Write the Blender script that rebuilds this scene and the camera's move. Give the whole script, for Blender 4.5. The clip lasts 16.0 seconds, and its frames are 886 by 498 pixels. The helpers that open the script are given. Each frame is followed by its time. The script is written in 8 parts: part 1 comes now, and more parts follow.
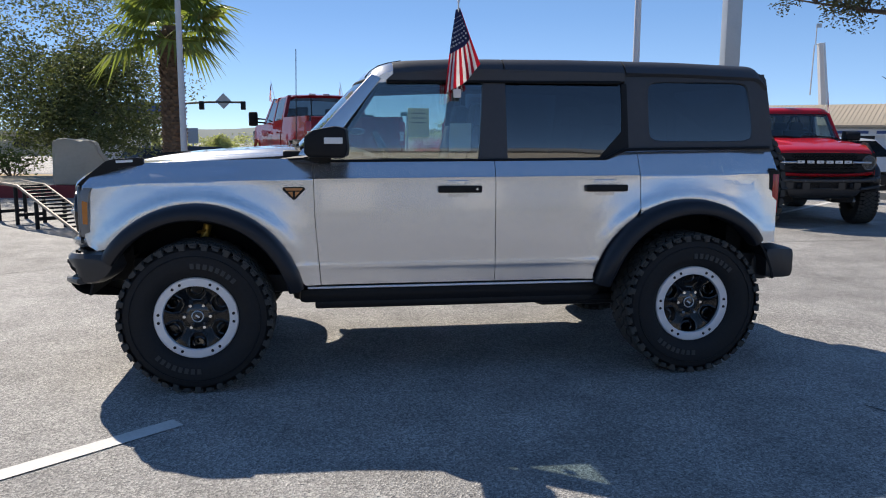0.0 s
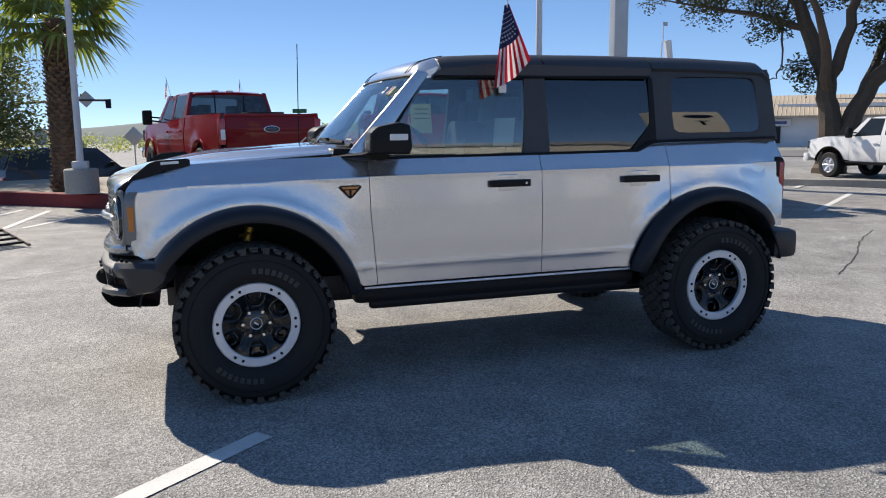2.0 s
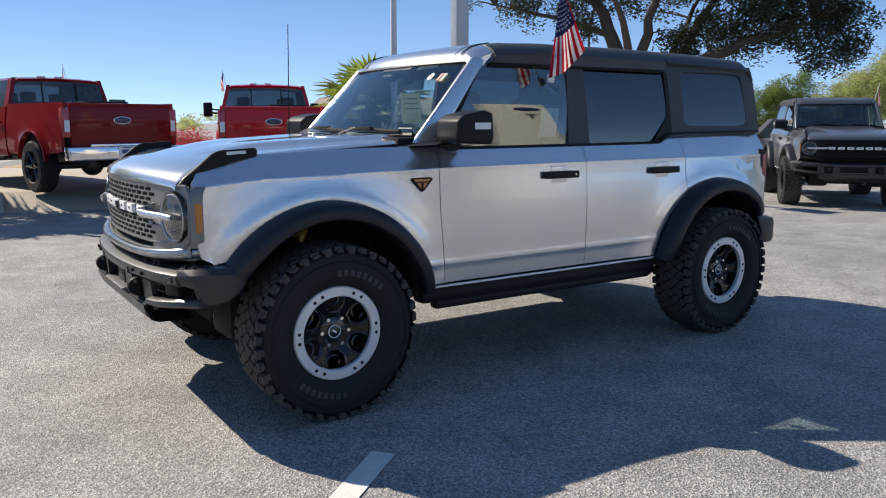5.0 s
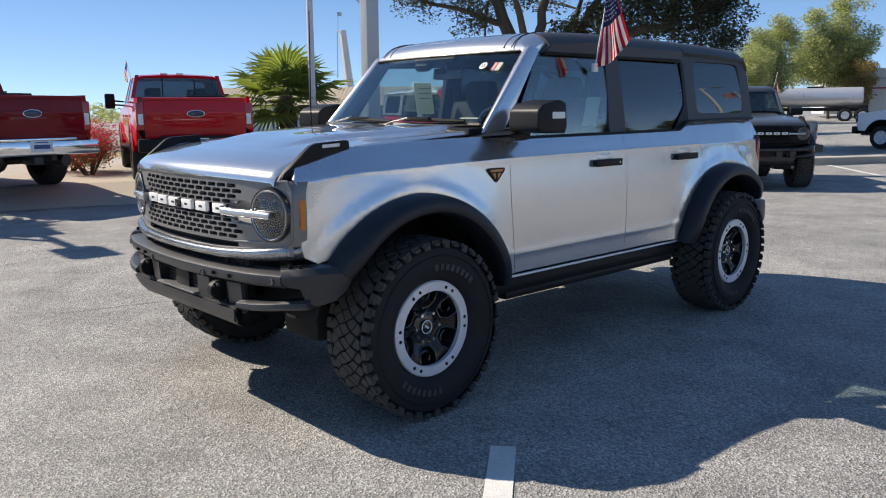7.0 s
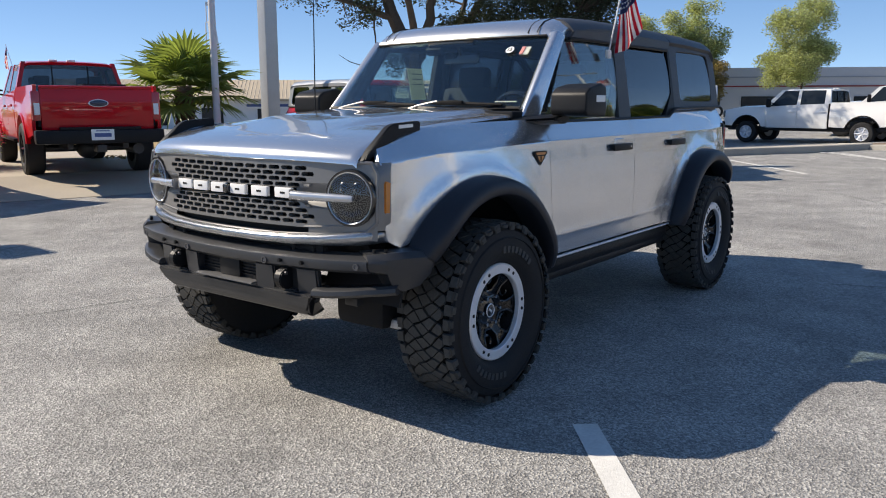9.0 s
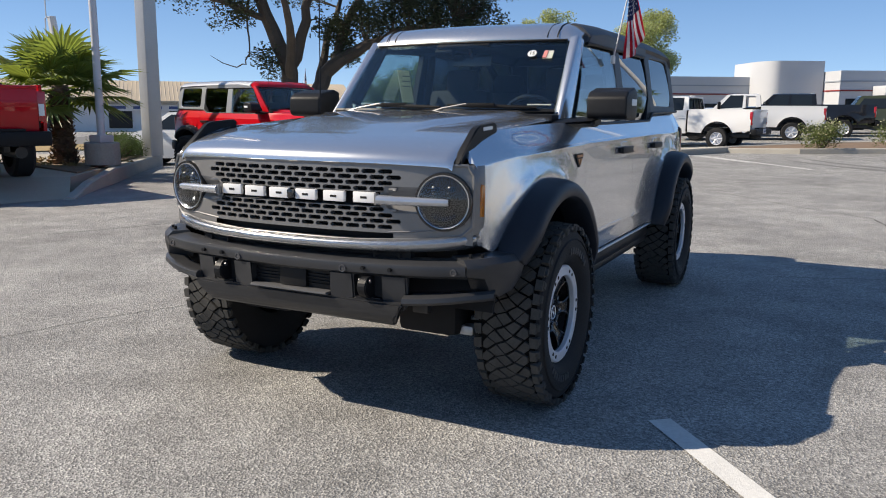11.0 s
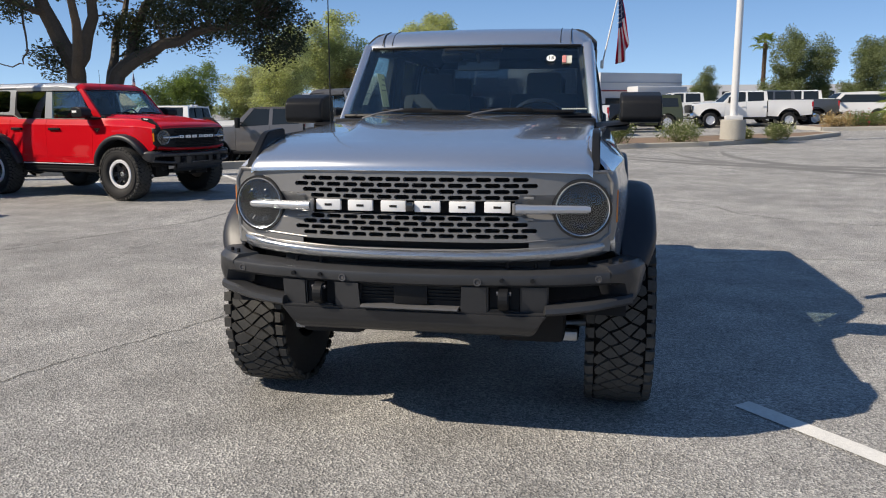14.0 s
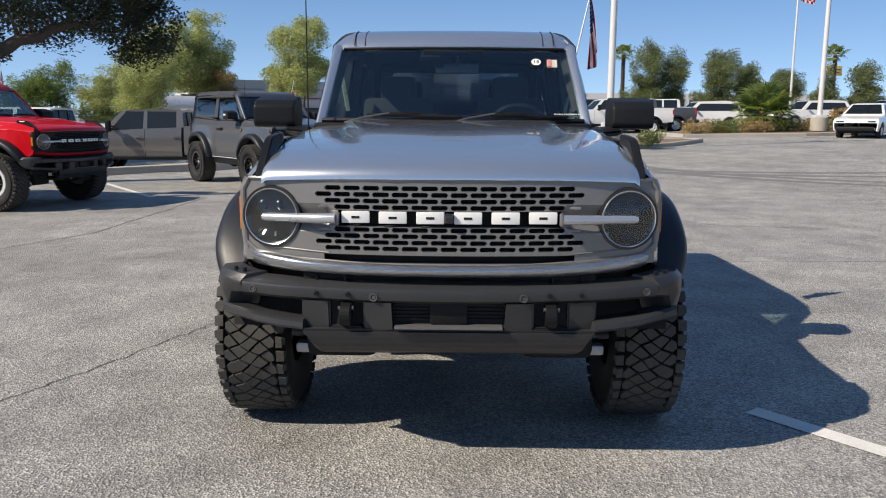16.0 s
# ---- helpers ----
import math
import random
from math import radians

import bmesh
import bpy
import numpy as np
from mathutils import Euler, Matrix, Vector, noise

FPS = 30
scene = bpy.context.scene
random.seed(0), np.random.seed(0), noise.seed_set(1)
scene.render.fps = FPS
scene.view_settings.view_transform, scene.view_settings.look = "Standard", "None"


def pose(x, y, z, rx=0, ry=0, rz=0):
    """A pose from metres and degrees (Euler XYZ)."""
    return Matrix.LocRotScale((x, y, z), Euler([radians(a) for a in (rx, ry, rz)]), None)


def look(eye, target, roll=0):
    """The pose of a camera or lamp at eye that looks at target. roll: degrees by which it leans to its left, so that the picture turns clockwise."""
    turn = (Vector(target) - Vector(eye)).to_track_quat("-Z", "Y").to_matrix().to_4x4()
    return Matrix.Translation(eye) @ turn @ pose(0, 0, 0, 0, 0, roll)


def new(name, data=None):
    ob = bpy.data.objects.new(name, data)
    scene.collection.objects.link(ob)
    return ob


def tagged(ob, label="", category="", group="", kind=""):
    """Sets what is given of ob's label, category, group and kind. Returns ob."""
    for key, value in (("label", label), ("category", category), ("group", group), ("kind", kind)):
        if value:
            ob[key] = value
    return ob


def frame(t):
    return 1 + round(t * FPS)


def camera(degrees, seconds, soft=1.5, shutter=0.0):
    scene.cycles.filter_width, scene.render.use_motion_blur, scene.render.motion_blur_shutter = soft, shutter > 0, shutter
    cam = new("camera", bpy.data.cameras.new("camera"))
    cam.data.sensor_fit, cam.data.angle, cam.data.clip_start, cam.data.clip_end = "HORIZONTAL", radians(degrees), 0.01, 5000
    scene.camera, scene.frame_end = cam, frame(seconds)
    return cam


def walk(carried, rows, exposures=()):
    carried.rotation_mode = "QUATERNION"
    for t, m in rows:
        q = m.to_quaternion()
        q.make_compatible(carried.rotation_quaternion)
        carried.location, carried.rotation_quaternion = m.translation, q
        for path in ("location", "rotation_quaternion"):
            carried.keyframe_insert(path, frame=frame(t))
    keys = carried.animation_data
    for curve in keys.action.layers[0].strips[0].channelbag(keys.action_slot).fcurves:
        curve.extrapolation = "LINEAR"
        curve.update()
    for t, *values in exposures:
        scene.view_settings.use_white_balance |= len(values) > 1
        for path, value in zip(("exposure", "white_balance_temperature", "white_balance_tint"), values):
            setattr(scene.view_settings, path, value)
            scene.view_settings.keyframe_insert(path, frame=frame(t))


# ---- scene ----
cam = camera(59.0, 16.0, 1.05)
PATH = [
    (0, (0.835, -5.332, 1.46), (1.079, -3.369, 1.161), 0.2),
    (0.5, (0.53, -5.311, 1.456), (0.857, -3.362, 1.151), 0.1),
    (1, (0.26, -5.28, 1.444), (0.679, -3.348, 1.139), -0.0),
    (1.5, (0.016, -5.165, 1.448), (0.523, -3.254, 1.146), -0.3),
    (2, (-0.252, -5.11, 1.46), (0.333, -3.223, 1.15), -0.6),
    (2.5, (-0.496, -5.042, 1.448), (0.173, -3.184, 1.132), -0.9),
    (3, (-0.711, -4.9, 1.456), (0.044, -3.076, 1.136), -1.0),
    (3.5, (-0.94, -4.767, 1.444), (-0.103, -2.979, 1.126), -0.7),
    (5.8, (-1.862, -4.01, 1.424), (-0.687, -2.426, 1.093), -0.3),
    (6, (-1.941, -3.948, 1.433), (-0.742, -2.383, 1.099), -0.5),
    (6.5, (-2.101, -3.783, 1.435), (-0.845, -2.263, 1.102), -0.4),
    (7, (-2.327, -3.629, 1.427), (-1.014, -2.16, 1.081), -0.4),
    (7.5, (-2.478, -3.482, 1.387), (-1.103, -2.073, 1.035), -0.4),
    (8, (-2.607, -3.299, 1.369), (-1.178, -1.944, 1.023), -0.2),
    (8.5, (-2.784, -3.141, 1.378), (-1.307, -1.844, 1.012), -0.1),
    (8.7, (-2.841, -3.069, 1.37), (-1.339, -1.799, 1.007), -0.1),
    (10.8, (-3.36, -2.225, 1.359), (-1.642, -1.265, 1.006), 0.5),
    (11, (-3.4, -2.131, 1.354), (-1.662, -1.205, 1.007), 0.4),
    (11.5, (-3.492, -1.917, 1.375), (-1.716, -1.062, 1.034), 0.3),
    (12, (-3.638, -1.699, 1.378), (-1.829, -0.92, 1.033), 0.2),
    (12.5, (-3.697, -1.497, 1.363), (-1.854, -0.801, 1.018), 0.1),
    (13, (-3.705, -1.261, 1.37), (-1.83, -0.651, 1.036), 0.0),
    (13.5, (-3.746, -1.02, 1.381), (-1.844, -0.505, 1.038), -0.1),
    (14, (-3.784, -0.778, 1.375), (-1.857, -0.369, 1.031), -0.2),
    (14.5, (-3.743, -0.552, 1.371), (-1.797, -0.241, 1.031), -0.2),
    (15, (-3.718, -0.361, 1.383), (-1.76, -0.139, 1.046), -0.2),
    (15.5, (-3.706, -0.19, 1.379), (-1.74, -0.043, 1.039), 0.0),
    (16, (-3.63, -0.099, 1.371), (-1.659, -0.02, 1.04), 0.3),
]
walk(cam, [(t, look(eye, target, roll)) for t, eye, target, roll in PATH], exposures=[(0.0, 0.58, 6850, 12), (6.0, 0.66, 7050, 11.7), (8.5, 0.65, 7100, 11.5), (11.5, 0.56, 7150, 11.3), (16.0, 0.52, 7200, 11)])


# ---- light ----
SUN_TO = Vector((-1.02, 1.95, 1.83)).normalized()
world = bpy.data.worlds.new("sky")
scene.world = world
world.use_nodes = True
wn, wl = world.node_tree.nodes, world.node_tree.links
sky = wn.new("ShaderNodeTexSky")
sky.sky_type, sky.sun_disc = "NISHITA", False
sky.sun_elevation = math.asin(SUN_TO.z)
sky.sun_rotation = math.atan2(SUN_TO.x, SUN_TO.y)
sky.altitude, sky.air_density, sky.dust_density, sky.ozone_density = 6000, 0.85, 0.0, 4.2
# clear dry air: the blue is evened out towards the horizon
wc, wz, ramp, gain, wmix = wn.new("ShaderNodeTexCoord"), wn.new("ShaderNodeSeparateXYZ"), wn.new("ShaderNodeValToRGB"), wn.new("ShaderNodeVectorMath"), wn.new("ShaderNodeMix")
wl.new(wc.outputs["Generated"], wz.inputs[0]), wl.new(wz.outputs["Z"], ramp.inputs[0])
el = ramp.color_ramp.elements
el[0].position, el[0].color = 0.0, (0.28, 0.46, 0.67, 1)
el[1].position, el[1].color = 1.0, (0.06, 0.14, 0.33, 1)
for at_, col_ in ((0.14, (0.145, 0.315, 0.595, 1)), (0.45, (0.09, 0.21, 0.45, 1))):
    el.new(at_).color = col_
gain.operation, gain.inputs["Scale"].default_value = "SCALE", 1 / 0.145
wl.new(ramp.outputs[0], gain.inputs[0])
wmix.data_type, wmix.inputs["Factor"].default_value = "RGBA", 0.62
wl.new(sky.outputs[0], wmix.inputs["A"]), wl.new(gain.outputs[0], wmix.inputs["B"])
wl.new(wmix.outputs["Result"], wn["Background"].inputs[0])
wn["Background"].inputs[1].default_value = 0.126
lamp = bpy.data.lights.new("sun", "SUN")
lamp.energy, lamp.angle, lamp.color = 4.3, radians(0.55), (1.0, 0.94, 0.845)
sun = new("sun", lamp)
sun.matrix_world = look((0, 0, 30), Vector((0, 0, 30)) - SUN_TO)

# ---- materials ----


def nodes_of(name):
    m = bpy.data.materials.new(name)
    m.use_nodes = True
    t = m.node_tree
    return m, t.nodes, t.links, t.nodes["Principled BSDF"]


def M(name, col, rough=0.5, metal=0.0, var=0.12, scale=3.0, fine=40.0, bump=0.0, bscale=200.0, coat=0.0, spec=0.5, island=0.0, rvar=0.08, thin=0.0, glow=(1.7, 1.6, 0.8)):
    """A surface with colour and gloss varied at two scales and fine relief."""
    m, n, l, p = nodes_of(name)
    tc = n.new("ShaderNodeTexCoord")
    big, small = n.new("ShaderNodeTexNoise"), n.new("ShaderNodeTexNoise")
    big.inputs["Scale"].default_value, small.inputs["Scale"].default_value = scale, fine
    big.inputs["Detail"].default_value, small.inputs["Detail"].default_value = 4, 3
    l.new(tc.outputs["Object"], big.inputs["Vector"]), l.new(tc.outputs["Object"], small.inputs["Vector"])
    add = n.new("ShaderNodeMath")
    add.operation = "ADD"
    l.new(big.outputs["Fac"], add.inputs[0]), l.new(small.outputs["Fac"], add.inputs[1])
    last = add.outputs[0]
    if island:
        geo = n.new("ShaderNodeNewGeometry")
        mul = n.new("ShaderNodeMath")
        mul.operation, mul.inputs[1].default_value, mul.inputs[2].default_value = "MULTIPLY_ADD", island * 2, 1 - island
        l.new(geo.outputs["Random Per Island"], mul.inputs[0])
        mm = n.new("ShaderNodeMath")
        mm.operation = "MULTIPLY"
        l.new(last, mm.inputs[0]), l.new(mul.outputs[0], mm.inputs[1])
        last = mm.outputs[0]
    ramp = n.new("ShaderNodeMapRange")
    ramp.inputs["From Min"].default_value, ramp.inputs["From Max"].default_value = 0.55, 1.45
    ramp.inputs["To Min"].default_value, ramp.inputs["To Max"].default_value = 1 - var, 1 + var
    ramp.clamp = False
    l.new(last, ramp.inputs["Value"])
    mix = n.new("ShaderNodeVectorMath")
    mix.operation = "SCALE"
    mix.inputs[0].default_value = col
    l.new(ramp.outputs[0], mix.inputs["Scale"])
    l.new(mix.outputs[0], p.inputs["Base Color"])
    rr = n.new("ShaderNodeMapRange")
    rr.inputs["To Min"].default_value, rr.inputs["To Max"].default_value = max(0.02, rough - rvar), min(1, rough + rvar)
    l.new(big.outputs["Fac"], rr.inputs["Value"])
    l.new(rr.outputs[0], p.inputs["Roughness"])
    p.inputs["Metallic"].default_value = metal
    p.inputs["Coat Weight"].default_value, p.inputs["Coat Roughness"].default_value = coat, 0.015
    p.inputs["Specular IOR Level"].default_value = spec
    if bump:
        bn, b = n.new("ShaderNodeTexNoise"), n.new("ShaderNodeBump")
        bn.inputs["Scale"].default_value, bn.inputs["Detail"].default_value = bscale, 3
        l.new(tc.outputs["Object"], bn.inputs["Vector"])
        b.inputs["Strength"].default_value, b.inputs["Distance"].default_value = bump, 0.01
        l.new(bn.outputs["Fac"], b.inputs["Height"]), l.new(b.outputs[0], p.inputs["Normal"])
    if thin:
        tl, mx = n.new("ShaderNodeBsdfTranslucent"), n.new("ShaderNodeMixShader")
        warm = n.new("ShaderNodeVectorMath")
        warm.operation, warm.inputs[1].default_value = "MULTIPLY", glow
        l.new(mix.outputs[0], warm.inputs[0]), l.new(warm.outputs[0], tl.inputs[0])
        mx.inputs[0].default_value = thin
        l.new(p.outputs[0], mx.inputs[1]), l.new(tl.outputs[0], mx.inputs[2]), l.new(mx.outputs[0], n["Material Output"].inputs[0])
    return m


def paint(name, col, metal=0.0, flake=0.05, rough=0.35, coat=1.0):
    """Car paint: base with fine flake under a clear coat."""
    m = M(name, col, rough, metal, var=flake, scale=1.3, fine=900, coat=coat, rvar=0.03, spec=0.5 if metal else 0.05)
    return m


def glass(name, tint, rough=0.0, shine=0.058):
    """Thin clear or tinted pane: see-through, with gloss that grows at a slant."""
    m, n, l, p = nodes_of(name)
    n.remove(p)
    tr, gl, lw, mx = n.new("ShaderNodeBsdfTransparent"), n.new("ShaderNodeBsdfGlossy"), n.new("ShaderNodeLayerWeight"), n.new("ShaderNodeMixShader")
    tr.inputs[0].default_value = (*tint, 1)
    gl.inputs["Roughness"].default_value = rough
    lw.inputs["Blend"].default_value = 0.5
    pw, fr = n.new("ShaderNodeMath"), n.new("ShaderNodeMath")
    pw.operation, pw.inputs[1].default_value = "POWER", 4.5
    fr.operation, fr.inputs[1].default_value, fr.inputs[2].default_value = "MULTIPLY_ADD", 1 - shine, shine
    l.new(lw.outputs["Facing"], pw.inputs[0]), l.new(pw.outputs[0], fr.inputs[0])
    l.new(fr.outputs[0], mx.inputs[0]), l.new(tr.outputs[0], mx.inputs[1]), l.new(gl.outputs[0], mx.inputs[2])
    l.new(mx.outputs[0], n["Material Output"].inputs[0])
    return m


def asphalt_material():
    m, n, l, p = nodes_of("asphalt")
    tc = n.new("ShaderNodeTexCoord")

    def tex(kind, scale, **kw):
        t = n.new(kind)
        t.inputs["Scale"].default_value = scale
        for k, v in kw.items():
            t.inputs[k].default_value = v
        l.new(tc.outputs["Object"], t.inputs["Vector"])
        return t
    stones = tex("ShaderNodeTexVoronoi", 105.0)
    grit = tex("ShaderNodeTexNoise", 210.0, Detail=2.0)
    patch = tex("ShaderNodeTexNoise", 0.35, Detail=5.0, Roughness=0.6)
    blot = tex("ShaderNodeTexNoise", 2.2, Detail=4.0)
    base = n.new("ShaderNodeValToRGB")
    e = base.color_ramp.elements
    e[0].position, e[0].color = 0.0, (0.085, 0.085, 0.084, 1)
    e[1].position, e[1].color = 1.0, (0.51, 0.498, 0.47, 1)
    k = base.color_ramp.elements.new(0.55)
    k.color = (0.245, 0.241, 0.232, 1)
    l.new(stones.outputs["Color"], base.inputs[0])
    # bright aggregate chips
    chip = n.new("ShaderNodeMapRange")
    chip.inputs["From Min"].default_value, chip.inputs["From Max"].default_value = 0.575, 0.65
    l.new(grit.outputs["Fac"], chip.inputs["Value"])
    bright = n.new("ShaderNodeMix")
    bright.data_type = "RGBA"
    bright.inputs["B"].default_value = (0.7, 0.66, 0.6, 1)
    fac = n.new("ShaderNodeMath")
    fac.operation, fac.inputs[1].default_value = "MULTIPLY", 0.7
    l.new(chip.outputs[0], fac.inputs[0])
    l.new(fac.outputs[0], bright.inputs["Factor"]), l.new(base.outputs[0], bright.inputs["A"])
    tone = n.new("ShaderNodeMath")
    tone.operation = "ADD"
    l.new(patch.outputs["Fac"], tone.inputs[0]), l.new(blot.outputs["Fac"], tone.inputs[1])
    rng = n.new("ShaderNodeMapRange")
    rng.inputs["From Min"].default_value, rng.inputs["From Max"].default_value = 0.7, 1.3
    rng.inputs["To Min"].default_value, rng.inputs["To Max"].default_value = 0.66, 1.24
    l.new(tone.outputs[0], rng.inputs["Value"])
    sc = n.new("ShaderNodeVectorMath")
    sc.operation = "SCALE"
    l.new(bright.outputs["Result"], sc.inputs[0]), l.new(rng.outputs[0], sc.inputs["Scale"])
    l.new(sc.outputs[0], p.inputs["Base Color"])
    p.inputs["Roughness"].default_value = 0.78
    b = n.new("ShaderNodeBump")
    b.inputs["Strength"].default_value, b.inputs["Distance"].default_value = 0.8, 0.007
    l.new(stones.outputs["Distance"], b.inputs["Height"]), l.new(b.outputs[0], p.inputs["Normal"])
    return m


ASPHALT = asphalt_material()
SILVER = paint("silver_paint", (0.66, 0.68, 0.71), 0.86, 0.04, 0.23)
GRAPHITE = M("graphite_trim", (0.2, 0.197, 0.195), 0.36, 0.35, 0.05)
ROOF = M("roof_plastic", (0.042, 0.044, 0.05), 0.48, 0.0, 0.1, spec=0.45, bump=0.06, bscale=500)
BLACK = M("black_plastic", (0.01, 0.0105, 0.012), 0.45, 0, 0.25, spec=0.2, bump=0.08, bscale=600)
GLOSSBLACK = M("gloss_black", (0.012, 0.012, 0.013), 0.18, 0, 0.1, coat=0.6)
# near-black with shade painted in, for recesses and insides; also the printed number
DARK = M("shade_and_print_black", (0.006, 0.006, 0.007), 0.85)
STEEL = M("powder_coat", (0.035, 0.036, 0.039), 0.38, 0.2, 0.12, bump=0.05, bscale=800)
RUBBER = M("tyre_rubber", (0.015, 0.015, 0.016), 0.75, 0, 0.3, spec=0.35, scale=6, fine=80, bump=0.12, bscale=300)
ALLOY = M("machined_alloy", (0.74, 0.75, 0.78), 0.4, 0.35, 0.05)
CHROME = M("chrome", (0.75, 0.76, 0.78), 0.1, 1.0, 0.03)
WHITE = M("white_plastic", (0.78, 0.78, 0.77), 0.4, 0, 0.05)
AMBER = M("amber_lens", (0.55, 0.17, 0.015), 0.15, 0, 0.08, coat=0.8)
REDLENS = M("red_lens", (0.42, 0.012, 0.015), 0.15, 0, 0.1, coat=0.8)
COPPER = M("copper_badge", (0.5, 0.24, 0.1), 0.35, 0.6)
SEAT = M("seat_cloth", (0.035, 0.035, 0.04), 0.8, 0, 0.2, bump=0.1, bscale=250)
PAPER = M("paper_sheet", (0.72, 0.72, 0.66), 0.7, 0, 0.05, thin=0.4, glow=(1.2, 1.25, 1.1))
BRASS = M("gold_shock", (0.5, 0.33, 0.06), 0.35, 0.5)
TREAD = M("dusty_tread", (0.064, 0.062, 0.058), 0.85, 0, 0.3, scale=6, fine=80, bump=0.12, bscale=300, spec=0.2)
# tyre rubber taken near-black: the shade of the grooves is in the colour
GROOVE = M("groove_shade_rubber", (0.005, 0.005, 0.005), 0.9, 0, 0.2, spec=0.1)
WIPER = M("wiper_rubber", (0.008, 0.008, 0.009), 0.7, 0, 0.2, spec=0.15)
LETTER = M("moulded_sidewall_mark", (0.045, 0.045, 0.045), 0.7, 0, 0.2)
CLEAR = glass("windscreen_glass", (0.9, 0.95, 0.94), shine=0.075)
TINT = glass("tinted_glass", (0.22, 0.26, 0.3), shine=0.13)
LIGHTTINT = glass("door_glass", (0.78, 0.87, 0.88), shine=0.15)
LENS = glass("lamp_lens", (0.85, 0.87, 0.88))
CONCRETE = M("concrete", (0.36, 0.34, 0.3), 0.85, 0, 0.18, 1.5, 30, 0.25, 90)
KERBRED = M("red_kerb_paint", (0.25, 0.03, 0.03), 0.75, 0, 0.25, 2, 30, 0.2, 90)
LINE = M("road_paint", (0.64, 0.63, 0.6), 0.75, 0, 0.16, 5, 60, 0.25, 150)
CRACK = M("crack_filler", (0.035, 0.033, 0.03), 0.9, 0, 0.2)
STAIN = M("tyre_mark", (0.165, 0.16, 0.152), 0.8, 0, 0.2, 2, 60, 0.3, 150)
BARK = M("bark", (0.085, 0.065, 0.048), 0.9, 0, 0.35, 4, 25, 0.6, 30)
PALMBARK = M("palm_bark", (0.17, 0.11, 0.07), 0.9, 0, 0.35, 8, 30, 0.6, 40, island=0.3)
OAKLEAF = M("oak_leaf", (0.04, 0.05, 0.022), 0.55, 0, 0.35, 0.4, 8, island=0.45, thin=0.2)
LEAF = M("tree_leaf", (0.3, 0.33, 0.165), 0.5, 0, 0.35, 0.4, 8, island=0.5, thin=0.45, glow=(1.8, 1.75, 1.1))
DEEPLEAF = M("broad_leaf", (0.06, 0.095, 0.03), 0.5, 0, 0.35, 0.4, 8, island=0.5, thin=0.35)
PALMLEAF = M("palm_leaf", (0.15, 0.2, 0.065), 0.45, 0, 0.3, 1, 10, island=0.35, thin=0.45)
SHRUB = M("shrub_leaf", (0.11, 0.14, 0.04), 0.55, 0, 0.35, 1, 12, island=0.45, thin=0.25)
FLOWER = M("pale_flower", (0.62, 0.6, 0.38), 0.6, 0, 0.15)
ROSE = M("red_blossom", (0.55, 0.02, 0.07), 0.55, 0, 0.25, island=0.3, thin=0.35, glow=(1.2, 1, 1))
DRYGRASS = M("dry_grass", (0.3, 0.21, 0.09), 0.9, 0, 0.3, 0.6, 20, 0.4, 40, island=0.4)
MULCH = M("mulch", (0.19, 0.13, 0.085), 0.9, 0, 0.3, 1.5, 40, 0.5, 60)
STUCCO = M("grey_stucco", (0.5, 0.51, 0.53), 0.8, 0, 0.06, 0.4, 15)
WHITEWALL = M("white_wall", (0.72, 0.72, 0.72), 0.75, 0, 0.05, 0.3, 12)
TANWALL = M("tan_wall", (0.46, 0.4, 0.31), 0.8, 0, 0.08, 0.4, 15)
PALEWALL = M("pale_beige_wall", (0.62, 0.58, 0.5), 0.8, 0, 0.06, 0.4, 15)
TANROOF = M("tan_roof_metal", (0.47, 0.39, 0.28), 0.55, 0.1, 0.1, 0.5, 8)
GREYWALL = M("blue_grey_wall", (0.3, 0.33, 0.37), 0.75, 0, 0.08, 0.4, 12)
POLEPAINT = M("pole_paint", (0.6, 0.6, 0.6), 0.45, 0.1, 0.06, 1, 20)
GALV = M("galvanised_steel", (0.42, 0.43, 0.44), 0.4, 0.5, 0.1, 3, 40)
FARGLASS = M("far_window", (0.018, 0.024, 0.03), 0.12, 0, 0.1, spec=0.35)
WHITEPAINT = paint("white_car_paint", (0.74, 0.74, 0.73))
BLACKPAINT = paint("black_car_paint", (0.012, 0.012, 0.014))
GREYPAINT = paint("grey_car_paint", (0.2, 0.21, 0.22), 0.5)
SILVERROOF = paint("silver_roof_paint", (0.45, 0.46, 0.48), 0.6)
DARKGREYPAINT = paint("dark_grey_car_paint", (0.085, 0.09, 0.1), 0.35, coat=0.7)
MIDGREYPAINT = paint("mid_grey_car_paint", (0.14, 0.135, 0.135), 0.4)
NAVYPAINT = paint("navy_car_paint", (0.014, 0.018, 0.032))
OLIVEPAINT = paint("olive_car_paint", (0.06, 0.07, 0.04))
BRIGHTRED = paint("bright_red_paint", (0.5, 0.005, 0.012), coat=0.7)
DEEPRED = paint("deep_red_paint", (0.2, 0.004, 0.008), coat=0.45)
BLUEPAINT = paint("silver_blue_paint", (0.4, 0.45, 0.5), 0.5)
FLAGRED = M("flag_red", (0.5, 0.02, 0.045), 0.7, thin=0.6, glow=(1.2, 1.0, 1.0))
FLAGWHITE = M("flag_white", (0.76, 0.75, 0.75), 0.7, thin=0.6, glow=(1.1, 1.08, 1.06))
FLAGBLUE = M("flag_blue", (0.025, 0.035, 0.12), 0.7)
BLUESIGN = M("blue_sign", (0.05, 0.09, 0.25), 0.5)
GREENSIGN = M("green_sign", (0.01, 0.12, 0.06), 0.5)
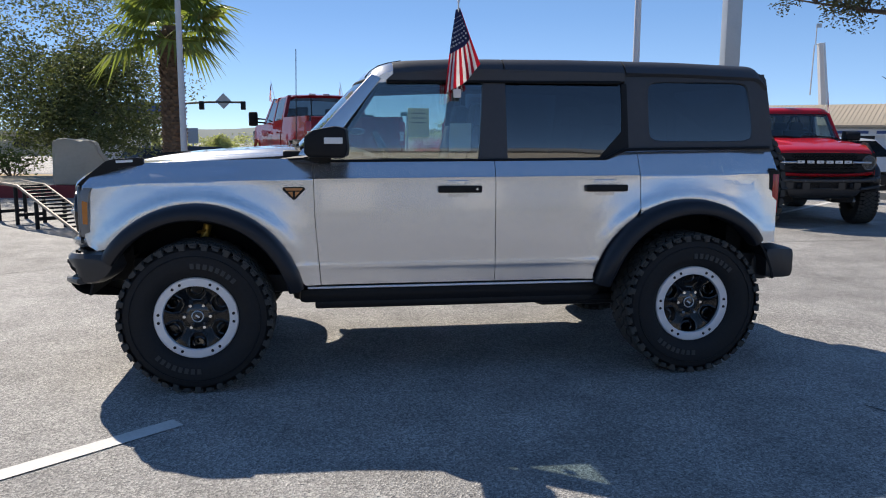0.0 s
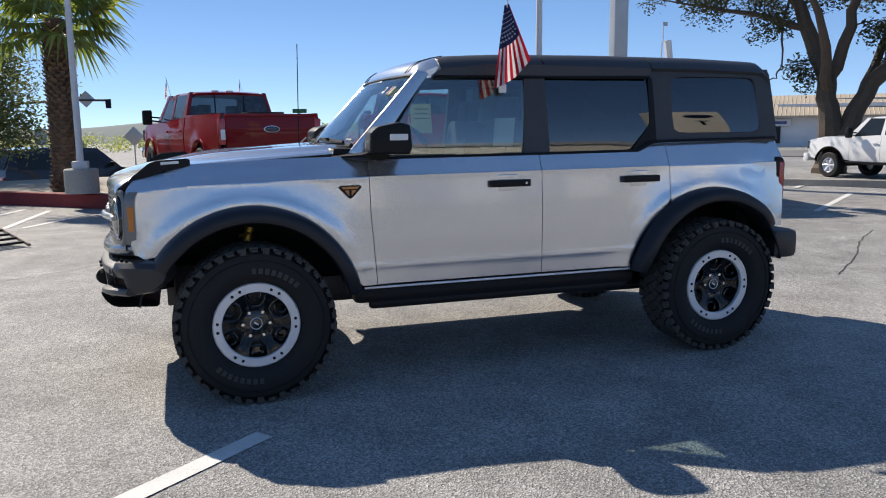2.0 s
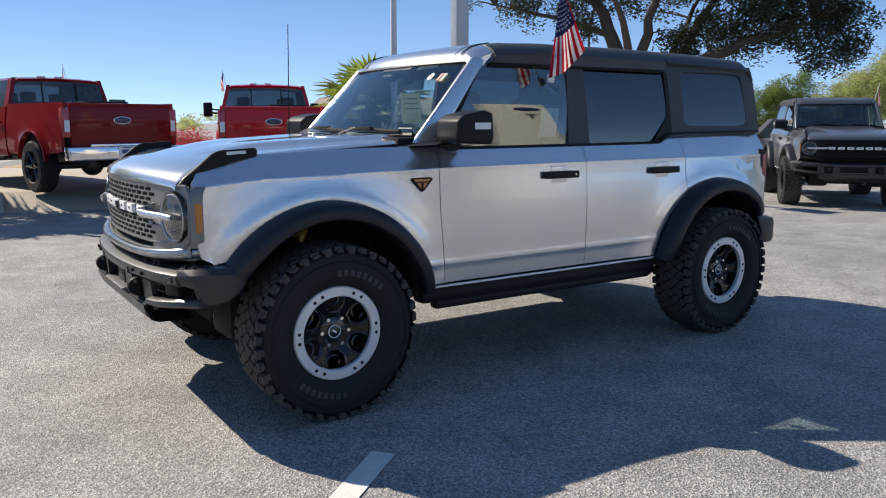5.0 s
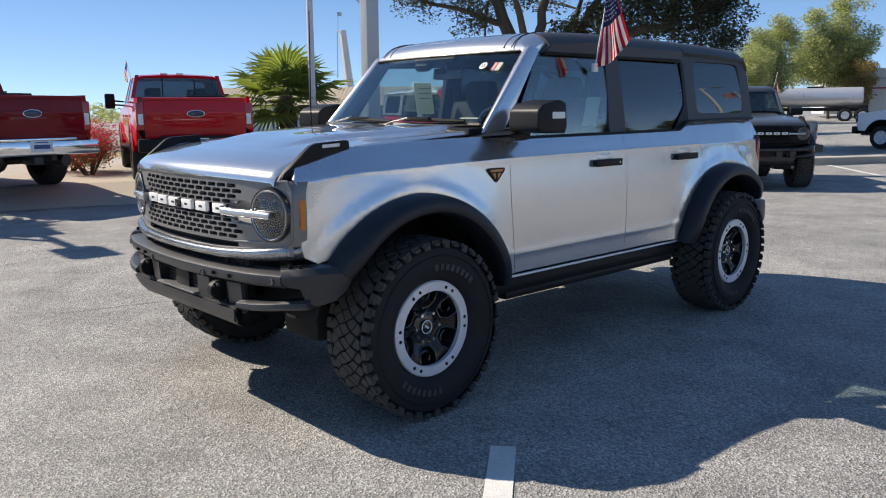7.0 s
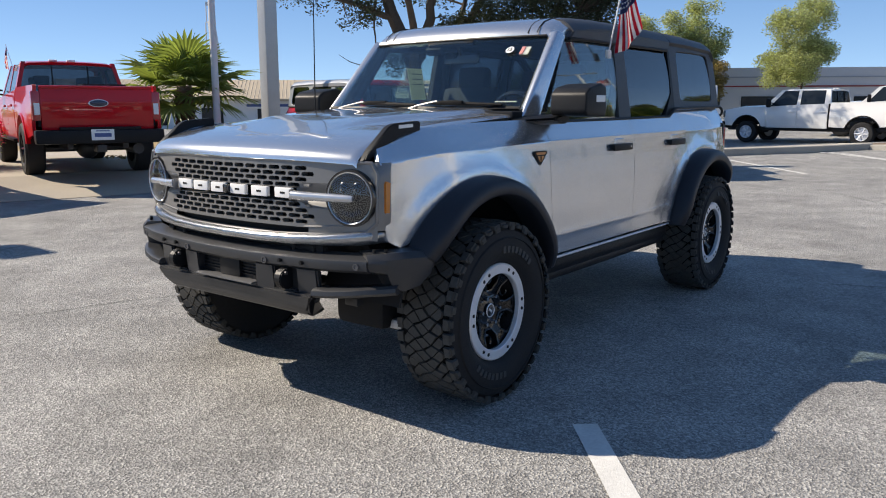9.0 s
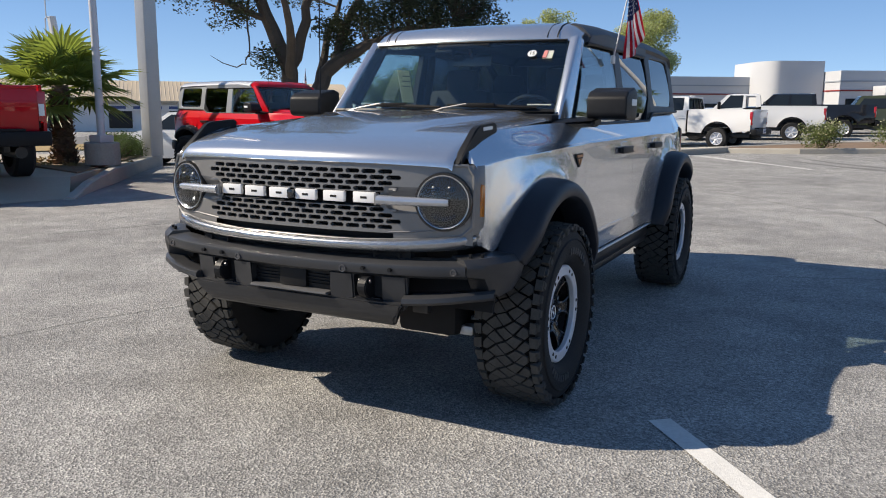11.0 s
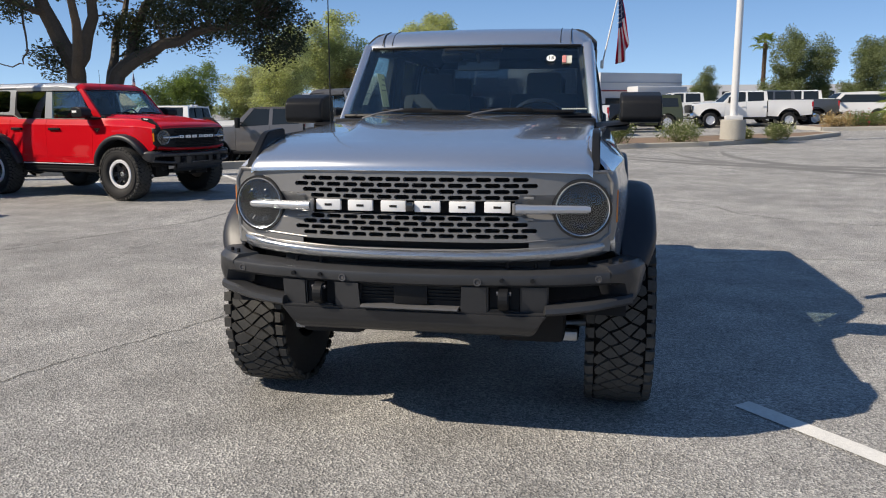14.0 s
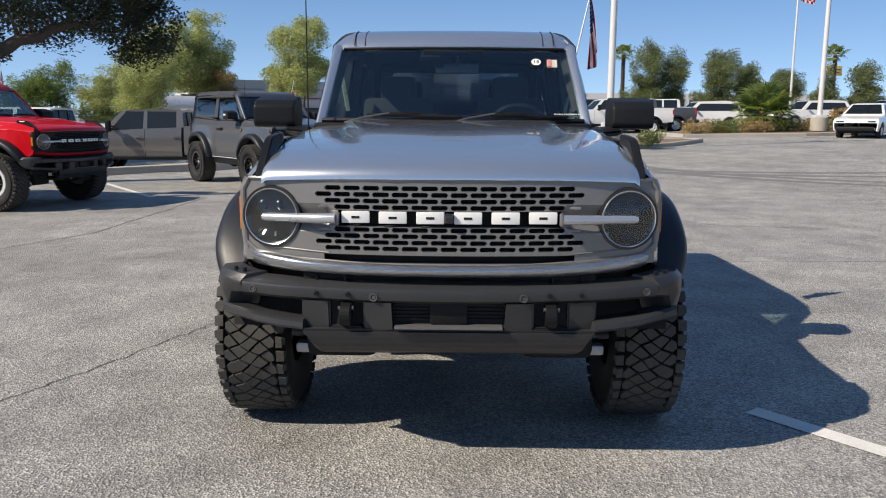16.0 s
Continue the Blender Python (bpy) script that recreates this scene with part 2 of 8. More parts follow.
YELLOWSIGN = M("yellow_sign", (0.6, 0.42, 0.08), 0.5)

# ---- mesh helpers ----


def lot(x, y):
    """Height of the asphalt: level round the car, rising gently beyond the islands."""
    s = 0.75 * x - 0.66 * y - 6
    rise = 0.0 if s < 0 else 0.021 * s * s / 16 if s < 8 else min(0.95, 0.021 * (s - 4))
    d = min(1.0, max(0.0, (0.7 * x + 0.7 * y - 15.5) / 5))
    fall = min(1.0, max(0.0, 1 - s / 16))
    away = min(9.0, 0.014 * max(0.0, y - 36)) * min(1.0, max(0.0, (14 - x) / 16))
    far = max(0.0, y - 20)
    q = min(1.0, max(0.0, (y - 17.0) / 2.5)) * min(1.0, max(0.0, (-0.5 + 0.25 * far - x) / (1.5 + 0.3 * far)))
    return rise - 0.3 * d * d * (3 - 2 * d) * fall - away - 0.85 * q * q * (3 - 2 * q)


def thing(name, m=None, label="", category="", group="", kind=""):
    ob = new(name)
    ob.empty_display_size = 0.1
    if m is not None:
        ob.matrix_world = Matrix.Translation((0, 0, lot(m[0][3], m[1][3]))) @ m
    return tagged(ob, label, category, group, kind)


def finish(me, materials, smooth):
    for mt in materials if isinstance(materials, (list, tuple)) else [materials]:
        me.materials.append(mt)
    if smooth:
        me.polygons.foreach_set("use_smooth", [True] * len(me.polygons))
        me.set_sharp_from_angle(angle=radians(smooth if smooth > 1 else 35))
    return me


def part(name, bm, material, parent=None, label="", smooth=35, **tags):
    """Links a bmesh as one mesh object under a thing or a part."""
    bmesh.ops.recalc_face_normals(bm, faces=bm.faces)
    me = bpy.data.meshes.new(name)
    bm.to_mesh(me)
    bm.free()
    ob = new(name, finish(me, material, smooth))
    ob.parent = parent
    return tagged(ob, label, **tags)


def grown(name, verts, faces, material, parent=None, label="", smooth=0, **tags):
    me = bpy.data.meshes.new(name)
    me.from_pydata(verts, [], faces)
    ob = new(name, finish(me, material, smooth))
    ob.parent = parent
    return tagged(ob, label, **tags)


def box(bm, c, s, bevel=0.0, rot=None, segs=2):
    m = Matrix.Translation(c) @ (rot.to_4x4() if rot is not None else Matrix()) @ Matrix.Diagonal((*s, 1))
    g = bmesh.ops.create_cube(bm, size=1, matrix=m)
    if bevel:
        es = list({e for v in g["verts"] for e in v.link_edges})
        bmesh.ops.bevel(bm, geom=es, offset=bevel, segments=segs, affect="EDGES", profile=0.6, clamp_overlap=True)
    return bm


def turn(rx=0, ry=0, rz=0):
    return Euler([radians(a) for a in (rx, ry, rz)]).to_matrix()


def rod(bm, a, b, r, r2=None, seg=12, caps=True):
    a, b = Vector(a), Vector(b)
    d = b - a
    m = Matrix.Translation((a + b) / 2) @ d.to_track_quat("Z", "Y").to_matrix().to_4x4()
    bmesh.ops.create_cone(bm, cap_ends=caps, segments=seg, radius1=r, radius2=r if r2 is None else r2, depth=d.length, matrix=m)
    return bm


def tube(bm, pts, r, seg=8):
    """A bent round bar through the points; r may be one radius or one for each point."""
    pts = [Vector(p) for p in pts]
    rs = r if isinstance(r, (list, tuple)) else [r] * len(pts)
    rings, side = [], None
    for i, p in enumerate(pts):
        d = (pts[min(i + 1, len(pts) - 1)] - pts[max(i - 1, 0)]).normalized()
        if side is None:
            side = d.cross(Vector((0, 0, 1)) if abs(d.z) < 0.9 else Vector((1, 0, 0))).normalized()
        side = (side - d * side.dot(d)).normalized()
        up = d.cross(side)
        rings.append([bm.verts.new(p + (side * math.cos(a) + up * math.sin(a)) * rs[i]) for a in (2 * math.pi * k / seg for k in range(seg))])
    for a, b in zip(rings, rings[1:]):
        for k in range(seg):
            bm.faces.new((a[k], a[(k + 1) % seg], b[(k + 1) % seg], b[k]))
    bm.faces.new(rings[0][::-1]), bm.faces.new(rings[-1])
    return bm


def prism(bm, poly, axis, lo, hi):
    """A polygon in the plane across the axis, drawn out from lo to hi."""
    def at(u, v, w):
        return {"x": (w, u, v), "y": (u, w, v), "z": (u, v, w)}[axis]
    a, b = [bm.verts.new(at(u, v, lo)) for u, v in poly], [bm.verts.new(at(u, v, hi)) for u, v in poly]
    n = len(poly)
    bm.faces.new(a), bm.faces.new(b[::-1])
    for i in range(n):
        bm.faces.new((a[i], a[(i + 1) % n], b[(i + 1) % n], b[i]))
    return bm


def lathe(bm, profile, axis_y=True, seg=48, centre=(0, 0, 0), closed=False):
    """Profile of (radius, y) turned about the y axis."""
    cx, cy, cz = centre
    rings = []
    for r, y in profile:
        rings.append([bm.verts.new((cx + r * math.cos(2 * math.pi * k / seg), cy + y, cz + r * math.sin(2 * math.pi * k / seg))) for k in range(seg)])
    pairs = list(zip(rings, rings[1:])) + ([(rings[-1], rings[0])] if closed else [])
    for a, b in pairs:
        for k in range(seg):
            bm.faces.new((a[k], a[(k + 1) % seg], b[(k + 1) % seg], b[k]))
    return bm


def sheet(fn, us, vs, thick=0.0):
    """A grid surface fn(u, v) with an optional thickness along its normals."""
    bm = bmesh.new()
    g = [[bm.verts.new(fn(u, v)) for v in vs] for u in us]
    for i in range(len(us) - 1):
        for j in range(len(vs) - 1):
            bm.faces.new((g[i][j], g[i + 1][j], g[i + 1][j + 1], g[i][j + 1]))
    if thick:
        bmesh.ops.recalc_face_normals(bm, faces=bm.faces)
        bmesh.ops.solidify(bm, geom=bm.faces[:], thickness=thick)
    return bm


def span(a, b, n):
    return [a + (b - a) * i / n for i in range(n + 1)]


def table(v, pts):
    if v <= pts[0][0]:
        return pts[0][1]
    for (a, p), (b, q) in zip(pts, pts[1:]):
        if v <= b:
            return p + (q - p) * (v - a) / (b - a)
    return pts[-1][1]


def step(a, b, v):
    t = min(1, max(0, (v - a) / (b - a)))
    return t * t * (3 - 2 * t)


def arc(cx, cz, r, a0, a1, n):
    return [(cx + r * math.cos(radians(a)), cz + r * math.sin(radians(a))) for a in span(a0, a1, n)]


def panel(outline, side, cuts, thick=0.02):
    """A body panel: an outline in the x-z plane, cut into strips, pressed onto the surface y = side(x, z) and given a return edge."""
    bm = bmesh.new()
    bm.faces.new([bm.verts.new((x, 0, z)) for x, z in outline])
    for axis, values in cuts:
        for v in values:
            if axis == "line":
                (xa, za), (xb, zb) = v
                co, no = (xa, 0, za), (za - zb, 0, xb - xa)
            else:
                co, no = ((v, 0, 0), (1, 0, 0)) if axis == "x" else ((0, 0, v), (0, 0, 1))
            bmesh.ops.bisect_plane(bm, geom=bm.verts[:] + bm.edges[:] + bm.faces[:], plane_co=co, plane_no=no)
    bmesh.ops.triangulate(bm, faces=[f for f in bm.faces if len(f.verts) > 4])
    sgn = 1 if side(outline[0][0], outline[0][1]) > 0 else -1
    bm.verts.index_update()
    flat = [v.co.copy() for v in bm.verts]
    faces = [[v.index for v in f.verts] for f in bm.faces]
    rim = [[v.index for v in e.verts] for e in bm.edges if e.is_boundary]
    bm.free()
    bm = bmesh.new()
    outer = [bm.verts.new((c.x, side(c.x, c.z), c.z)) for c in flat]
    inner = [bm.verts.new((c.x, side(c.x, c.z) - sgn * thick, c.z)) for c in flat]
    for f in faces:
        bm.faces.new([outer[k] for k in f]), bm.faces.new([inner[k] for k in reversed(f)])
    for a, b in rim:
        bm.faces.new((outer[a], outer[b], inner[b], inner[a]))
    return bm


# ---- off-road SUV ----
WZ, WR = 0.425, 0.428  # wheel centre height and tyre radius


def make_wheel(parent, x, s, ring=ALLOY, rim_mat=GLOSSBLACK, detail=True, yc=0.848, name="wheel"):
    """A mud-terrain wheel with tread blocks, beadlock ring, spokes and lug nuts; s is the side it faces."""
    w = thing(name)
    w.parent = parent
    w.matrix_local = Matrix.Translation((x, s * yc, WZ)) @ Matrix.Diagonal((1, s, 1, 1))
    bm = bmesh.new()
    hw = 0.142
    lathe(bm, [(0.2, -hw + 0.02), (0.24, -hw), (0.33, -hw - 0.006), (0.385, -hw + 0.004), (0.408, -hw + 0.03), (0.412, 0), (0.408, hw - 0.03), (0.385, hw - 0.004), (0.345, hw + 0.006),
               (0.3, hw + 0.006), (0.265, hw - 0.004), (0.246, hw - 0.02), (0.234, hw - 0.034), (0.22, hw - 0.05), (0.2, hw - 0.07)], seg=72, closed=True)
    for r in (0.352,):
        lathe(bm, [(r - 0.003, hw + 0.004), (r, hw + 0.011), (r + 0.004, hw + 0.004)], seg=72)
    t = part("tyre", bm, RUBBER, w, "black mud-terrain tyre", 30)
    # base band carries the painted groove shade between the blocks
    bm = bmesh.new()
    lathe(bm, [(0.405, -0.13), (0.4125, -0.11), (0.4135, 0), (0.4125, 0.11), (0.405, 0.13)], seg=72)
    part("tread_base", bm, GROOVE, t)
    # tread: a winding lattice of diamond blocks between shoulder lugs
    v, f = [], []
    n = 42

    def block(a0, a1, b0, b1, y0, y1, r0, r1):
        poly_block([(a0, y0), (a1, y0), (b1, y1), (b0, y1)], r0, r1)

    def poly_block(pts, r0, r1):
        k, m = len(v), len(pts)
        ca, cy = sum(q[0] for q in pts) / m, sum(q[1] for q in pts) / m
        for r, sc in ((r0, 1.0), (r1, 0.93)):
            for a, y in pts:
                a, y = ca + (a - ca) * sc, cy + (y - cy) * sc
                v.append((r * math.cos(a), y, r * math.sin(a)))
        f.extend([(k + q, k + (q + 1) % m, k + m + (q + 1) % m, k + m + q) for q in range(m)] + [tuple(k + m + q for q in range(m))])
    p = 2 * math.pi / n
    dv = 0.043
    for i in range(n):
        for j in range(-2, 3):
            u, y = i + 0.5 * (j % 2), dv * j
            du, dy = 0.5 * 0.9, dv * 0.9
            pts = [(-du, 0), (0, -dy), (du, 0), (0, dy)]
            if abs(j) == 2:
                c = 0.02 / dy
                pts = [(-du, 0), (0, -dy), (du, 0), (du * (1 - c), c * dy), (-du * (1 - c), c * dy)]
                if j < 0:
                    pts = [(a, -b) for a, b in pts]
            poly_block([((u + a + 0.16 * math.sin(38 * (y + b) + 0.6)) * p, y + b + 0.005 * math.sin(2.1 * (i + a))) for a, b in pts], 0.407, WR - 0.004 * (abs(j) == 2))
        for sg in (-1, 1):
            a = (i + (0.1 if sg > 0 else 0.55)) * p
            long = 0.146 if i % 2 else 0.139
            block(a, a + 0.8 * p, a + 0.06 * p, a + 0.78 * p, sg * 0.11, sg * long, 0.405, WR - 0.005)
            block(a + 0.05 * p, a + 0.66 * p, a + 0.1 * p, a + 0.6 * p, sg * (hw - 0.004), sg * (hw + 0.008), 0.388 if i % 2 else 0.398, 0.413)
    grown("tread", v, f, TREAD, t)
    if detail:
        v, f = [], []
        for a0 in (3.9, 0.75):
            for i in range(8):
                a = a0 + 0.115 * i
                block(a, a + 0.075, a, a + 0.075, hw + 0.004, hw + 0.0095, 0.283, 0.313)
        grown("moulded_lettering", v, f, LETTER, t, kind="stuff")
    bm = bmesh.new()
    lathe(bm, [(0.226, hw - 0.045), (0.226, -hw + 0.02), (0.218, -hw + 0.02), (0.205, 0.0), (0.2, hw - 0.07), (0.216, hw - 0.045)], seg=48, closed=True)
    lathe(bm, [(0.2, -0.03), (0.09, -0.05), (0.0001, -0.05)], seg=48)
    part("rim", bm, rim_mat, w, "gloss black alloy rim")
    bm = bmesh.new()
    lathe(bm, [(0.18, hw - 0.05), (0.18, hw - 0.029), (0.184, hw - 0.025), (0.224, hw - 0.025), (0.23, hw - 0.031), (0.23, hw - 0.05)], seg=64, closed=True)
    rg = part("beadlock_ring", bm, ring, w, "machined silver beadlock ring")
    if detail:
        bm = bmesh.new()
        for k in range(6):
            for d in (-0.113, 0.113):
                a = 2 * math.pi * k / 6 + d
                c = Vector((0.204 * math.cos(a), hw - 0.0245, 0.204 * math.sin(a)))
                rod(bm, c - Vector((0, 0.004, 0)), c + Vector((0, 0.0015, 0)), 0.0085, seg=10)
        part("bolt_holes", bm, DARK, rg, kind="stuff")
    # a dished face with six rounded openings, each with a raised edge
    bm = bmesh.new()
    hole = [(0.094, 0.021), (0.1, 0.028), (0.122, 0.046), (0.132, 0.05), (0.168, 0.052), (0.181, 0.044), (0.184, 0.0)]

    def dish(r):
        return table(r, [(0.03, 0.05), (0.075, 0.05), (0.1, 0.058), (0.15, 0.078), (0.2, 0.088)])
    na, rads = 132, [0.04, 0.07, 0.09, 0.1, 0.11, 0.12, 0.13, 0.145, 0.16, 0.175, 0.184, 0.19]
    g = [[bm.verts.new((r * math.cos(2 * math.pi * i / na), dish(r), r * math.sin(2 * math.pi * i / na))) for r in rads] for i in range(na)]
    for i in range(na):
        for j in range(len(rads) - 1):
            r = (rads[j] + rads[j + 1]) / 2
            a = (2 * math.pi * (i + 0.5) / na) % (math.pi / 3) - math.pi / 6
            if 0.093 < r < 0.185 and abs(r * math.sin(a)) < table(r, hole[:-1]) and r * math.cos(a) > 0.092:
                continue
            q = (g[i][j], g[i][j + 1], g[(i + 1) % na][j + 1], g[(i + 1) % na][j])
            bm.faces.new(q)
    bmesh.ops.solidify(bm, geom=bm.faces[:], thickness=0.02)
    for k in range(6):
        ra = Matrix.Rotation(-2 * math.pi * (k + 0.5) / 6, 3, "Y")
        loop = [(x, q) for x, q in hole] + [(x, -q) for x, q in hole[-2::-1]] + [hole[0]]
        tube(bm, [ra @ Vector((x, dish(x) + 0.002, q)) for x, q in loop], 0.0055, 6)
        tube(bm, [ra @ Vector((0.155 + 0.03 * math.cos(a), 0.048, 0.034 * math.sin(a))) for a in span(0.9, 2 * math.pi - 0.9, 12)], 0.008, 6)
    lathe(bm, [(0.0001, 0.058), (0.05, 0.058), (0.075, 0.046), (0.085, 0.01), (0.085, -0.03)], seg=32)
    part("spokes", bm, rim_mat, w)
    bm = bmesh.new()
    lathe(bm, [(0.0001, 0.07), (0.026, 0.07), (0.034, 0.066), (0.034, 0.048)], seg=24)
    hub = part("hub_cap", bm, GLOSSBLACK, w)
    bm = bmesh.new()
    lathe(bm, [(0.028, 0.0705), (0.0305, 0.074), (0.034, 0.071)], seg=24)
    box(bm, (0, 0.071, 0), (0.026, 0.003, 0.01), 0.001, turn(0, 35, 0))
    part("hub_ring", bm, ALLOY, hub)
    nut = None
    for k in range(6):
        a = 2 * math.pi * k / 6
        c = Vector((0.071 * math.cos(a), 0.052, 0.071 * math.sin(a)))
        if nut is None:
            bm = bmesh.new()
            rod(bm, (0, 0, 0), (0, 0.028, 0), 0.0115, 0.009, seg=6)
            nut = part("lug_nut", bm, CHROME, w)
        else:
            nut = new("lug_nut", nut.data)
            nut.parent = w
        nut.location = c
    bm = bmesh.new()
    lathe(bm, [(0.0001, -0.07), (0.17, -0.07), (0.17, -0.04), (0.1, -0.035), (0.0001, -0.035)], seg=32)
    part("brake_disc", bm, M_BRAKE, w)
    return w


M_BRAKE = M("brake_iron", (0.12, 0.115, 0.11), 0.5, 0.7, 0.2)
FADEDRED = M("faded_red_print", (0.55, 0.2, 0.18), 0.6)
LOGO = M("blue_oval_badge", (0.012, 0.018, 0.05), 0.25, 0.2, coat=0.8)


CREASE = [(-0.66, 1.128), (-0.3, 1.166), (0.66, 1.187), (3.5, 1.203)]


def suv_surface(wheelbase):
    """Half-width of the body side at (x, z)."""
    prof = [(0.44, 0.812), (0.56, 0.8415), (0.655, 0.8465), (0.685, 0.851), (0.71, 0.8485), (0.82, 0.852), (0.92, 0.8515), (1.0, 0.849), (1.08, 0.845), (1.15, 0.841), (1.4, 0.838)]

    def side(x, z):
        y = table(z, prof)
        d = z - table(x, CREASE)
        q = max(0.0, d)
        y -= 0.42 * q + 0.55 * q * q + 0.05 * step(0.6, 0.1, x) * step(0.0, 0.11, q)
        y += step(-0.55, -0.25, x) * 0.0028 * step(0.01, 0.0, d)
        y -= 0.055 * step(-0.15, -0.7, x) + 0.02 * step(wheelbase + 0.2, wheelbase + 0.52, x)
        for c in (0, wheelbase - 0.06):
            r = math.hypot(x - c, z - WZ)
            y += 0.008 * step(0.84, 0.68, r) + 0.012 * step(0.7, 0.655, r)
        return y
    return side


def suv(name, m, label, body, roof, wb=2.949, hero=True, ring=ALLOY, pillar_paint=None):
    """A boxy off-road SUV facing its own -x, with the front axle at x = 0 and two or four doors by the wheelbase."""
    four = wb > 2.7
    ra = wb - 0.06
    pillar_paint = pillar_paint or body
    car = thing(name, m, label, "car")
    side = suv_surface(wb)
    end = wb + 0.505
    x_b, x_c = (1.715, wb - 0.37) if four else (1.75, 1.75)
    zc = [0.5, 0.58, 0.655, 0.688, 0.72, 0.8, 0.88, 0.96, 1.04, 1.1, 1.166, 1.178, 1.192, 1.21, 1.225, 1.24, 1.255, 1.27, 1.285, 1.3, 1.32, 1.34]

    if hero:
        zc = span(0.58, 0.66, 4) + [0.67, 0.685, 0.698, 0.71] + span(0.73, 1.1, 18) + span(1.215, 1.275, 5) + [1.3, 1.32, 1.34]
    lines = [((xa, za + o), (xb, zb + o)) for (xa, za), (xb, zb) in zip(CREASE, CREASE[1:]) for o in ((-0.026, -0.017, -0.009, 0, 0.009, 0.018) if hero else (-0.017, 0, 0.012))]

    def cuts(a, b, n):
        return [("x", span(a, b, n * 2 if hero else n)[1:-1]), ("z", zc), ("line", [q for q in lines if q[0][0] < b and q[1][0] > a])]
    g = 0.004
    for s in (-1, 1):
        def sd(x, z, s=s):
            return s * side(x, z)
        # wings, doors and rear quarters
        o = [(-0.603, 0.87), (-0.59, 0.82), (-0.535, 0.79)] + arc(0, WZ, 0.605, 141, 17, 22) + [(0.6, 0.575), (0.69 - g, 0.575), (0.662 - g, 0.95), (0.655 - g, 1.278), (0.54, 1.3), (0.16, 1.291), (-0.3, 1.274), (-0.43, 1.258), (-0.52, 1.23), (-0.58, 1.193), (-0.612, 1.15), (-0.6, 1.1), (-0.585, 1.0)]
        part("front_wing", panel(o, sd, cuts(-0.64, 0.69, 16)), body, car)
        if four:
            o = [(0.655, 1.278), (0.662, 0.95), (0.69, 0.575), (x_b - g, 0.575), (x_b - g, 1.283)]
        else:
            o = [(0.655, 1.278), (0.662, 0.95), (0.69, 0.575), (x_b - g, 0.575), (x_b - g, 1.3)]
        d = part("front_door", panel(o, sd, cuts(0.66, x_b, 12), 0.05), body, car)
        doors = [(d, 1.37, 1.627)]
        if four:
            o = [(x_b, 1.283), (x_b, 0.575), (2.32, 0.575)] + arc(ra, WZ, 0.625, 164, 124, 8) + [(x_c - g, 1.0), (x_c - g, 1.345), (2.51, 1.343), (2.415, 1.29)]
            d = part("rear_door", panel(o, sd, cuts(x_b, x_c, 12), 0.05), body, car)
            doors.append((d, 2.258, 2.516))
            o = [(x_c, 1.342), (x_c, 0.96)] + arc(ra, WZ, 0.625, 123, 42, 12) + [(end - 0.08, 0.775), (end + 0.015, 0.775), (end + 0.03, 1.2), (end + 0.005, 1.36), (wb + 0.2, 1.358)]
        else:
            o = [(x_b, 1.302), (x_b, 0.575), (wb - 0.63, 0.575)] + arc(ra, WZ, 0.625, 164, 42, 18) + [(end - 0.08, 0.775), (end + 0.015, 0.775), (end + 0.03, 1.2), (end + 0.005, 1.36), (wb - 0.42, 1.345)]
        part("rear_quarter", panel(o, sd, cuts(x_b, end, 16)), body, car)
        # door handles: black pull over a painted cup
        for d, a, b in doors:
            c = (a + b) / 2 - 0.01
            y = side(c, 1.12)
            bm = bmesh.new()
            box(bm, (c, s * (y - 0.004), 1.126), (0.125, 0.014, 0.1), 0.045, segs=4)
            cup = part("handle_cup", bm, body, d)
            bm = bmesh.new()
            box(bm, ((a + b) / 2, s * (y + 0.022), 1.124), (b - a, 0.018, 0.042), 0.008)
            box(bm, (a + 0.03, s * (y + 0.008), 1.124), (0.04, 0.03, 0.036), 0.005), box(bm, (b - 0.03, s * (y + 0.008), 1.124), (0.05, 0.03, 0.036), 0.005)
            h = part("door_handle", bm, BLACK, d, "matt black pull handle")
            if a < 1.5:
                bm = bmesh.new()
                rod(bm, (b - 0.03, s * (y + 0.03), 1.124), (b - 0.03, s * (y + 0.033), 1.124), 0.007)
                part("key_lock", bm, CHROME, d)
            # inner trim
            x0, x1 = (0.75, x_b - 0.05) if a < 1.5 else (x_b + 0.05, x_c - 0.1)
            bm = bmesh.new()
            box(bm, ((x0 + x1) / 2, s * 0.735, 1.0), (x1 - x0, 0.05, 0.5), 0.02)
            part("door_trim", bm, SEAT, d)
        # raised pressing along the lower doors
        for (d, a, b), (x0, x1) in zip(doors, ((0.73, x_b - 0.02), (x_b + 0.02, 2.25))):
            bm = bmesh.new()
            prism(bm, [(x0, 0.678), (x0 + 0.06, 0.692), (x1 - 0.03, 0.694), (x1, 0.69), (x1 - 0.02, 0.681)], "y", s * 0.835, s * 0.8555)
            part("door_pressing", bm, body, d)
        # sill, step plate, chrome edge
        bm = bmesh.new()
        box(bm, ((0.56 + wb - 0.6) / 2, s * 0.77, 0.505), (wb - 1.16, 0.12, 0.09), 0.035)
        box(bm, ((0.62 + wb - 0.62) / 2, s * 0.79, 0.45), (wb - 1.3, 0.07, 0.05), 0.018)
        sl = part("sill", bm, BLACK, car)
        bm = bmesh.new()
        box(bm, ((0.6 + wb - 0.62) / 2, s * 0.846, 0.558), (wb - 1.24, 0.02, 0.012), 0.003)
        part("sill_strip", bm, ALLOY, sl, "thin bright metal strip")
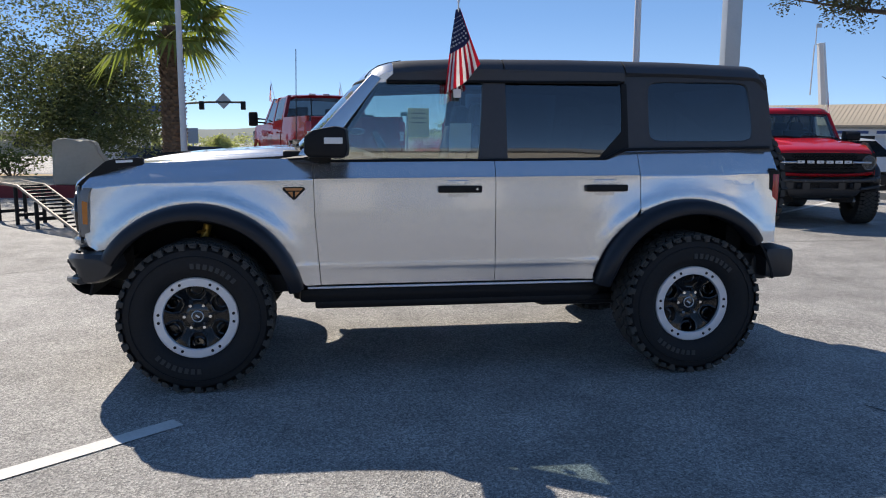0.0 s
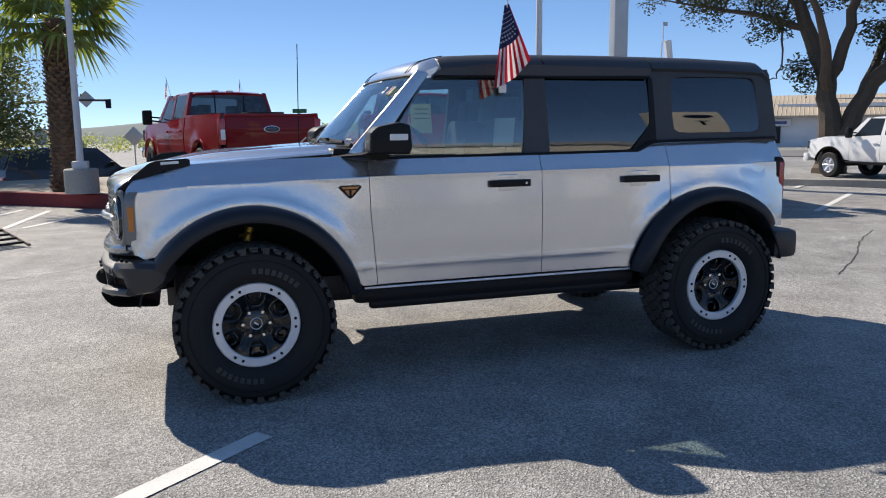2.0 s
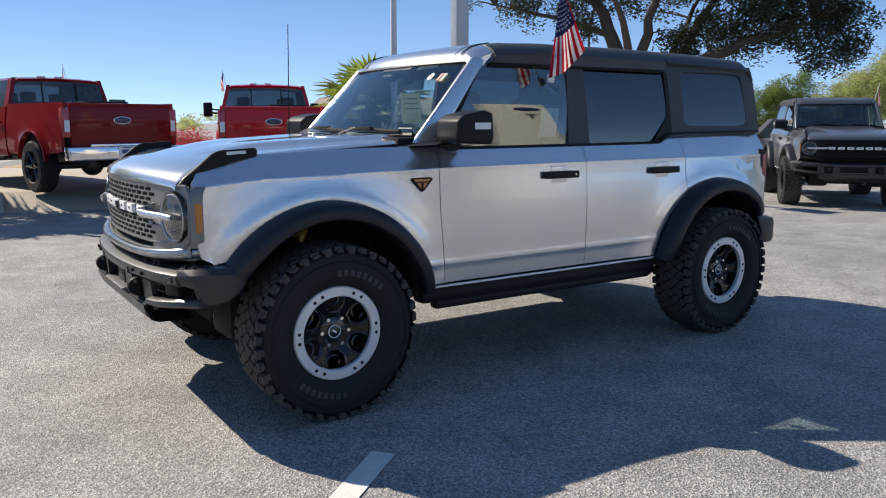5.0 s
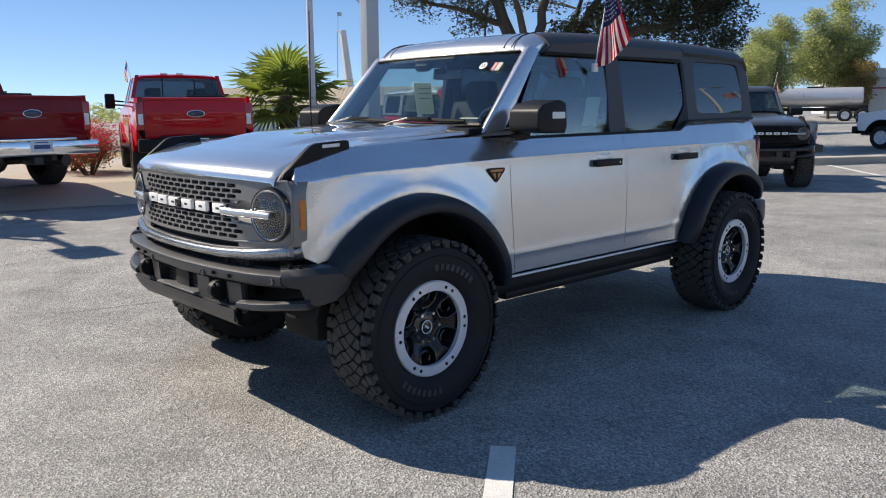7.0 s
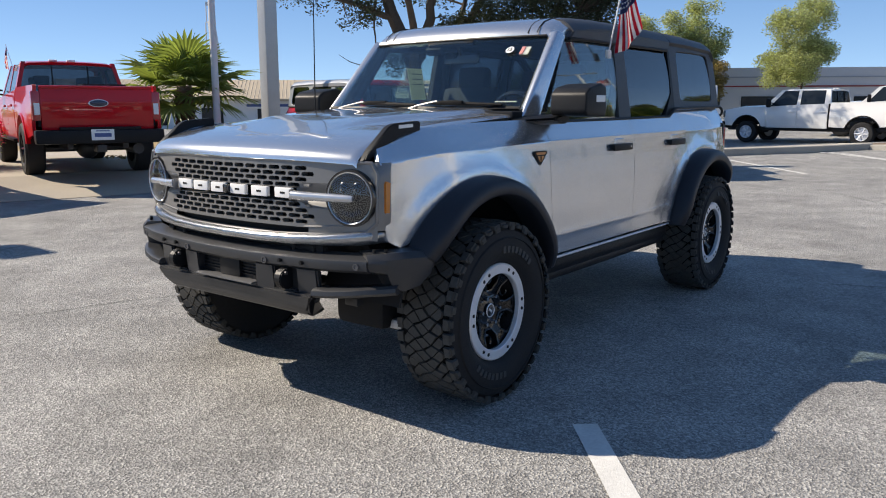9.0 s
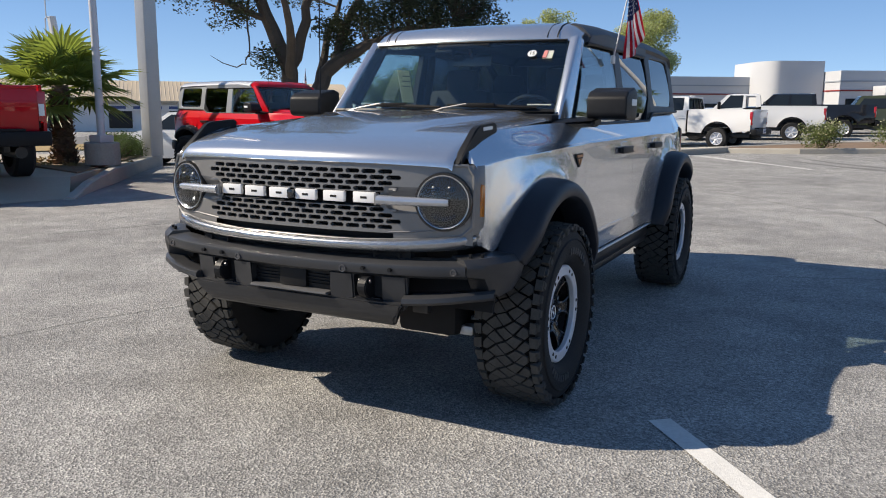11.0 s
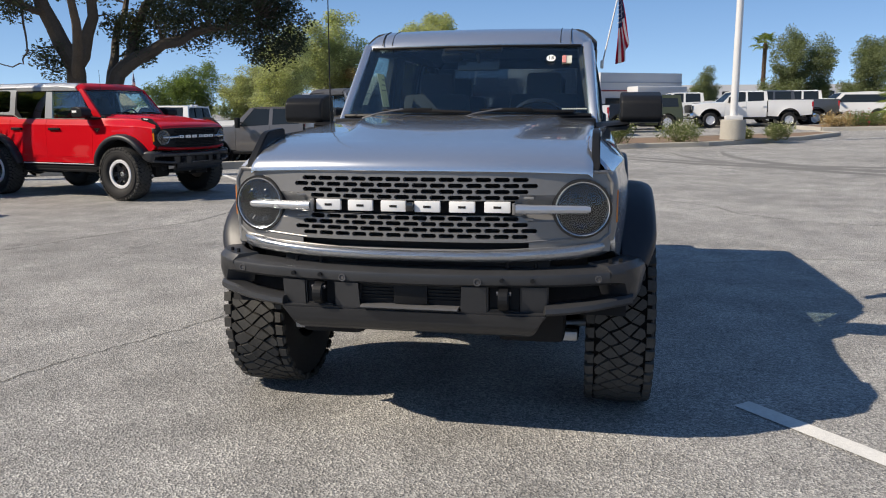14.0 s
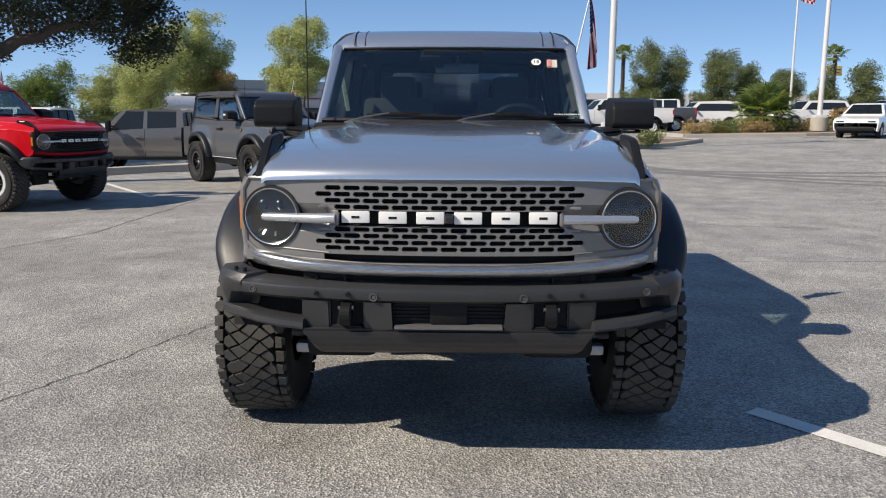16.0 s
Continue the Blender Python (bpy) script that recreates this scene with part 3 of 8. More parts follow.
        # flares
        for c, a0, a1 in ((0, 146, 13), (ra, 168, 40)):
            prof = [(0.63, 0.84), (0.629, 0.885), (0.624, 0.935), (0.614, 0.966), (0.597, 0.982), (0.566, 0.988), (0.55, 0.983), (0.542, 0.972), (0.54, 0.93), (0.545, 0.84)]
            angs = span(a0, a1, 40)

            def fl(a, q, c=c, s=s, a0=a0, a1=a1):
                r, y = prof[q]
                e = min(abs(a - a0), abs(a - a1)) / 18
                y2 = y if q in (0, 9) else y - 0.04 * (1 - min(1, e)) ** 2
                r2 = r * (1 + 0.02 * math.cos(radians(2 * (a - 90)))) - 0.01
                return (c + r2 * math.cos(radians(a)), s * y2, WZ + r2 * math.sin(radians(a)))
            bm = sheet(fl, angs, range(len(prof)))
            bm.verts.index_update()
            bmesh.ops.holes_fill(bm, edges=[e for e in bm.edges if e.is_boundary and len({round(v.co.y, 4) for v in e.verts}) > 1], sides=20)
            part("wheel_arch_flare", bm, FLARE, car, "dark blue-black moulded flare")
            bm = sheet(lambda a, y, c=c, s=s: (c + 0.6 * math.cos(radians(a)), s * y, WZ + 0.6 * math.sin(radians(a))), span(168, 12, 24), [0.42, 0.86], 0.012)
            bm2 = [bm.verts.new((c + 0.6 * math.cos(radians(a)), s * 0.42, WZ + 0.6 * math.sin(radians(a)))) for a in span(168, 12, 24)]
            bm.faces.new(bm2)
            # liner is near-black: the shade inside the arch is put into its colour
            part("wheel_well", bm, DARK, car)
        make_wheel(car, 0, s, ring, detail=hero), make_wheel(car, ra, s, ring, detail=hero)
        # upper: hardtop side, pillars, glass
        def up(x, z, s=s):
            t = (z - 1.3) / 0.45
            return s * (0.772 - 0.07 * t - 0.02 * max(0, t - 0.8))
        def pane(x, z, s=s):
            t = (z - 1.3) / 0.45
            return s * (0.76 - 0.07 * (0.2 * t + 0.8 * t * t))
        q0 = x_c - 0.07 if four else x_b + 0.03
        wx0, wx1, wz0, wz1, top, back = q0 + 0.155, end - 0.118, 1.402, 1.757, 1.81, end + 0.017
        cx, cz, ha, hb = (wx0 + wx1) / 2, (wz0 + wz1) / 2, (wx1 - wx0) / 2, (wz1 - wz0) / 2

        def lean(x, z, q0=q0, back=back):
            return x - 0.036 * (z - 1.35) / 0.46 * (x - q0) / (back - q0)
        outer = [(x, 1.35) for x in span(q0, back, 10)] + [(back, z) for z in span(1.35, top - 0.03, 6)[1:]] + [(back - 0.01, top - 0.01), (back - 0.035, top)]
        outer += [(x, top) for x in span(back - 0.08, q0, 9)] + [(q0, z) for z in span(top, 1.35, 7)[1:-1]]
        bm = bmesh.new()
        rings = []
        for x, z in outer:
            dx, dz = (x - cx) / ha, (z - cz) / hb
            k = (abs(dx) ** 11 + abs(dz) ** 11) ** (-1 / 11)
            rim = (cx + (x - cx) * k, cz + (z - cz) * k)
            lip = (cx + (x - cx) * k * 1.018, cz + (z - cz) * k * 1.03)
            rings.append([bm.verts.new((lean(*p), up(*p) + s * o, p[1])) for p, o in (((x, z), -0.03), ((x, z), 0), (lip, 0), (rim, -0.006), (rim, -0.03))])
        for a_, b_ in zip(rings, rings[1:] + rings[:1]):
            for i in range(4):
                bm.faces.new((a_[i], a_[i + 1], b_[i + 1], b_[i]))
        part("hardtop_side", bm, roof, car)
        bm = sheet(lambda x, z: (lean(x, z), pane(x, z) - s * 0.004, z), span(wx0 - 0.02, wx1 + 0.02, 5), span(wz0 - 0.015, wz1 + 0.012, 8), 0.004)
        part("quarter_glass", bm, TINT, car, "tinted quarter window")
        if four:
            o = [(1.624, 1.283), (1.797, 1.285), (1.79, 1.75), (1.655, 1.745)]
            part("centre_pillar", panel(o, lambda x, z, s=s: up(x, z) + s * 0.004, [("x", []), ("z", [1.4, 1.5, 1.6])], 0.04), roof, car)
            o = [(x_c - 0.075, 1.342), (x_c - 0.055, 1.345), (x_c - 0.06, 1.745), (x_c - 0.092, 1.745), (x_c - 0.097, 1.46), (x_c - 0.238, 1.3), (x_c - 0.16, 1.29)]
            part("rear_door_pillar", panel(o, lambda x, z, s=s: up(x, z) + s * 0.006, [("z", [1.4, 1.5, 1.6])], 0.03), BLACK, car)
            o = [(1.79, 1.286), (x_c - 0.2, 1.29), (x_c - 0.09, 1.4), (x_c - 0.085, 1.745), (1.785, 1.742)]
            part("rear_door_glass", panel(o, pane, [("x", [2.0, 2.2]), ("z", [1.34, 1.4, 1.45, 1.5, 1.55, 1.6, 1.67])], 0.004), TINT, car, "dark tinted door window")
        o = [(0.72, 1.28), (1.64 if four else 1.7, 1.284), (1.66 if four else 1.72, 1.742), (1.035, 1.738)]
        part("front_door_glass", panel(o, pane, [("x", [1.0, 1.3]), ("z", [1.34, 1.4, 1.45, 1.5, 1.55, 1.6, 1.67])], 0.004), LIGHTTINT, car, "lightly tinted door window")
        # belt moulding and gutter
        bm = bmesh.new()
        tube(bm, [(0.68, s * 0.785, 1.283), (1.2, s * 0.79, 1.287), (1.72, s * 0.79, 1.289)] + ([(2.4, s * 0.79, 1.295), (2.5, s * 0.79, 1.347), (x_c, s * 0.788, 1.352)] if four else []) + [(end - 0.02, s * 0.778, 1.362)], 0.011, 6)
        part("belt_moulding", bm, BLACK, car)
        bm = bmesh.new()
        tube(bm, [(1.085, s * 0.703, 1.742), (1.3, s * 0.707, 1.748), (wb - 0.47, s * 0.707, 1.751)], 0.011, 6)
        part("gutter", bm, BLACK, car)
        # windscreen pillar
        bm = bmesh.new()
        a, b = Vector((0.55, s * 0.732, 1.31)), Vector((0.995, s * 0.682, 1.79))
        k = Vector((0.705, s * 0.752, 1.3)), Vector((1.065, s * 0.702, 1.765))
        qs = [a, a + Vector((0.03, -s * 0.055, 0.0)), b + Vector((0.0, -s * 0.055, -0.01)), b]
        rs = [k[0], k[0] + Vector((-0.02, -s * 0.06, 0)), k[1] + Vector((-0.02, -s * 0.06, 0)), k[1]]
        va, vb = [bm.verts.new(p) for p in qs], [bm.verts.new(p) for p in rs]
        for i in range(4):
            bm.faces.new((va[i], va[(i + 1) % 4], vb[(i + 1) % 4], vb[i]))
        bm.faces.new(va), bm.faces.new(vb[::-1])
        bmesh.ops.bevel(bm, geom=bm.edges[:], offset=0.018, segments=3, affect="EDGES", profile=0.6, clamp_overlap=True)
        part("windscreen_pillar", bm, pillar_paint, car)
        # mirror on its arm
        bm = bmesh.new()
        prism(bm, [(0.63, 1.318), (0.83, 1.312), (0.845, 1.35), (0.835, 1.468), (0.78, 1.484), (0.655, 1.46), (0.615, 1.43), (0.61, 1.34)], "y", s * 0.85, s * 1.068)
        for v in bm.verts:
            if abs(v.co.y) < 0.92:
                v.co.x += 0.02
        bmesh.ops.bevel(bm, geom=bm.edges[:], offset=0.02, segments=3, affect="EDGES", profile=0.6, clamp_overlap=True)
        mr = part("mirror", bm, BLACK, car, "black mirror housing")
        bm = bmesh.new()
        prism(bm, [(0.43, 1.291), (0.5, 1.277), (0.6, 1.264), (0.74, 1.268), (0.76, 1.31), (0.7, 1.322), (0.5, 1.307)], "y", s * 0.71, s * 0.9)
        for v in bm.verts:
            if abs(v.co.y) > 0.8:
                v.co.x = 0.6 + (v.co.x - 0.43) * 0.5
                v.co.z += 0.012
        bmesh.ops.bevel(bm, geom=bm.edges[:], offset=0.012, segments=2, affect="EDGES", clamp_overlap=True)
        part("mirror_arm", bm, BLACK, mr)
        bm = bmesh.new()
        box(bm, (0.77, s * 1.064, 1.405), (0.1, 0.014, 0.034), 0.004)
        part("turn_lamp", bm, WHITE, mr, "clear side indicator")
        bm = bmesh.new()
        box(bm, (0.838, s * 0.95, 1.395), (0.006, 0.13, 0.12), 0.002)
        part("mirror_glass", bm, CHROME, mr)
        # trail sight on the wing edge
        bm = bmesh.new()
        prof = [(-0.655, 1.147), (-0.63, 1.175), (-0.495, 1.283), (-0.46, 1.295), (-0.3, 1.305), (-0.288, 1.3), (-0.288, 1.262), (-0.42, 1.25), (-0.5, 1.22), (-0.58, 1.17), (-0.63, 1.14)]
        prism(bm, prof, "y", s * 0.705, s * 0.738)
        bmesh.ops.bevel(bm, geom=bm.edges[:], offset=0.005, segments=2, affect="EDGES", clamp_overlap=True)
        ts = part("trail_sight", bm, BLACK, car, "black trail sight on the wing")
        bm = bmesh.new()
        box(bm, (-0.39, s * 0.74, 1.284), (0.09, 0.004, 0.014), 0.0, turn(0, -3, 0))
        part("sight_slot", bm, WHITE, ts)
        # wing badge: copper triangle with dark border
        bm = bmesh.new()
        y = side(0.545, 1.1)
        prism(bm, [(0.49, 1.142), (0.6, 1.142), (0.61, 1.13), (0.552, 1.07), (0.538, 1.07), (0.48, 1.13)], "y", s * (y - 0.004), s * (y + 0.006))
        bd = part("wing_badge", bm, BLACK, car)
        bm = bmesh.new()
        for tri in ([(0.495, 1.135), (0.595, 1.135), (0.585, 1.122), (0.505, 1.122)], [(0.512, 1.115), (0.538, 1.115), (0.538, 1.085)], [(0.552, 1.115), (0.578, 1.115), (0.552, 1.085)]):
            prism(bm, tri, "y", s * (y + 0.004), s * (y + 0.009))
        part("badge_face", bm, COPPER, bd, "copper badge face")
        # lamps
        lz, ly, lx = 0.998, 0.67, -0.64
        bm = bmesh.new()
        lathe_at = Matrix.Translation((lx - 0.004, s * ly, lz)) @ Matrix.Rotation(radians(90 - s * 11), 4, "Z") @ Matrix.Diagonal((1.1, 1, 1.1, 1))
        lathe(bm, [(0.0001, 0.027), (0.088, 0.027), (0.094, 0.01)], seg=40)
        bmesh.ops.transform(bm, matrix=lathe_at, verts=bm.verts)
        hl = part("headlamp", bm, GLOSSBLACK, car, "round headlamp with a light bar")
        bm = bmesh.new()
        lathe(bm, [(0.098, 0.026), (0.1, 0.033), (0.106, 0.033), (0.109, 0.02), (0.109, -0.04)], seg=48)
        bmesh.ops.transform(bm, matrix=lathe_at, verts=bm.verts)
        part("lamp_ring", bm, GLOSSBLACK, hl, "black outer ring")
        bm = bmesh.new()
        lathe(bm, [(0.093, 0.024), (0.094, 0.033), (0.097, 0.035), (0.0995, 0.03), (0.1, 0.015)], seg=48)
        bmesh.ops.transform(bm, matrix=lathe_at, verts=bm.verts)
        part("light_ring", bm, LAMPRING, hl, "bright ring of the daytime lamp")
        bm = bmesh.new()
        lathe(bm, [(0.0001, 0.05), (0.04, 0.048), (0.07, 0.041), (0.094, 0.031)], seg=40)
        bmesh.ops.transform(bm, matrix=lathe_at, verts=bm.verts)
        part("lamp_lens", bm, LENS, hl, "clear lens")
        # bowl with a glazed projector above the bar and fluted crystal below it
        bm = bmesh.new()
        lathe(bm, [(0.0001, -0.01), (0.035, -0.005), (0.068, 0.01), (0.093, 0.03)], seg=32)
        bmesh.ops.transform(bm, matrix=lathe_at, verts=bm.verts)
        part("reflector", bm, CHROME_DARK, hl, "faceted grey reflector bowl", 0)
        bm = bmesh.new()
        for q in (-1, 1):
            lathe(bm, [(0.0001, 0.036), (0.012, 0.034), (0.02, 0.026), (0.021, 0.0)], seg=16, centre=(q * 0.03, 0, 0.04))
        bmesh.ops.transform(bm, matrix=lathe_at, verts=bm.verts)
        part("projector", bm, GLOSSBLACK, hl)
        bm = bmesh.new()
        for q in range(7):
            a = radians(-90 + 13 * (q - 3))
            rod(bm, (0.03 * math.cos(a), 0.012, 0.03 * math.sin(a)), (0.072 * math.cos(a), 0.03, 0.072 * math.sin(a)), 0.004, 0.0065, 6)
        bmesh.ops.transform(bm, matrix=lathe_at, verts=bm.verts)
        part("crystal_fins", bm, CHROME_DARK, hl, kind="stuff")
        bm = bmesh.new()
        tube(bm, [(lx - 0.044, s * 0.705, lz), (lx - 0.048, s * 0.69, lz), (lx - 0.06, s * 0.6, lz), (-0.738, s * 0.5, lz + 0.002), (-0.75, s * 0.418, lz + 0.004)], [0.013, 0.0165, 0.0175, 0.019, 0.02], 12)
        part("light_bar", bm, LAMPRING, hl, "pale horizontal light bar")
        bm = bmesh.new()
        box(bm, (-0.748, s * 0.413, lz + 0.004), (0.024, 0.012, 0.046), 0.003)
        part("bar_socket", bm, GRAPHITE, hl)
        pts = [(-0.635, 0.787), (-0.62, 0.803), (-0.6, 0.812), (-0.575, 0.814)]
        bm = sheet(lambda k, z, s=s: (pts[k][0] + 0.02 * max(0, (z - 1.08) / 0.06) ** 2, s * (pts[k][1] - 0.012 * max(0, (z - 1.07) / 0.07) ** 2 - 0.01 * max(0, (0.93 - z) / 0.07)), z), range(4), span(0.868, 1.142, 10), 0.014)
        part("lamp_surround", bm, GRAPHITE if hero else BLACK, car)
        bm = bmesh.new()
        prism(bm, [(-0.6, 0.8), (-0.43, 0.79), (-0.43, 0.75), (-0.56, 0.75)], "y", s * 0.5, s * 0.7)
        part("bumper_filler", bm, DARK, car)
        bm = bmesh.new()
        prism(bm, [(-0.61, 0.938), (-0.58, 0.934), (-0.574, 1.064), (-0.602, 1.074), (-0.61, 1.06)], "y", s * 0.79, s * 0.8145)
        bmesh.ops.bevel(bm, geom=bm.edges[:], offset=0.004, segments=2, affect="EDGES", clamp_overlap=True)
        part("side_marker", bm, AMBER, car, "amber side marker")
        bm = bmesh.new()
        prism(bm, [(end - 0.035, 0.93), (end + 0.03, 0.925), (end + 0.045, 0.96), (end + 0.045, 1.2), (end + 0.02, 1.235), (end - 0.045, 1.235)], "y", s * 0.7, s * 0.828)
        bmesh.ops.bevel(bm, geom=bm.edges[:], offset=0.012, segments=2, affect="EDGES", clamp_overlap=True)
        tl = part("tail_lamp", bm, BLACK, car, "tall red tail lamp")
        bm = bmesh.new()
        box(bm, (end + 0.012, s * 0.826, 1.08), (0.04, 0.008, 0.24), 0.003), box(bm, (end + 0.044, s * 0.765, 1.08), (0.008, 0.09, 0.24), 0.003)
        part("tail_lens", bm, REDLENS, tl)
        # seats
        for xs in ((1.55, 2.4) if four else (1.5,)):
            for yy in (0.37,):
                bm = bmesh.new()
                box(bm, (xs - 0.25, s * yy, 0.92), (0.5, 0.46, 0.16), 0.05)
                box(bm, (xs + 0.07, s * yy, 1.2), (0.14, 0.46, 0.6), 0.05, turn(0, 12, 0))
                st = part("seat", bm, SEAT, car)
                bm = bmesh.new()
                box(bm, (xs + 0.14, s * yy, 1.555), (0.1, 0.24, 0.17), 0.045, turn(0, 8, 0))
                rod(bm, (xs + 0.13, s * (yy - 0.06), 1.42), (xs + 0.13, s * (yy - 0.06), 1.52), 0.007), rod(bm, (xs + 0.13, s * (yy + 0.06), 1.42), (xs + 0.13, s * (yy + 0.06), 1.52), 0.007)
                part("headrest", bm, SEAT, st)
        # grab frame inside
        bm = bmesh.new()
        tube(bm, [(0.8, s * 0.69, 1.4), (1.04, s * 0.63, 1.74), (1.7, s * 0.62, 1.77), (wb - 0.3, s * 0.62, 1.76), (wb + 0.3, s * 0.66, 1.4)], 0.03, 8)
        tube(bm, [(1.72, s * 0.7, 1.25), (1.72, s * 0.63, 1.76)], 0.03, 8)
        part("roll_bar", bm, SEAT, car)
        bm = bmesh.new()
        rod(bm, (-0.12, s * 0.58, 0.4), (0.02, s * 0.54, 0.9), 0.026)
        tube(bm, [(-0.12 + 0.14 * q / 60 + 0.055 * math.cos(q * 0.6), s * (0.58 - 0.04 * q / 60) + 0.055 * math.sin(q * 0.6), 0.45 + 0.42 * q / 60) for q in range(61)], 0.009, 6)
        part("shock_absorber", bm, BRASS, car, "gold coil-over shock absorber")
        # wiper
        bm = bmesh.new()
        y0 = -0.3 if s < 0 else 0.25
        blade = [(0.512 + 0.062 * ((y0 + d) / 0.66) ** 2, y0 + d, 1.375 + 0.012 * (d + 0.3) / 0.5) for d in (-0.3, -0.12, 0.05, 0.2)]
        tube(bm, blade, [0.008, 0.012, 0.012, 0.007], 6)
        box(bm, (blade[2][0] - 0.008, y0 + 0.0, 1.39), (0.02, 0.16, 0.016), 0.005)
        wp = part("wiper", bm, WIPER, car)
        bm = bmesh.new()
        tube(bm, [(0.485, y0 + 0.31, 1.343), (0.49, y0 + 0.22, 1.37), (0.495, y0 + 0.08, 1.394)], [0.007, 0.005, 0.005], 6)
        # arm greyer than the blade: its sun glint is put into the colour
        part("wiper_arm", bm, MIDTRIM if hero else BLACK, wp, "dark grey wiper arm" if hero else "")
        # exterior details on one side
        if s < 0:
            bm = bmesh.new()
            y = side(wb + 0.26, 1.18)
            o = [(wb + 0.16, 1.255), (wb + 0.36, 1.255), (wb + 0.372, 1.24), (wb + 0.372, 1.105), (wb + 0.355, 1.092), (wb + 0.2, 1.095), (wb + 0.165, 1.13)]
            part("fuel_flap", panel(o, lambda x, z: -side(x, z) - 0.003, [("x", [wb + 0.25]), ("z", zc)], 0.006), body, car)
    # bonnet
    def hood(x, y):
        z = table(x, [(-0.755, 1.147), (-0.754, 1.16), (-0.742, 1.182), (-0.71, 1.205), (-0.65, 1.228), (-0.57, 1.249), (-0.45, 1.269), (-0.3, 1.287), (0.0, 1.309), (0.3, 1.327), (0.56, 1.342)])
        z -= 0.014 * (abs(y) / 0.72) ** 3 + 0.012 * max(0.0, (abs(y) - 0.69) / 0.022) ** 2
        w = 0.36 + 0.17 * step(-0.5, 0.5, x)
        z += 0.024 * step(-0.52, -0.1, x) * step(w + 0.045, w - 0.025, abs(y)) * (1 - 0.2 * step(0.3, 0.0, abs(y)))
        return (x + 0.09 * (y / 0.72) ** 2 * step(0.3, -0.75, x), y, z)
    bm = sheet(hood, [-0.755, -0.754, -0.749, -0.742, -0.728, -0.71, -0.68, -0.65, -0.61, -0.57] + span(-0.53, 0.56, 26), span(-0.712, 0.712, 76), 0.012)
    part("bonnet", bm, body, car, "metallic bonnet with a raised centre", 50)
    bm = bmesh.new()
    box(bm, (0.56, 0, 1.318), (0.16, 1.44, 0.05), 0.015), box(bm, (0.2, 0, 1.14), (0.9, 1.35, 0.1))
    part("cowl", bm, BLACK, car)
    # windscreen, header, roof
    bm = sheet(lambda u, v: (0.5 + 0.43 * u + 0.062 * (v / 0.66) ** 2, v * (1 - 0.062 * u), 1.33 + 0.44 * u), span(0, 1, 6), span(-0.685, 0.685, 14), 0.004)
    part("windscreen", bm, CLEAR, car, "clear windscreen")
    bm = bmesh.new()
    prof = [(0.93, 1.757), (0.942, 1.782), (0.968, 1.815), (1.01, 1.843), (1.07, 1.862), (1.15, 1.876), (1.16, 1.78), (1.0, 1.74)]
    vs = []
    for y in span(-0.682, 0.682, 28):
        e = abs(y) / 0.682
        vs.append([bm.verts.new((x + 0.055 * e ** 2, y, z - 0.006 * e ** 2 - (0.05 * max(0.0, (e - 0.84) / 0.16) ** 2 if z > 1.8 else 0))) for x, z in prof])
    for a, b in zip(vs, vs[1:]):
        for i in range(8):
            bm.faces.new((a[i], a[(i + 1) % 8], b[(i + 1) % 8], b[i]))
    bm.faces.new(vs[0]), bm.faces.new(vs[-1][::-1])
    hd = part("windscreen_header", bm, pillar_paint, car)
    for y in (-0.505, -0.565, 0.505, 0.565):
        bm = bmesh.new()
        tube(bm, [(0.967, y, 1.776), (1.0, y, 1.812), (1.043, y, 1.84), (1.103, y, 1.859), (1.18, y, 1.873)], 0.003, 5)
        part("header_seam", bm, BLACK, hd)
    if hero:
        bm = bmesh.new()
        box(bm, (1.0, -0.02, 1.655), (0.03, 0.25, 0.072), 0.014, turn(0, 8, 0)), rod(bm, (0.96, -0.02, 1.73), (1.0, -0.02, 1.66), 0.012)
        part("inner_mirror", bm, GLOSSBLACK, car)
        bm = bmesh.new()
        box(bm, (0.95, 0.13, 1.715), (0.1, 0.12, 0.05), 0.015, turn(0, -35, 0)), box(bm, (0.93, 0.0, 1.742), (0.06, 0.34, 0.03), 0.01, turn(0, -35, 0))
        part("camera_pod", bm, BLACK, car)
        bm = bmesh.new()
        for k in range(11):
            box(bm, (0.595, -0.54 - 0.0125 * k, 1.391), (0.003, 0.008, 0.007), 0, turn(0, 45, 0))
        part("serial_strip", bm, PAPER, car, "row of small pale marks under the screen", kind="stuff")
    # dark band round the screen
    bm = bmesh.new()
    for u, z, h, r in ((0.045, 1.355, 0.692, 0.014), (0.96, 1.755, 0.625, 0.008)):
        tube(bm, [(0.5 + 0.43 * u + 0.062 * (v / 0.66) ** 2 + 0.004, v, z) for v in span(-h, h, 12)], r, 6)
    part("screen_band", bm, BLACK, car)

    def roofz(x, y):
        e = abs(y) / 0.715
        xe = 0.075 * max(0.0, (x - end + 0.11) / 0.095) ** 2.2
        return table(x, [(1.09, 1.864), (1.2, 1.879), (1.5, 1.893), (2.2, 1.899), (2.9, 1.893), (3.4, 1.876)]) - 0.012 * e ** 2 - 0.075 * max(0, (e - 0.84) / 0.16) ** 1.9 - xe
    seams = [1.12, 1.785, wb - 0.44, end - 0.01] if four else [1.12, 1.79, end - 0.01]
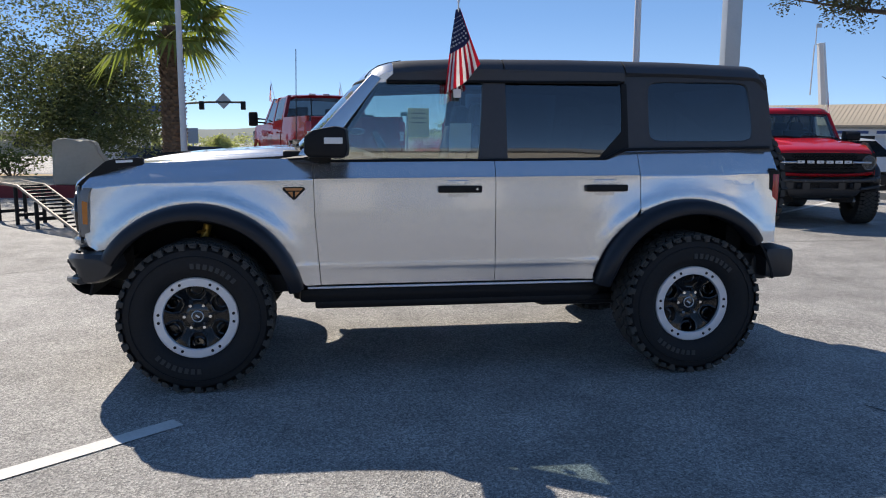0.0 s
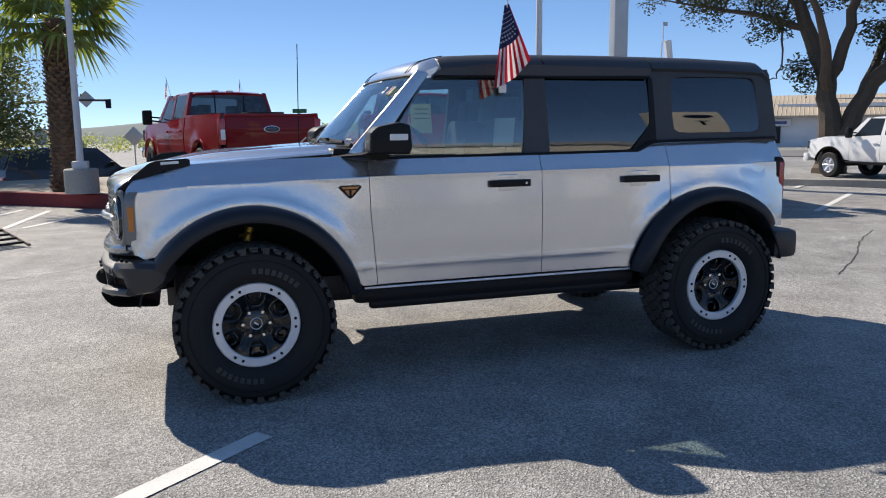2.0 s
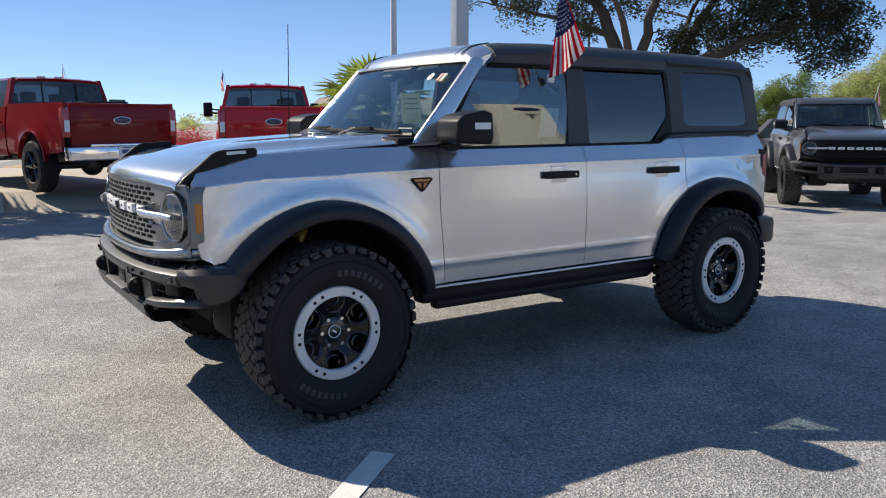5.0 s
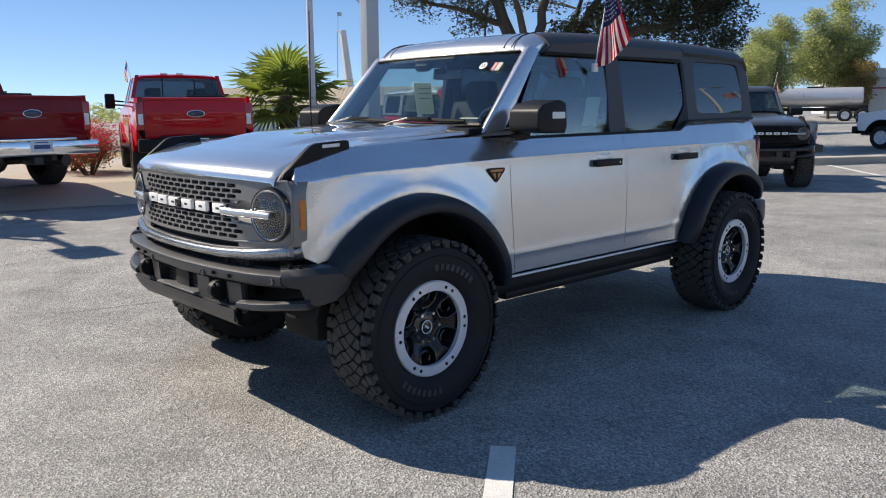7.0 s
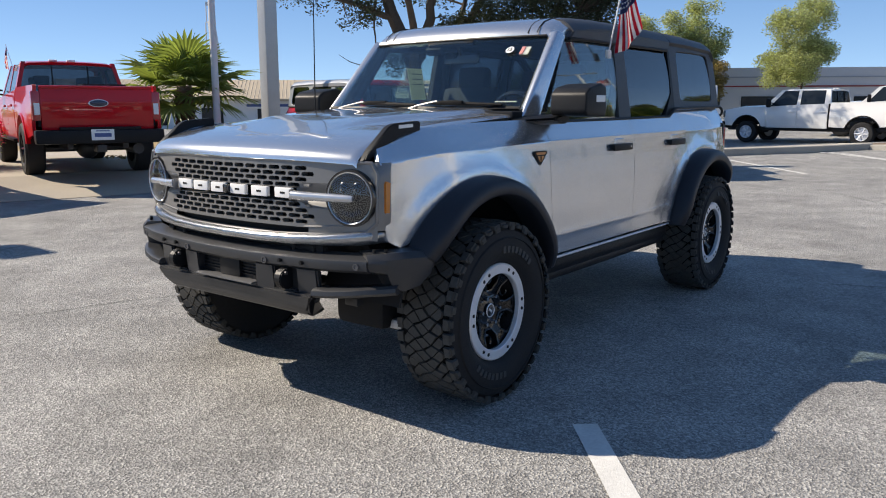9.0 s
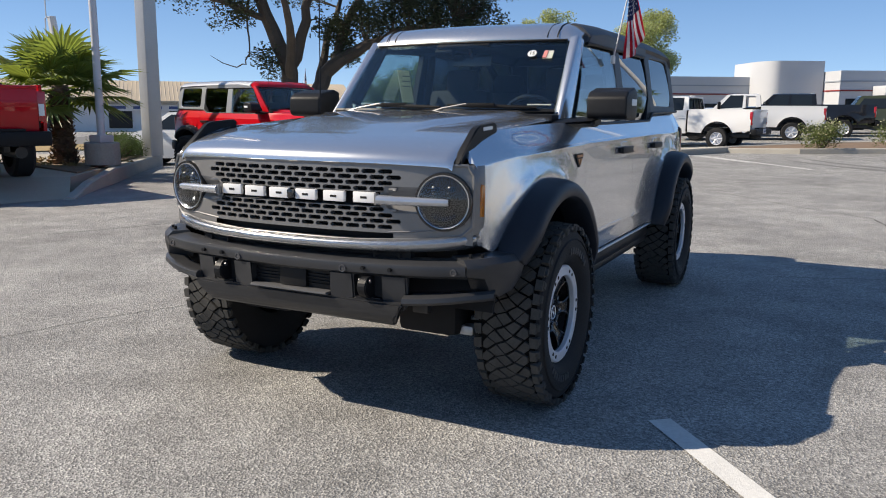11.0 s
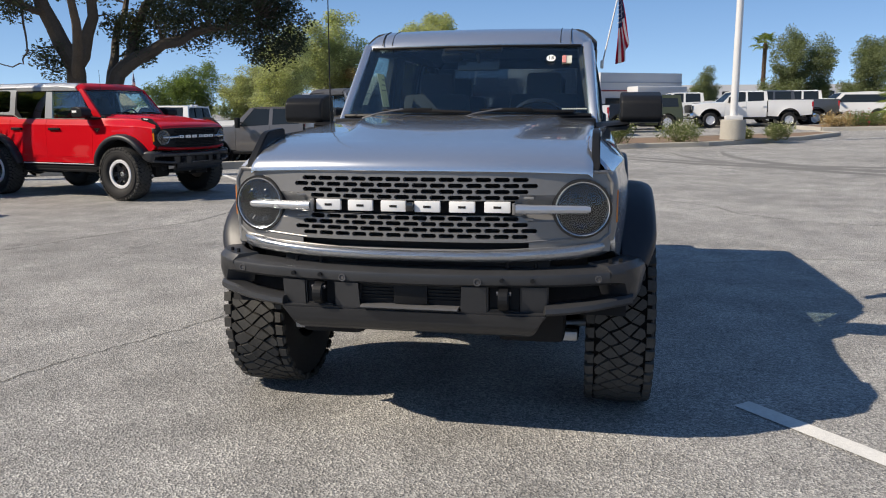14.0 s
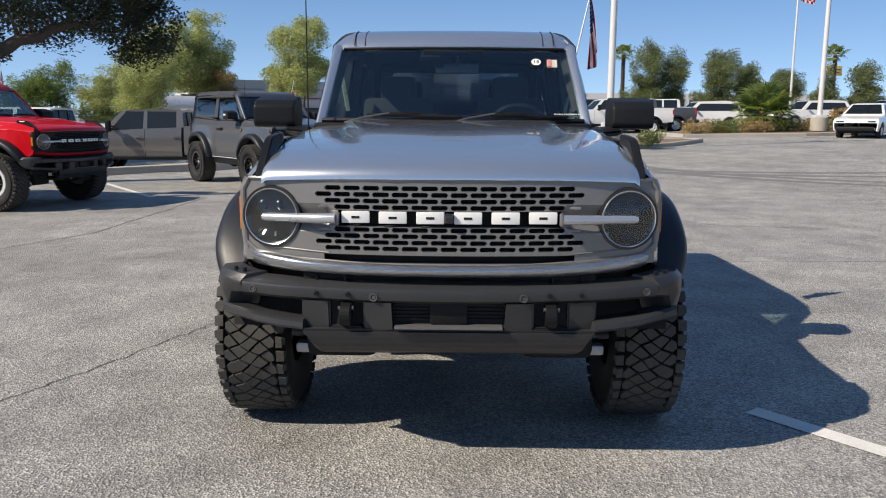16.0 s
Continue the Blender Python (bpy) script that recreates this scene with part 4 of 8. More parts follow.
    for a, b in zip(seams, seams[1:]):
        bm = sheet(lambda x, y: (x, y, roofz(x, y)), span(a + 0.005, b - 0.005, 8) if b < end - 0.1 else span(a + 0.005, end - 0.12, 7) + [end - 0.09, end - 0.065, end - 0.045, end - 0.03, end - 0.018], [-0.715, -0.707, -0.695, -0.68, -0.66, -0.635, -0.6] + span(-0.54, 0.54, 10) + [0.6, 0.635, 0.66, 0.68, 0.695, 0.707, 0.715], 0.03)
        part("roof_panel", bm, roof, car, "dark moulded roof panel" if roof is ROOF else "", 50)
    for s in (-1, 1):
        bm = bmesh.new()
        prism(bm, [(1.075, 1.745), (1.5, 1.752), (wb - 0.44, 1.755), (wb - 0.44, 1.818), (1.5, 1.822), (1.14, 1.8)], "y", s * 0.67, s * 0.714)
        bmesh.ops.bevel(bm, geom=bm.edges[:], offset=0.008, segments=2, affect="EDGES", clamp_overlap=True)
        part("roof_rail", bm, roof, car)
    # tail
    bm = bmesh.new()
    box(bm, (end - 0.04, 0, 1.06), (0.06, 1.42, 0.58), 0.02)
    part("tailgate", bm, body, car)
    bm = bmesh.new()
    rr = turn(0, -4, 0)
    for y in (-0.62, 0.62):
        box(bm, (end - 0.03, y, 1.585), (0.04, 0.14, 0.46), 0.01, rr)
    box(bm, (end - 0.05, 0, 1.79), (0.05, 1.3, 0.07), 0.02), box(bm, (end - 0.02, 0, 1.365), (0.05, 1.4, 0.05), 0.01)
    part("rear_glass_frame", bm, roof, car)
    bm = bmesh.new()
    box(bm, (end - 0.035, 0, 1.575), (0.005, 1.12, 0.4), 0, rr)
    part("rear_glass", bm, TINT, car)
    bm = bmesh.new()
    box(bm, (end + 0.06, 0, 0.645), (0.2, 1.72, 0.2), 0.05)
    box(bm, (end - 0.05, 0, 0.6), (0.2, 1.5, 0.16), 0.03)
    part("rear_bumper", bm, STEEL, car)
    sp = make_wheel(car, 0, 1, detail=False, name="spare_wheel")
    sp.matrix_local = Matrix.Translation((end + 0.2, 0.02, 1.075)) @ Matrix.Rotation(radians(-90), 4, "Z")
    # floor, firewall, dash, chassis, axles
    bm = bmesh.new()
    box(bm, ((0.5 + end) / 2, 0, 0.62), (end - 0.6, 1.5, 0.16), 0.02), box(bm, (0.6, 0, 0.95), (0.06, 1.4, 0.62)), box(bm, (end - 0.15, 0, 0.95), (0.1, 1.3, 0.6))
    # floor and bulkheads near-black, with the underbody shade painted in
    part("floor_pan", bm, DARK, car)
    bm = bmesh.new()
    box(bm, (0.86, 0, 1.24), (0.36, 1.4, 0.16), 0.05), box(bm, (0.75, 0, 1.32), (0.4, 1.36, 0.03), 0.01)
    part("dashboard", bm, SEAT, car)
    bm = bmesh.new()
    wc = Vector((1.12, -0.38, 1.28))
    q = turn(0, -28, 0)
    ringpts = [wc + q @ Vector((0, 0.185 * math.cos(a), 0.185 * math.sin(a))) for a in span(0, 2 * math.pi, 28)]
    tube(bm, ringpts, 0.016, 6)
    box(bm, wc, (0.04, 0.16, 0.09), 0.02, q), box(bm, wc, (0.02, 0.34, 0.035), 0.01, q), rod(bm, wc, wc + Vector((-0.25, 0, -0.08)), 0.03)
    part("steering_wheel", bm, GLOSSBLACK, car)
    bm = bmesh.new()
    for y in (-0.45, 0.45):
        box(bm, ((-0.5 + end) / 2, y, 0.52), (end + 0.4, 0.08, 0.11), 0.01)
    rod(bm, (ra, -0.75, WZ), (ra, 0.75, WZ), 0.045), rod(bm, (0, -0.75, WZ - 0.02), (0, 0.75, WZ - 0.02), 0.035)
    bmesh.ops.create_uvsphere(bm, u_segments=16, v_segments=10, radius=0.14, matrix=Matrix.Translation((ra, 0.1, WZ)))
    box(bm, (0.9, 0, 0.43), (0.8, 0.6, 0.12), 0.03), box(bm, (wb - 0.55, -0.3, 0.42), (0.7, 0.35, 0.2), 0.05)
    rod(bm, (wb - 0.9, 0.3, 0.38), (wb + 0.4, 0.35, 0.4), 0.035), rod(bm, (wb - 0.75, -0.55, 0.4), (wb - 0.05, -0.5, 0.38), 0.025)
    for s in (-1, 1):
        box(bm, (0.02, s * 0.5, 0.38), (0.3, 0.35, 0.05), 0.02)
        rod(bm, (wb + 0.12, s * 0.52, 0.35), (wb + 0.05, s * 0.48, 0.75), 0.03)
    part("chassis", bm, STEEL, car)
    # papers on the glass and an aerial
    if hero:
        for nm, c, sz, rot, mt in (("price_sheet", (1.43, 0.69, 1.52), (0.16, 0.004, 0.22), turn(-10, 0, 0), PAPER), ("notice", (1.52, -0.715, 1.42), (0.13, 0.004, 0.17), turn(10, 0, 0), PAPER), ("stock_label", (0.872, -0.548, 1.67), (0.006, 0.054, 0.06), turn(0, 45, 0), PAPER)):
            bm = bmesh.new()
            box(bm, c, sz, 0, rot)
            sh = part(nm, bm, mt, car)
            if nm == "stock_label":
                bm = bmesh.new()
                box(bm, (0.868, -0.533, 1.672), (0.006, 0.022, 0.058), 0, rot)
                part("label_stripe", bm, FADEDRED, sh)
            elif nm == "price_sheet":
                bm = bmesh.new()
                for k in range(5):
                    box(bm, (1.43, 0.69 - 0.006 + (0.006 if k > 2 else 0.0), 1.59 - 0.035 * k), (0.11, 0.002, 0.008), 0, rot)
                part("print_bars", bm, GREYWALL, sh, kind="stuff")
        bm = bmesh.new()
        rod(bm, (0, 0, -0.001), (0, 0, 0.001), 0.026, seg=32)
        rt = Matrix.Translation((0.855, -0.458, 1.678)) @ Matrix.Rotation(radians(-90), 4, "Z") @ Matrix.Rotation(radians(45), 4, "X")
        bmesh.ops.transform(bm, matrix=rt, verts=bm.verts)
        dk = part("number_disc", bm, WHITE, car, "white disc with the number 15")
        tx = bpy.data.curves.new("number", "FONT")
        tx.body, tx.size, tx.align_x, tx.align_y, tx.extrude = "15", 0.037, "CENTER", "CENTER", 0.001
        ob = new("number", tx)
        ob.matrix_world = rt @ Matrix.Translation((0, 0, 0.002))
        dg = bpy.context.evaluated_depsgraph_get()
        me = bpy.data.meshes.new_from_object(ob.evaluated_get(dg))
        bpy.data.objects.remove(ob)
        nb = new("number", finish(me, DARK, 0))
        nb.matrix_world = rt @ Matrix.Translation((0, 0, 0.002))
        nb.parent = dk
    bm = bmesh.new()
    rod(bm, (0.5, 0.75, 1.24), (0.5, 0.75, 1.32), 0.012), rod(bm, (0.5, 0.75, 1.3), (0.515, 0.752, 2.06), 0.004, 0.003, 6)
    part("aerial", bm, BLACK, car)
    # grille surround with rows of slots; a shallow channel runs from the nameplate out to each lamp
    def gx(y, z):
        a = abs(y)
        groove = 0.03 * max(0.0, 1 - abs(z - 1.0) / 0.05) * step(0.42, 0.46, a) * step(0.66, 0.6, a)
        return -0.752 + 0.1 * (a / 0.72) ** 2.2 + groove + 0.06 * max(0, z - 1.0) ** 1.2
    bm = bmesh.new()
    p = 0.0236
    layout = [(0.826, 0.831, None), (0.831, 0.864, "slot"), (0.864, 0.876, None)] + [(0.876 + p * k, 0.876 + p * (k + 1), h) for k, h in enumerate((6.5, 7.0, 6.5, 6.0))]
    layout += [(0.9704, 1.0, "mid"), (1.0, 1.03, "mid")] + [(1.03 + p * k, 1.03 + p * (k + 1), h) for k, h in enumerate((6.0, 6.5, 7.0, 6.5))] + [(1.1244, 1.145, None)]
    holes = []

    def cell(y0, y1, z0, z1):
        return bm.faces.new([bm.verts.new((gx(y, zz), y, zz)) for y, zz in ((y0, z0), (y1, z0), (y1, z1), (y0, z1))])

    def recess(half, z0, z1, depth=0.04):
        """An open channel sunk into the face from -half to half."""
        for a, b in zip(span(-half, half, 20), span(-half, half, 20)[1:]):
            q = [[bm.verts.new((gx(y, z) + d, y, z)) for y, z, d in ((a, z0, 0), (b, z0, 0), (b, z0, depth), (a, z0, depth))],
                 [bm.verts.new((gx(y, z) + d, y, z)) for y, z, d in ((a, z1, 0), (b, z1, 0), (b, z1, depth), (a, z1, depth))]]
            bm.faces.new(q[0]), bm.faces.new(q[1][::-1])
            # channel back in near-black, its depth shade painted
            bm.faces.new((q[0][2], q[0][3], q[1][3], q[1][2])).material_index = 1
    for z0, z1, kind in layout:
        if kind is None:
            for a, b in zip(span(-0.787, 0.787, 32), span(-0.787, 0.787, 32)[1:]):
                cell(a, b, z0, z1)
        elif kind == "slot":
            for a, b in zip(span(0.47, 0.787, 8), span(0.47, 0.787, 8)[1:]):
                cell(a, b, z0, z1), cell(-b, -a, z0, z1)
            recess(0.47, z0, z1)
        elif kind == "mid":
            ys = [0.415, 0.44, 0.46, 0.5, 0.54, 0.58, 0.6, 0.63, 0.66, 0.7, 0.74, 0.787]
            for a, b in zip(ys, ys[1:]):
                cell(a, b, z0, z1), cell(-b, -a, z0, z1)
            if z0 < 0.99:
                recess(0.415, z0, 1.03)
        else:
            w, pitch, h = 0.0618, 0.0724, 0.003
            ys = [(-kind + i) * pitch for i in range(int(2 * kind))]
            lim = ys[-1] + pitch
            for a, b in zip(span(lim, 0.787, 10), span(lim, 0.787, 10)[1:]):
                cell(a, b, z0, z1), cell(-b, -a, z0, z1)
            for y in ys:
                ya, yb, za, zb, c = y + (pitch - w) / 2, y + (pitch + w) / 2, z0 + h, z1 - h, 0.006
                rim8 = [(ya + c, za), (yb - c, za), (yb, za + c), (yb, zb - c), (yb - c, zb), (ya + c, zb), (ya, zb - c), (ya, za + c)]
                iv = [bm.verts.new((gx(p_, q_), p_, q_)) for p_, q_ in rim8]
                ov = [bm.verts.new((gx(p_, q_), p_, q_)) for p_, q_ in ((y, z0), (y + pitch, z0), (y + pitch, z1), (y, z1))]
                for q in range(4):
                    bm.faces.new((ov[q], ov[(q + 1) % 4], iv[(2 * q + 1) % 8], iv[2 * q]))
                    bm.faces.new((ov[q], iv[2 * q], iv[(2 * q - 1) % 8]))
                holes.append(bm.faces.new(iv))
    # slot backs get the same painted shade, the walls keep the trim colour
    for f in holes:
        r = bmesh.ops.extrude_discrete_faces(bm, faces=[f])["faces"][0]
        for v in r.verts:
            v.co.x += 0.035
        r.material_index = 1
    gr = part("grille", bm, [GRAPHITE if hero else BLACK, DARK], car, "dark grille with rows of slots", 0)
    # rolled rim of the surround and a raised line inside it
    for name_, loop, r in (("grille_rim", [(-0.74, 0.862), (-0.6, 0.842), (-0.3, 0.828), (0.3, 0.828), (0.6, 0.842), (0.74, 0.862), (0.785, 0.9), (0.79, 1.1), (0.765, 1.142), (0.4, 1.145), (-0.4, 1.145), (-0.765, 1.142), (-0.79, 1.1), (-0.785, 0.9), (-0.74, 0.86)], 0.008),
                           ("inner_line", [(-0.45, 0.868), (-0.7, 0.885), (-0.757, 0.91), (-0.765, 0.95), (-0.765, 1.08)], 0.0035), ("inner_line", [(0.45, 0.868), (0.7, 0.885), (0.757, 0.91), (0.765, 0.95), (0.765, 1.08)], 0.0035)):
        bm = bmesh.new()
        fine = [Vector(a).lerp(Vector(b), k / 4) for a, b in zip(loop, loop[1:]) for k in range(4)] + [Vector(loop[-1])]
        tube(bm, [(gx(q.x, q.y) - 0.001, q.x, q.y) for q in fine], r, 6)
        part(name_, bm, GRAPHITE if hero else BLACK, gr)
    for k in range(6):
        y = -0.347 + 0.1388 * k
        bm = bmesh.new()
        box(bm, (gx(y, 0.9), y, 1.006), (0.02, 0.104, 0.044), 0.004)
        nb_ = part("nameplate_block", bm, WHITE, gr, "plain white block" if k == 0 else "")
        bm = bmesh.new()
        box(bm, (gx(y, 0.9) - 0.0102, y, 1.006), (0.002, 0.03, 0.009))
        part("block_slot", bm, DARK, nb_)
    for s in (-1, 1):
        for z in (1.042, 0.958):
            bm = bmesh.new()
            box(bm, (gx(0.45, z) + 0.002, s * 0.465, z), (0.012, 0.05, 0.011), 0.004, turn(0, 0, s * 12))
            part("filler_pad", bm, GRAPHITE if hero else BLACK, gr)
    bm = bmesh.new()
    box(bm, (-0.762, 0, 1.006), (0.03, 0.03, 0.036), 0.005)
    part("front_sensor", bm, GLOSSBLACK, gr)
    # lower lip in body colour, wrapped round to the flares, with the intake above it
    bm = bmesh.new()
    plan = [(0.0, -0.79), (0.2, -0.785), (0.4, -0.768), (0.55, -0.74), (0.66, -0.705), (0.74, -0.663), (0.782, -0.615), (0.797, -0.57), (0.8, -0.5)]
    vs = []
    for y, x in [(-a, b) for a, b in plan[:0:-1]] + plan:
        dz = 0.05 * (abs(y) / 0.84) ** 3
        n = Vector((-1, y * 1.1 * (1 + 2 * step(0.7, 0.82, abs(y))))).normalized() if abs(y) < 0.8 else Vector((-0.35, math.copysign(1, y))).normalized()
        vs.append([bm.verts.new((x + n.x * o, y + n.y * o, z)) for o, z in ((-0.03, 0.831 + dz), (-0.008, 0.829 + dz), (0.0, 0.821 + dz), (0.004, 0.81 + dz * 0.9), (-0.004, 0.796 + dz * 0.7), (-0.02, 0.787 + dz * 0.5), (-0.1, 0.782 + dz * 0.4))])
    for a, b in zip(vs, vs[1:]):
        for i in range(6):
            bm.faces.new((a[i], a[i + 1], b[i + 1], b[i]))
    bmesh.ops.solidify(bm, geom=bm.faces[:], thickness=0.01)
    part("front_lip", bm, BLACK if body is DARKGREYPAINT else body, car, "", 50)
    # near-black boxes paint the shade in the gaps behind lip and grille
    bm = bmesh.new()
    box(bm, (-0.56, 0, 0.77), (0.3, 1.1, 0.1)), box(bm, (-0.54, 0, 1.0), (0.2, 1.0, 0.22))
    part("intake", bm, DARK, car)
    # steel front bumper: sloping top, narrow face, brackets with hooks, a lower panel and hoops out to the corners
    def bx(y):
        return -0.808 + 0.085 * (y / 0.8) ** 2 + 0.02 * step(0.6, 0.8, abs(y))
    bm = bmesh.new()
    vs = []
    for y in span(-0.79, 0.79, 28):
        x, dz = bx(y), 0.01 * (y / 0.79) ** 2
        vs.append([bm.verts.new(c) for c in ((x + 0.1, y, 0.745 + dz), (x + 0.08, y, 0.766 + dz), (x + 0.018, y, 0.75 + dz), (x + 0.004, y, 0.741 + dz), (x, y, 0.73 + dz), (x + 0.004, y, 0.702 + dz), (x + 0.02, y, 0.69 + dz), (x + 0.1, y, 0.69 + dz))])
    for a, b in zip(vs, vs[1:]):
        for i in range(8):
            bm.faces.new((a[i], a[(i + 1) % 8], b[(i + 1) % 8], b[i]))
    bm.faces.new(vs[0]), bm.faces.new(vs[-1][::-1])
    bp = part("front_bumper", bm, STEEL, car, "dark powder-coated steel bumper")
    for s in (-1, 1):
        # corner section behind a thin seam
        bm = bmesh.new()
        secs = [(-0.7, 0.795, 0.783, 0.698), (-0.684, 0.828, 0.785, 0.694), (-0.655, 0.862, 0.788, 0.688), (-0.64, 0.878, 0.79, 0.63), (-0.6, 0.904, 0.791, 0.612), (-0.53, 0.926, 0.79, 0.626), (-0.47, 0.938, 0.784, 0.668), (-0.445, 0.942, 0.778, 0.71)]
        vs = [[bm.verts.new(c) for c in ((x + 0.05, s * (y - 0.09), zt), (x + 0.012, s * (y - 0.02), zt - 0.006), (x, s * y, zt - 0.03), (x, s * (y + 0.002), (zt + zb) / 2), (x + 0.01, s * (y - 0.012), zb + 0.012), (x + 0.03, s * (y - 0.05), zb), (x + 0.06, s * (y - 0.12), zb + 0.01))] for x, y, zt, zb in secs]
        for a, b in zip(vs, vs[1:]):
            for k in range(7):
                bm.faces.new((a[k], a[(k + 1) % 7], b[(k + 1) % 7], b[k]))
        bm.faces.new(vs[0]), bm.faces.new(vs[-1][::-1])
        part("bumper_corner", bm, STEEL, bp)
        bm = bmesh.new()
        hoop = [(-0.78, 0.545, 0.606), (-0.765, 0.64, 0.613), (-0.735, 0.73, 0.622), (-0.7, 0.795, 0.63), (-0.665, 0.85, 0.634), (-0.635, 0.885, 0.638)]
        vs = [[bm.verts.new(c) for c in ((x + 0.0, s * y, z + 0.006), (x - 0.004, s * y, z - 0.012), (x + 0.012, s * y, z - 0.024), (x + 0.09, s * (y - 0.03), z - 0.02), (x + 0.09, s * (y - 0.03), z + 0.012), (x + 0.016, s * y, z + 0.016))] for x, y, z in hoop]
        for a, b in zip(vs, vs[1:]):
            for k in range(6):
                bm.faces.new((a[k], a[(k + 1) % 6], b[(k + 1) % 6], b[k]))
        bm.faces.new(vs[0]), bm.faces.new(vs[-1][::-1])
        part("bumper_hoop", bm, STEEL, bp)
        # outer and inner brackets either side of the hook pocket
        for poly in ([(0.443, 0.7), (0.553, 0.7), (0.553, 0.585), (0.535, 0.55), (0.443, 0.556)], [(0.205, 0.7), (0.318, 0.7), (0.318, 0.58), (0.25, 0.575), (0.198, 0.588), (0.215, 0.615)], [(0.318, 0.6), (0.443, 0.6), (0.443, 0.556), (0.318, 0.57)]):
            bm = bmesh.new()
            prism(bm, [(s * a, b) for a, b in poly], "x", -0.8, -0.72)
            for v in bm.verts:
                if v.co.x < -0.76:
                    v.co.x += 0.05 * (v.co.y / 0.55) ** 2 * 0.9 + (0.012 if v.co.z < 0.6 else 0)
            bmesh.ops.bevel(bm, geom=bm.edges[:], offset=0.007, segments=2, affect="EDGES", clamp_overlap=True)
            part("bumper_bracket", bm, STEEL, bp)
        bm = bmesh.new()
        box(bm, (-0.74, s * 0.38, 0.645), (0.02, 0.12, 0.1))
        part("hook_mount", bm, DARK, bp)
        bm = bmesh.new()
        hook = [(-0.735, 0.695), (-0.775, 0.69)] + [(-0.775 - 0.048 * math.sin(q), 0.645 + 0.045 * math.cos(q)) for q in span(0.2, math.pi - 0.2, 8)] + [(-0.765, 0.598), (-0.735, 0.61), (-0.745, 0.645)]
        prism(bm, hook, "y", s * 0.36, s * 0.402)
        bmesh.ops.bevel(bm, geom=bm.edges[:], offset=0.007, segments=2, affect="EDGES", clamp_overlap=True)
        hk = part("tow_hook", bm, BLACK, bp, "black recovery hook")
        bm = bmesh.new()
        rod(bm, (-0.79, s * 0.352, 0.672), (-0.79, s * 0.41, 0.672), 0.008, seg=10)
        part("hook_pin", bm, MIDTRIM, hk)
        for yy, zz, rr in ((0.277, 0.716, 0.0155), (0.745, 0.728, 0.014)):
            x = bx(yy)
            bm = bmesh.new()
            lathe(bm, [(rr * 0.55, -0.002), (rr * 0.7, 0.004), (rr, 0.004), (rr, -0.01)], seg=20)
            rod(bm, (0, -0.01, 0), (0, 0.0015, 0), rr * 0.5)
            bmesh.ops.transform(bm, matrix=Matrix.Translation((x, s * yy, zz)) @ Matrix.Rotation(radians(90 - s * 5), 4, "Z"), verts=bm.verts)
            part("parking_sensor", bm, MIDTRIM, bp)
        for yy in (0.373, 0.492):
            bm = bmesh.new()
            rod(bm, (bx(yy) + 0.01, s * yy, 0.725), (bx(yy) - 0.012, s * yy, 0.725), 0.009, seg=6)
            part("bumper_bolt", bm, BLACK, bp)
        for yy, dx in ((0.39, 0.06), (0.5, 0.06), (0.55, 0.075), (0.83, 0.06), (0.79, 0.05)):
            bm = bmesh.new()
            x = (bx(yy) if yy < 0.8 else -0.69) + dx
            rod(bm, (x, s * yy, 0.755), (x, s * yy, 0.783 if yy < 0.7 else 0.797), 0.008, seg=6)
            part("bumper_bolt", bm, BLACK, bp)
    bm = bmesh.new()
    prism(bm, [(-0.8, 0.594), (-0.812, 0.599), (-0.812, 0.604), (-0.8, 0.608), (-0.74, 0.604), (-0.74, 0.592)], "y", -0.2, 0.2)
    part("bumper_step", bm, STEP, bp, "pale worn step edge")
    bm = bmesh.new()
    prism(bm, [(-0.79, 0.59), (-0.782, 0.55), (-0.76, 0.505), (-0.72, 0.48), (-0.5, 0.43), (-0.5, 0.46), (-0.7, 0.52), (-0.74, 0.59)], "y", -0.552, 0.552)
    for vv in bm.verts:
        if vv.co.z < 0.57:
            vv.co.y *= 0.97 if vv.co.z > 0.53 else (0.9 if vv.co.x < -0.7 else 0.6)
    bmesh.ops.bevel(bm, geom=bm.edges[:], offset=0.01, segments=2, affect="EDGES", clamp_overlap=True)
    part("skid_plate", bm, STEEL, bp)
    bm = bmesh.new()
    box(bm, (-0.735, 0, 0.65), (0.03, 0.46, 0.09), 0), box(bm, (-0.755, 0, 0.65), (0.03, 0.14, 0.085), 0.005)
    for k in range(5):
        box(bm, (-0.752, 0, 0.625 + 0.014 * k), (0.012, 0.42, 0.004))
    part("winch_grille", bm, BLACK, bp)
    # steering rods and a lower arm seen under the bumper
    for s in (-1, 1):
        bm = bmesh.new()
        rod(bm, (-0.28, s * 0.3, 0.4), (-0.22, s * 0.72, 0.42), 0.016)
        part("steering_rod", bm, GALV, car, "bare steel steering rod")
        bm = bmesh.new()
        box(bm, (-0.3, s * 0.585, 0.385), (0.1, 0.16, 0.045), 0.012), box(bm, (-0.2, s * 0.62, 0.37), (0.2, 0.1, 0.04), 0.012)
        part("lower_arm", bm, GALV, car, "cast metal lower suspension arm")
        # added near-black blocks stand in for the shaded mass under the nose
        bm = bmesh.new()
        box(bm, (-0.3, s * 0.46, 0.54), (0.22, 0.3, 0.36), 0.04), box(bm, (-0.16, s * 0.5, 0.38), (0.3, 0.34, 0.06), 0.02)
        part("underbody_shade_block", bm, DARK, car)
    return car


LAMPRING = M("satin_lamp_ring", (0.55, 0.565, 0.59), 0.25, 0.7, 0.04, coat=0.6)
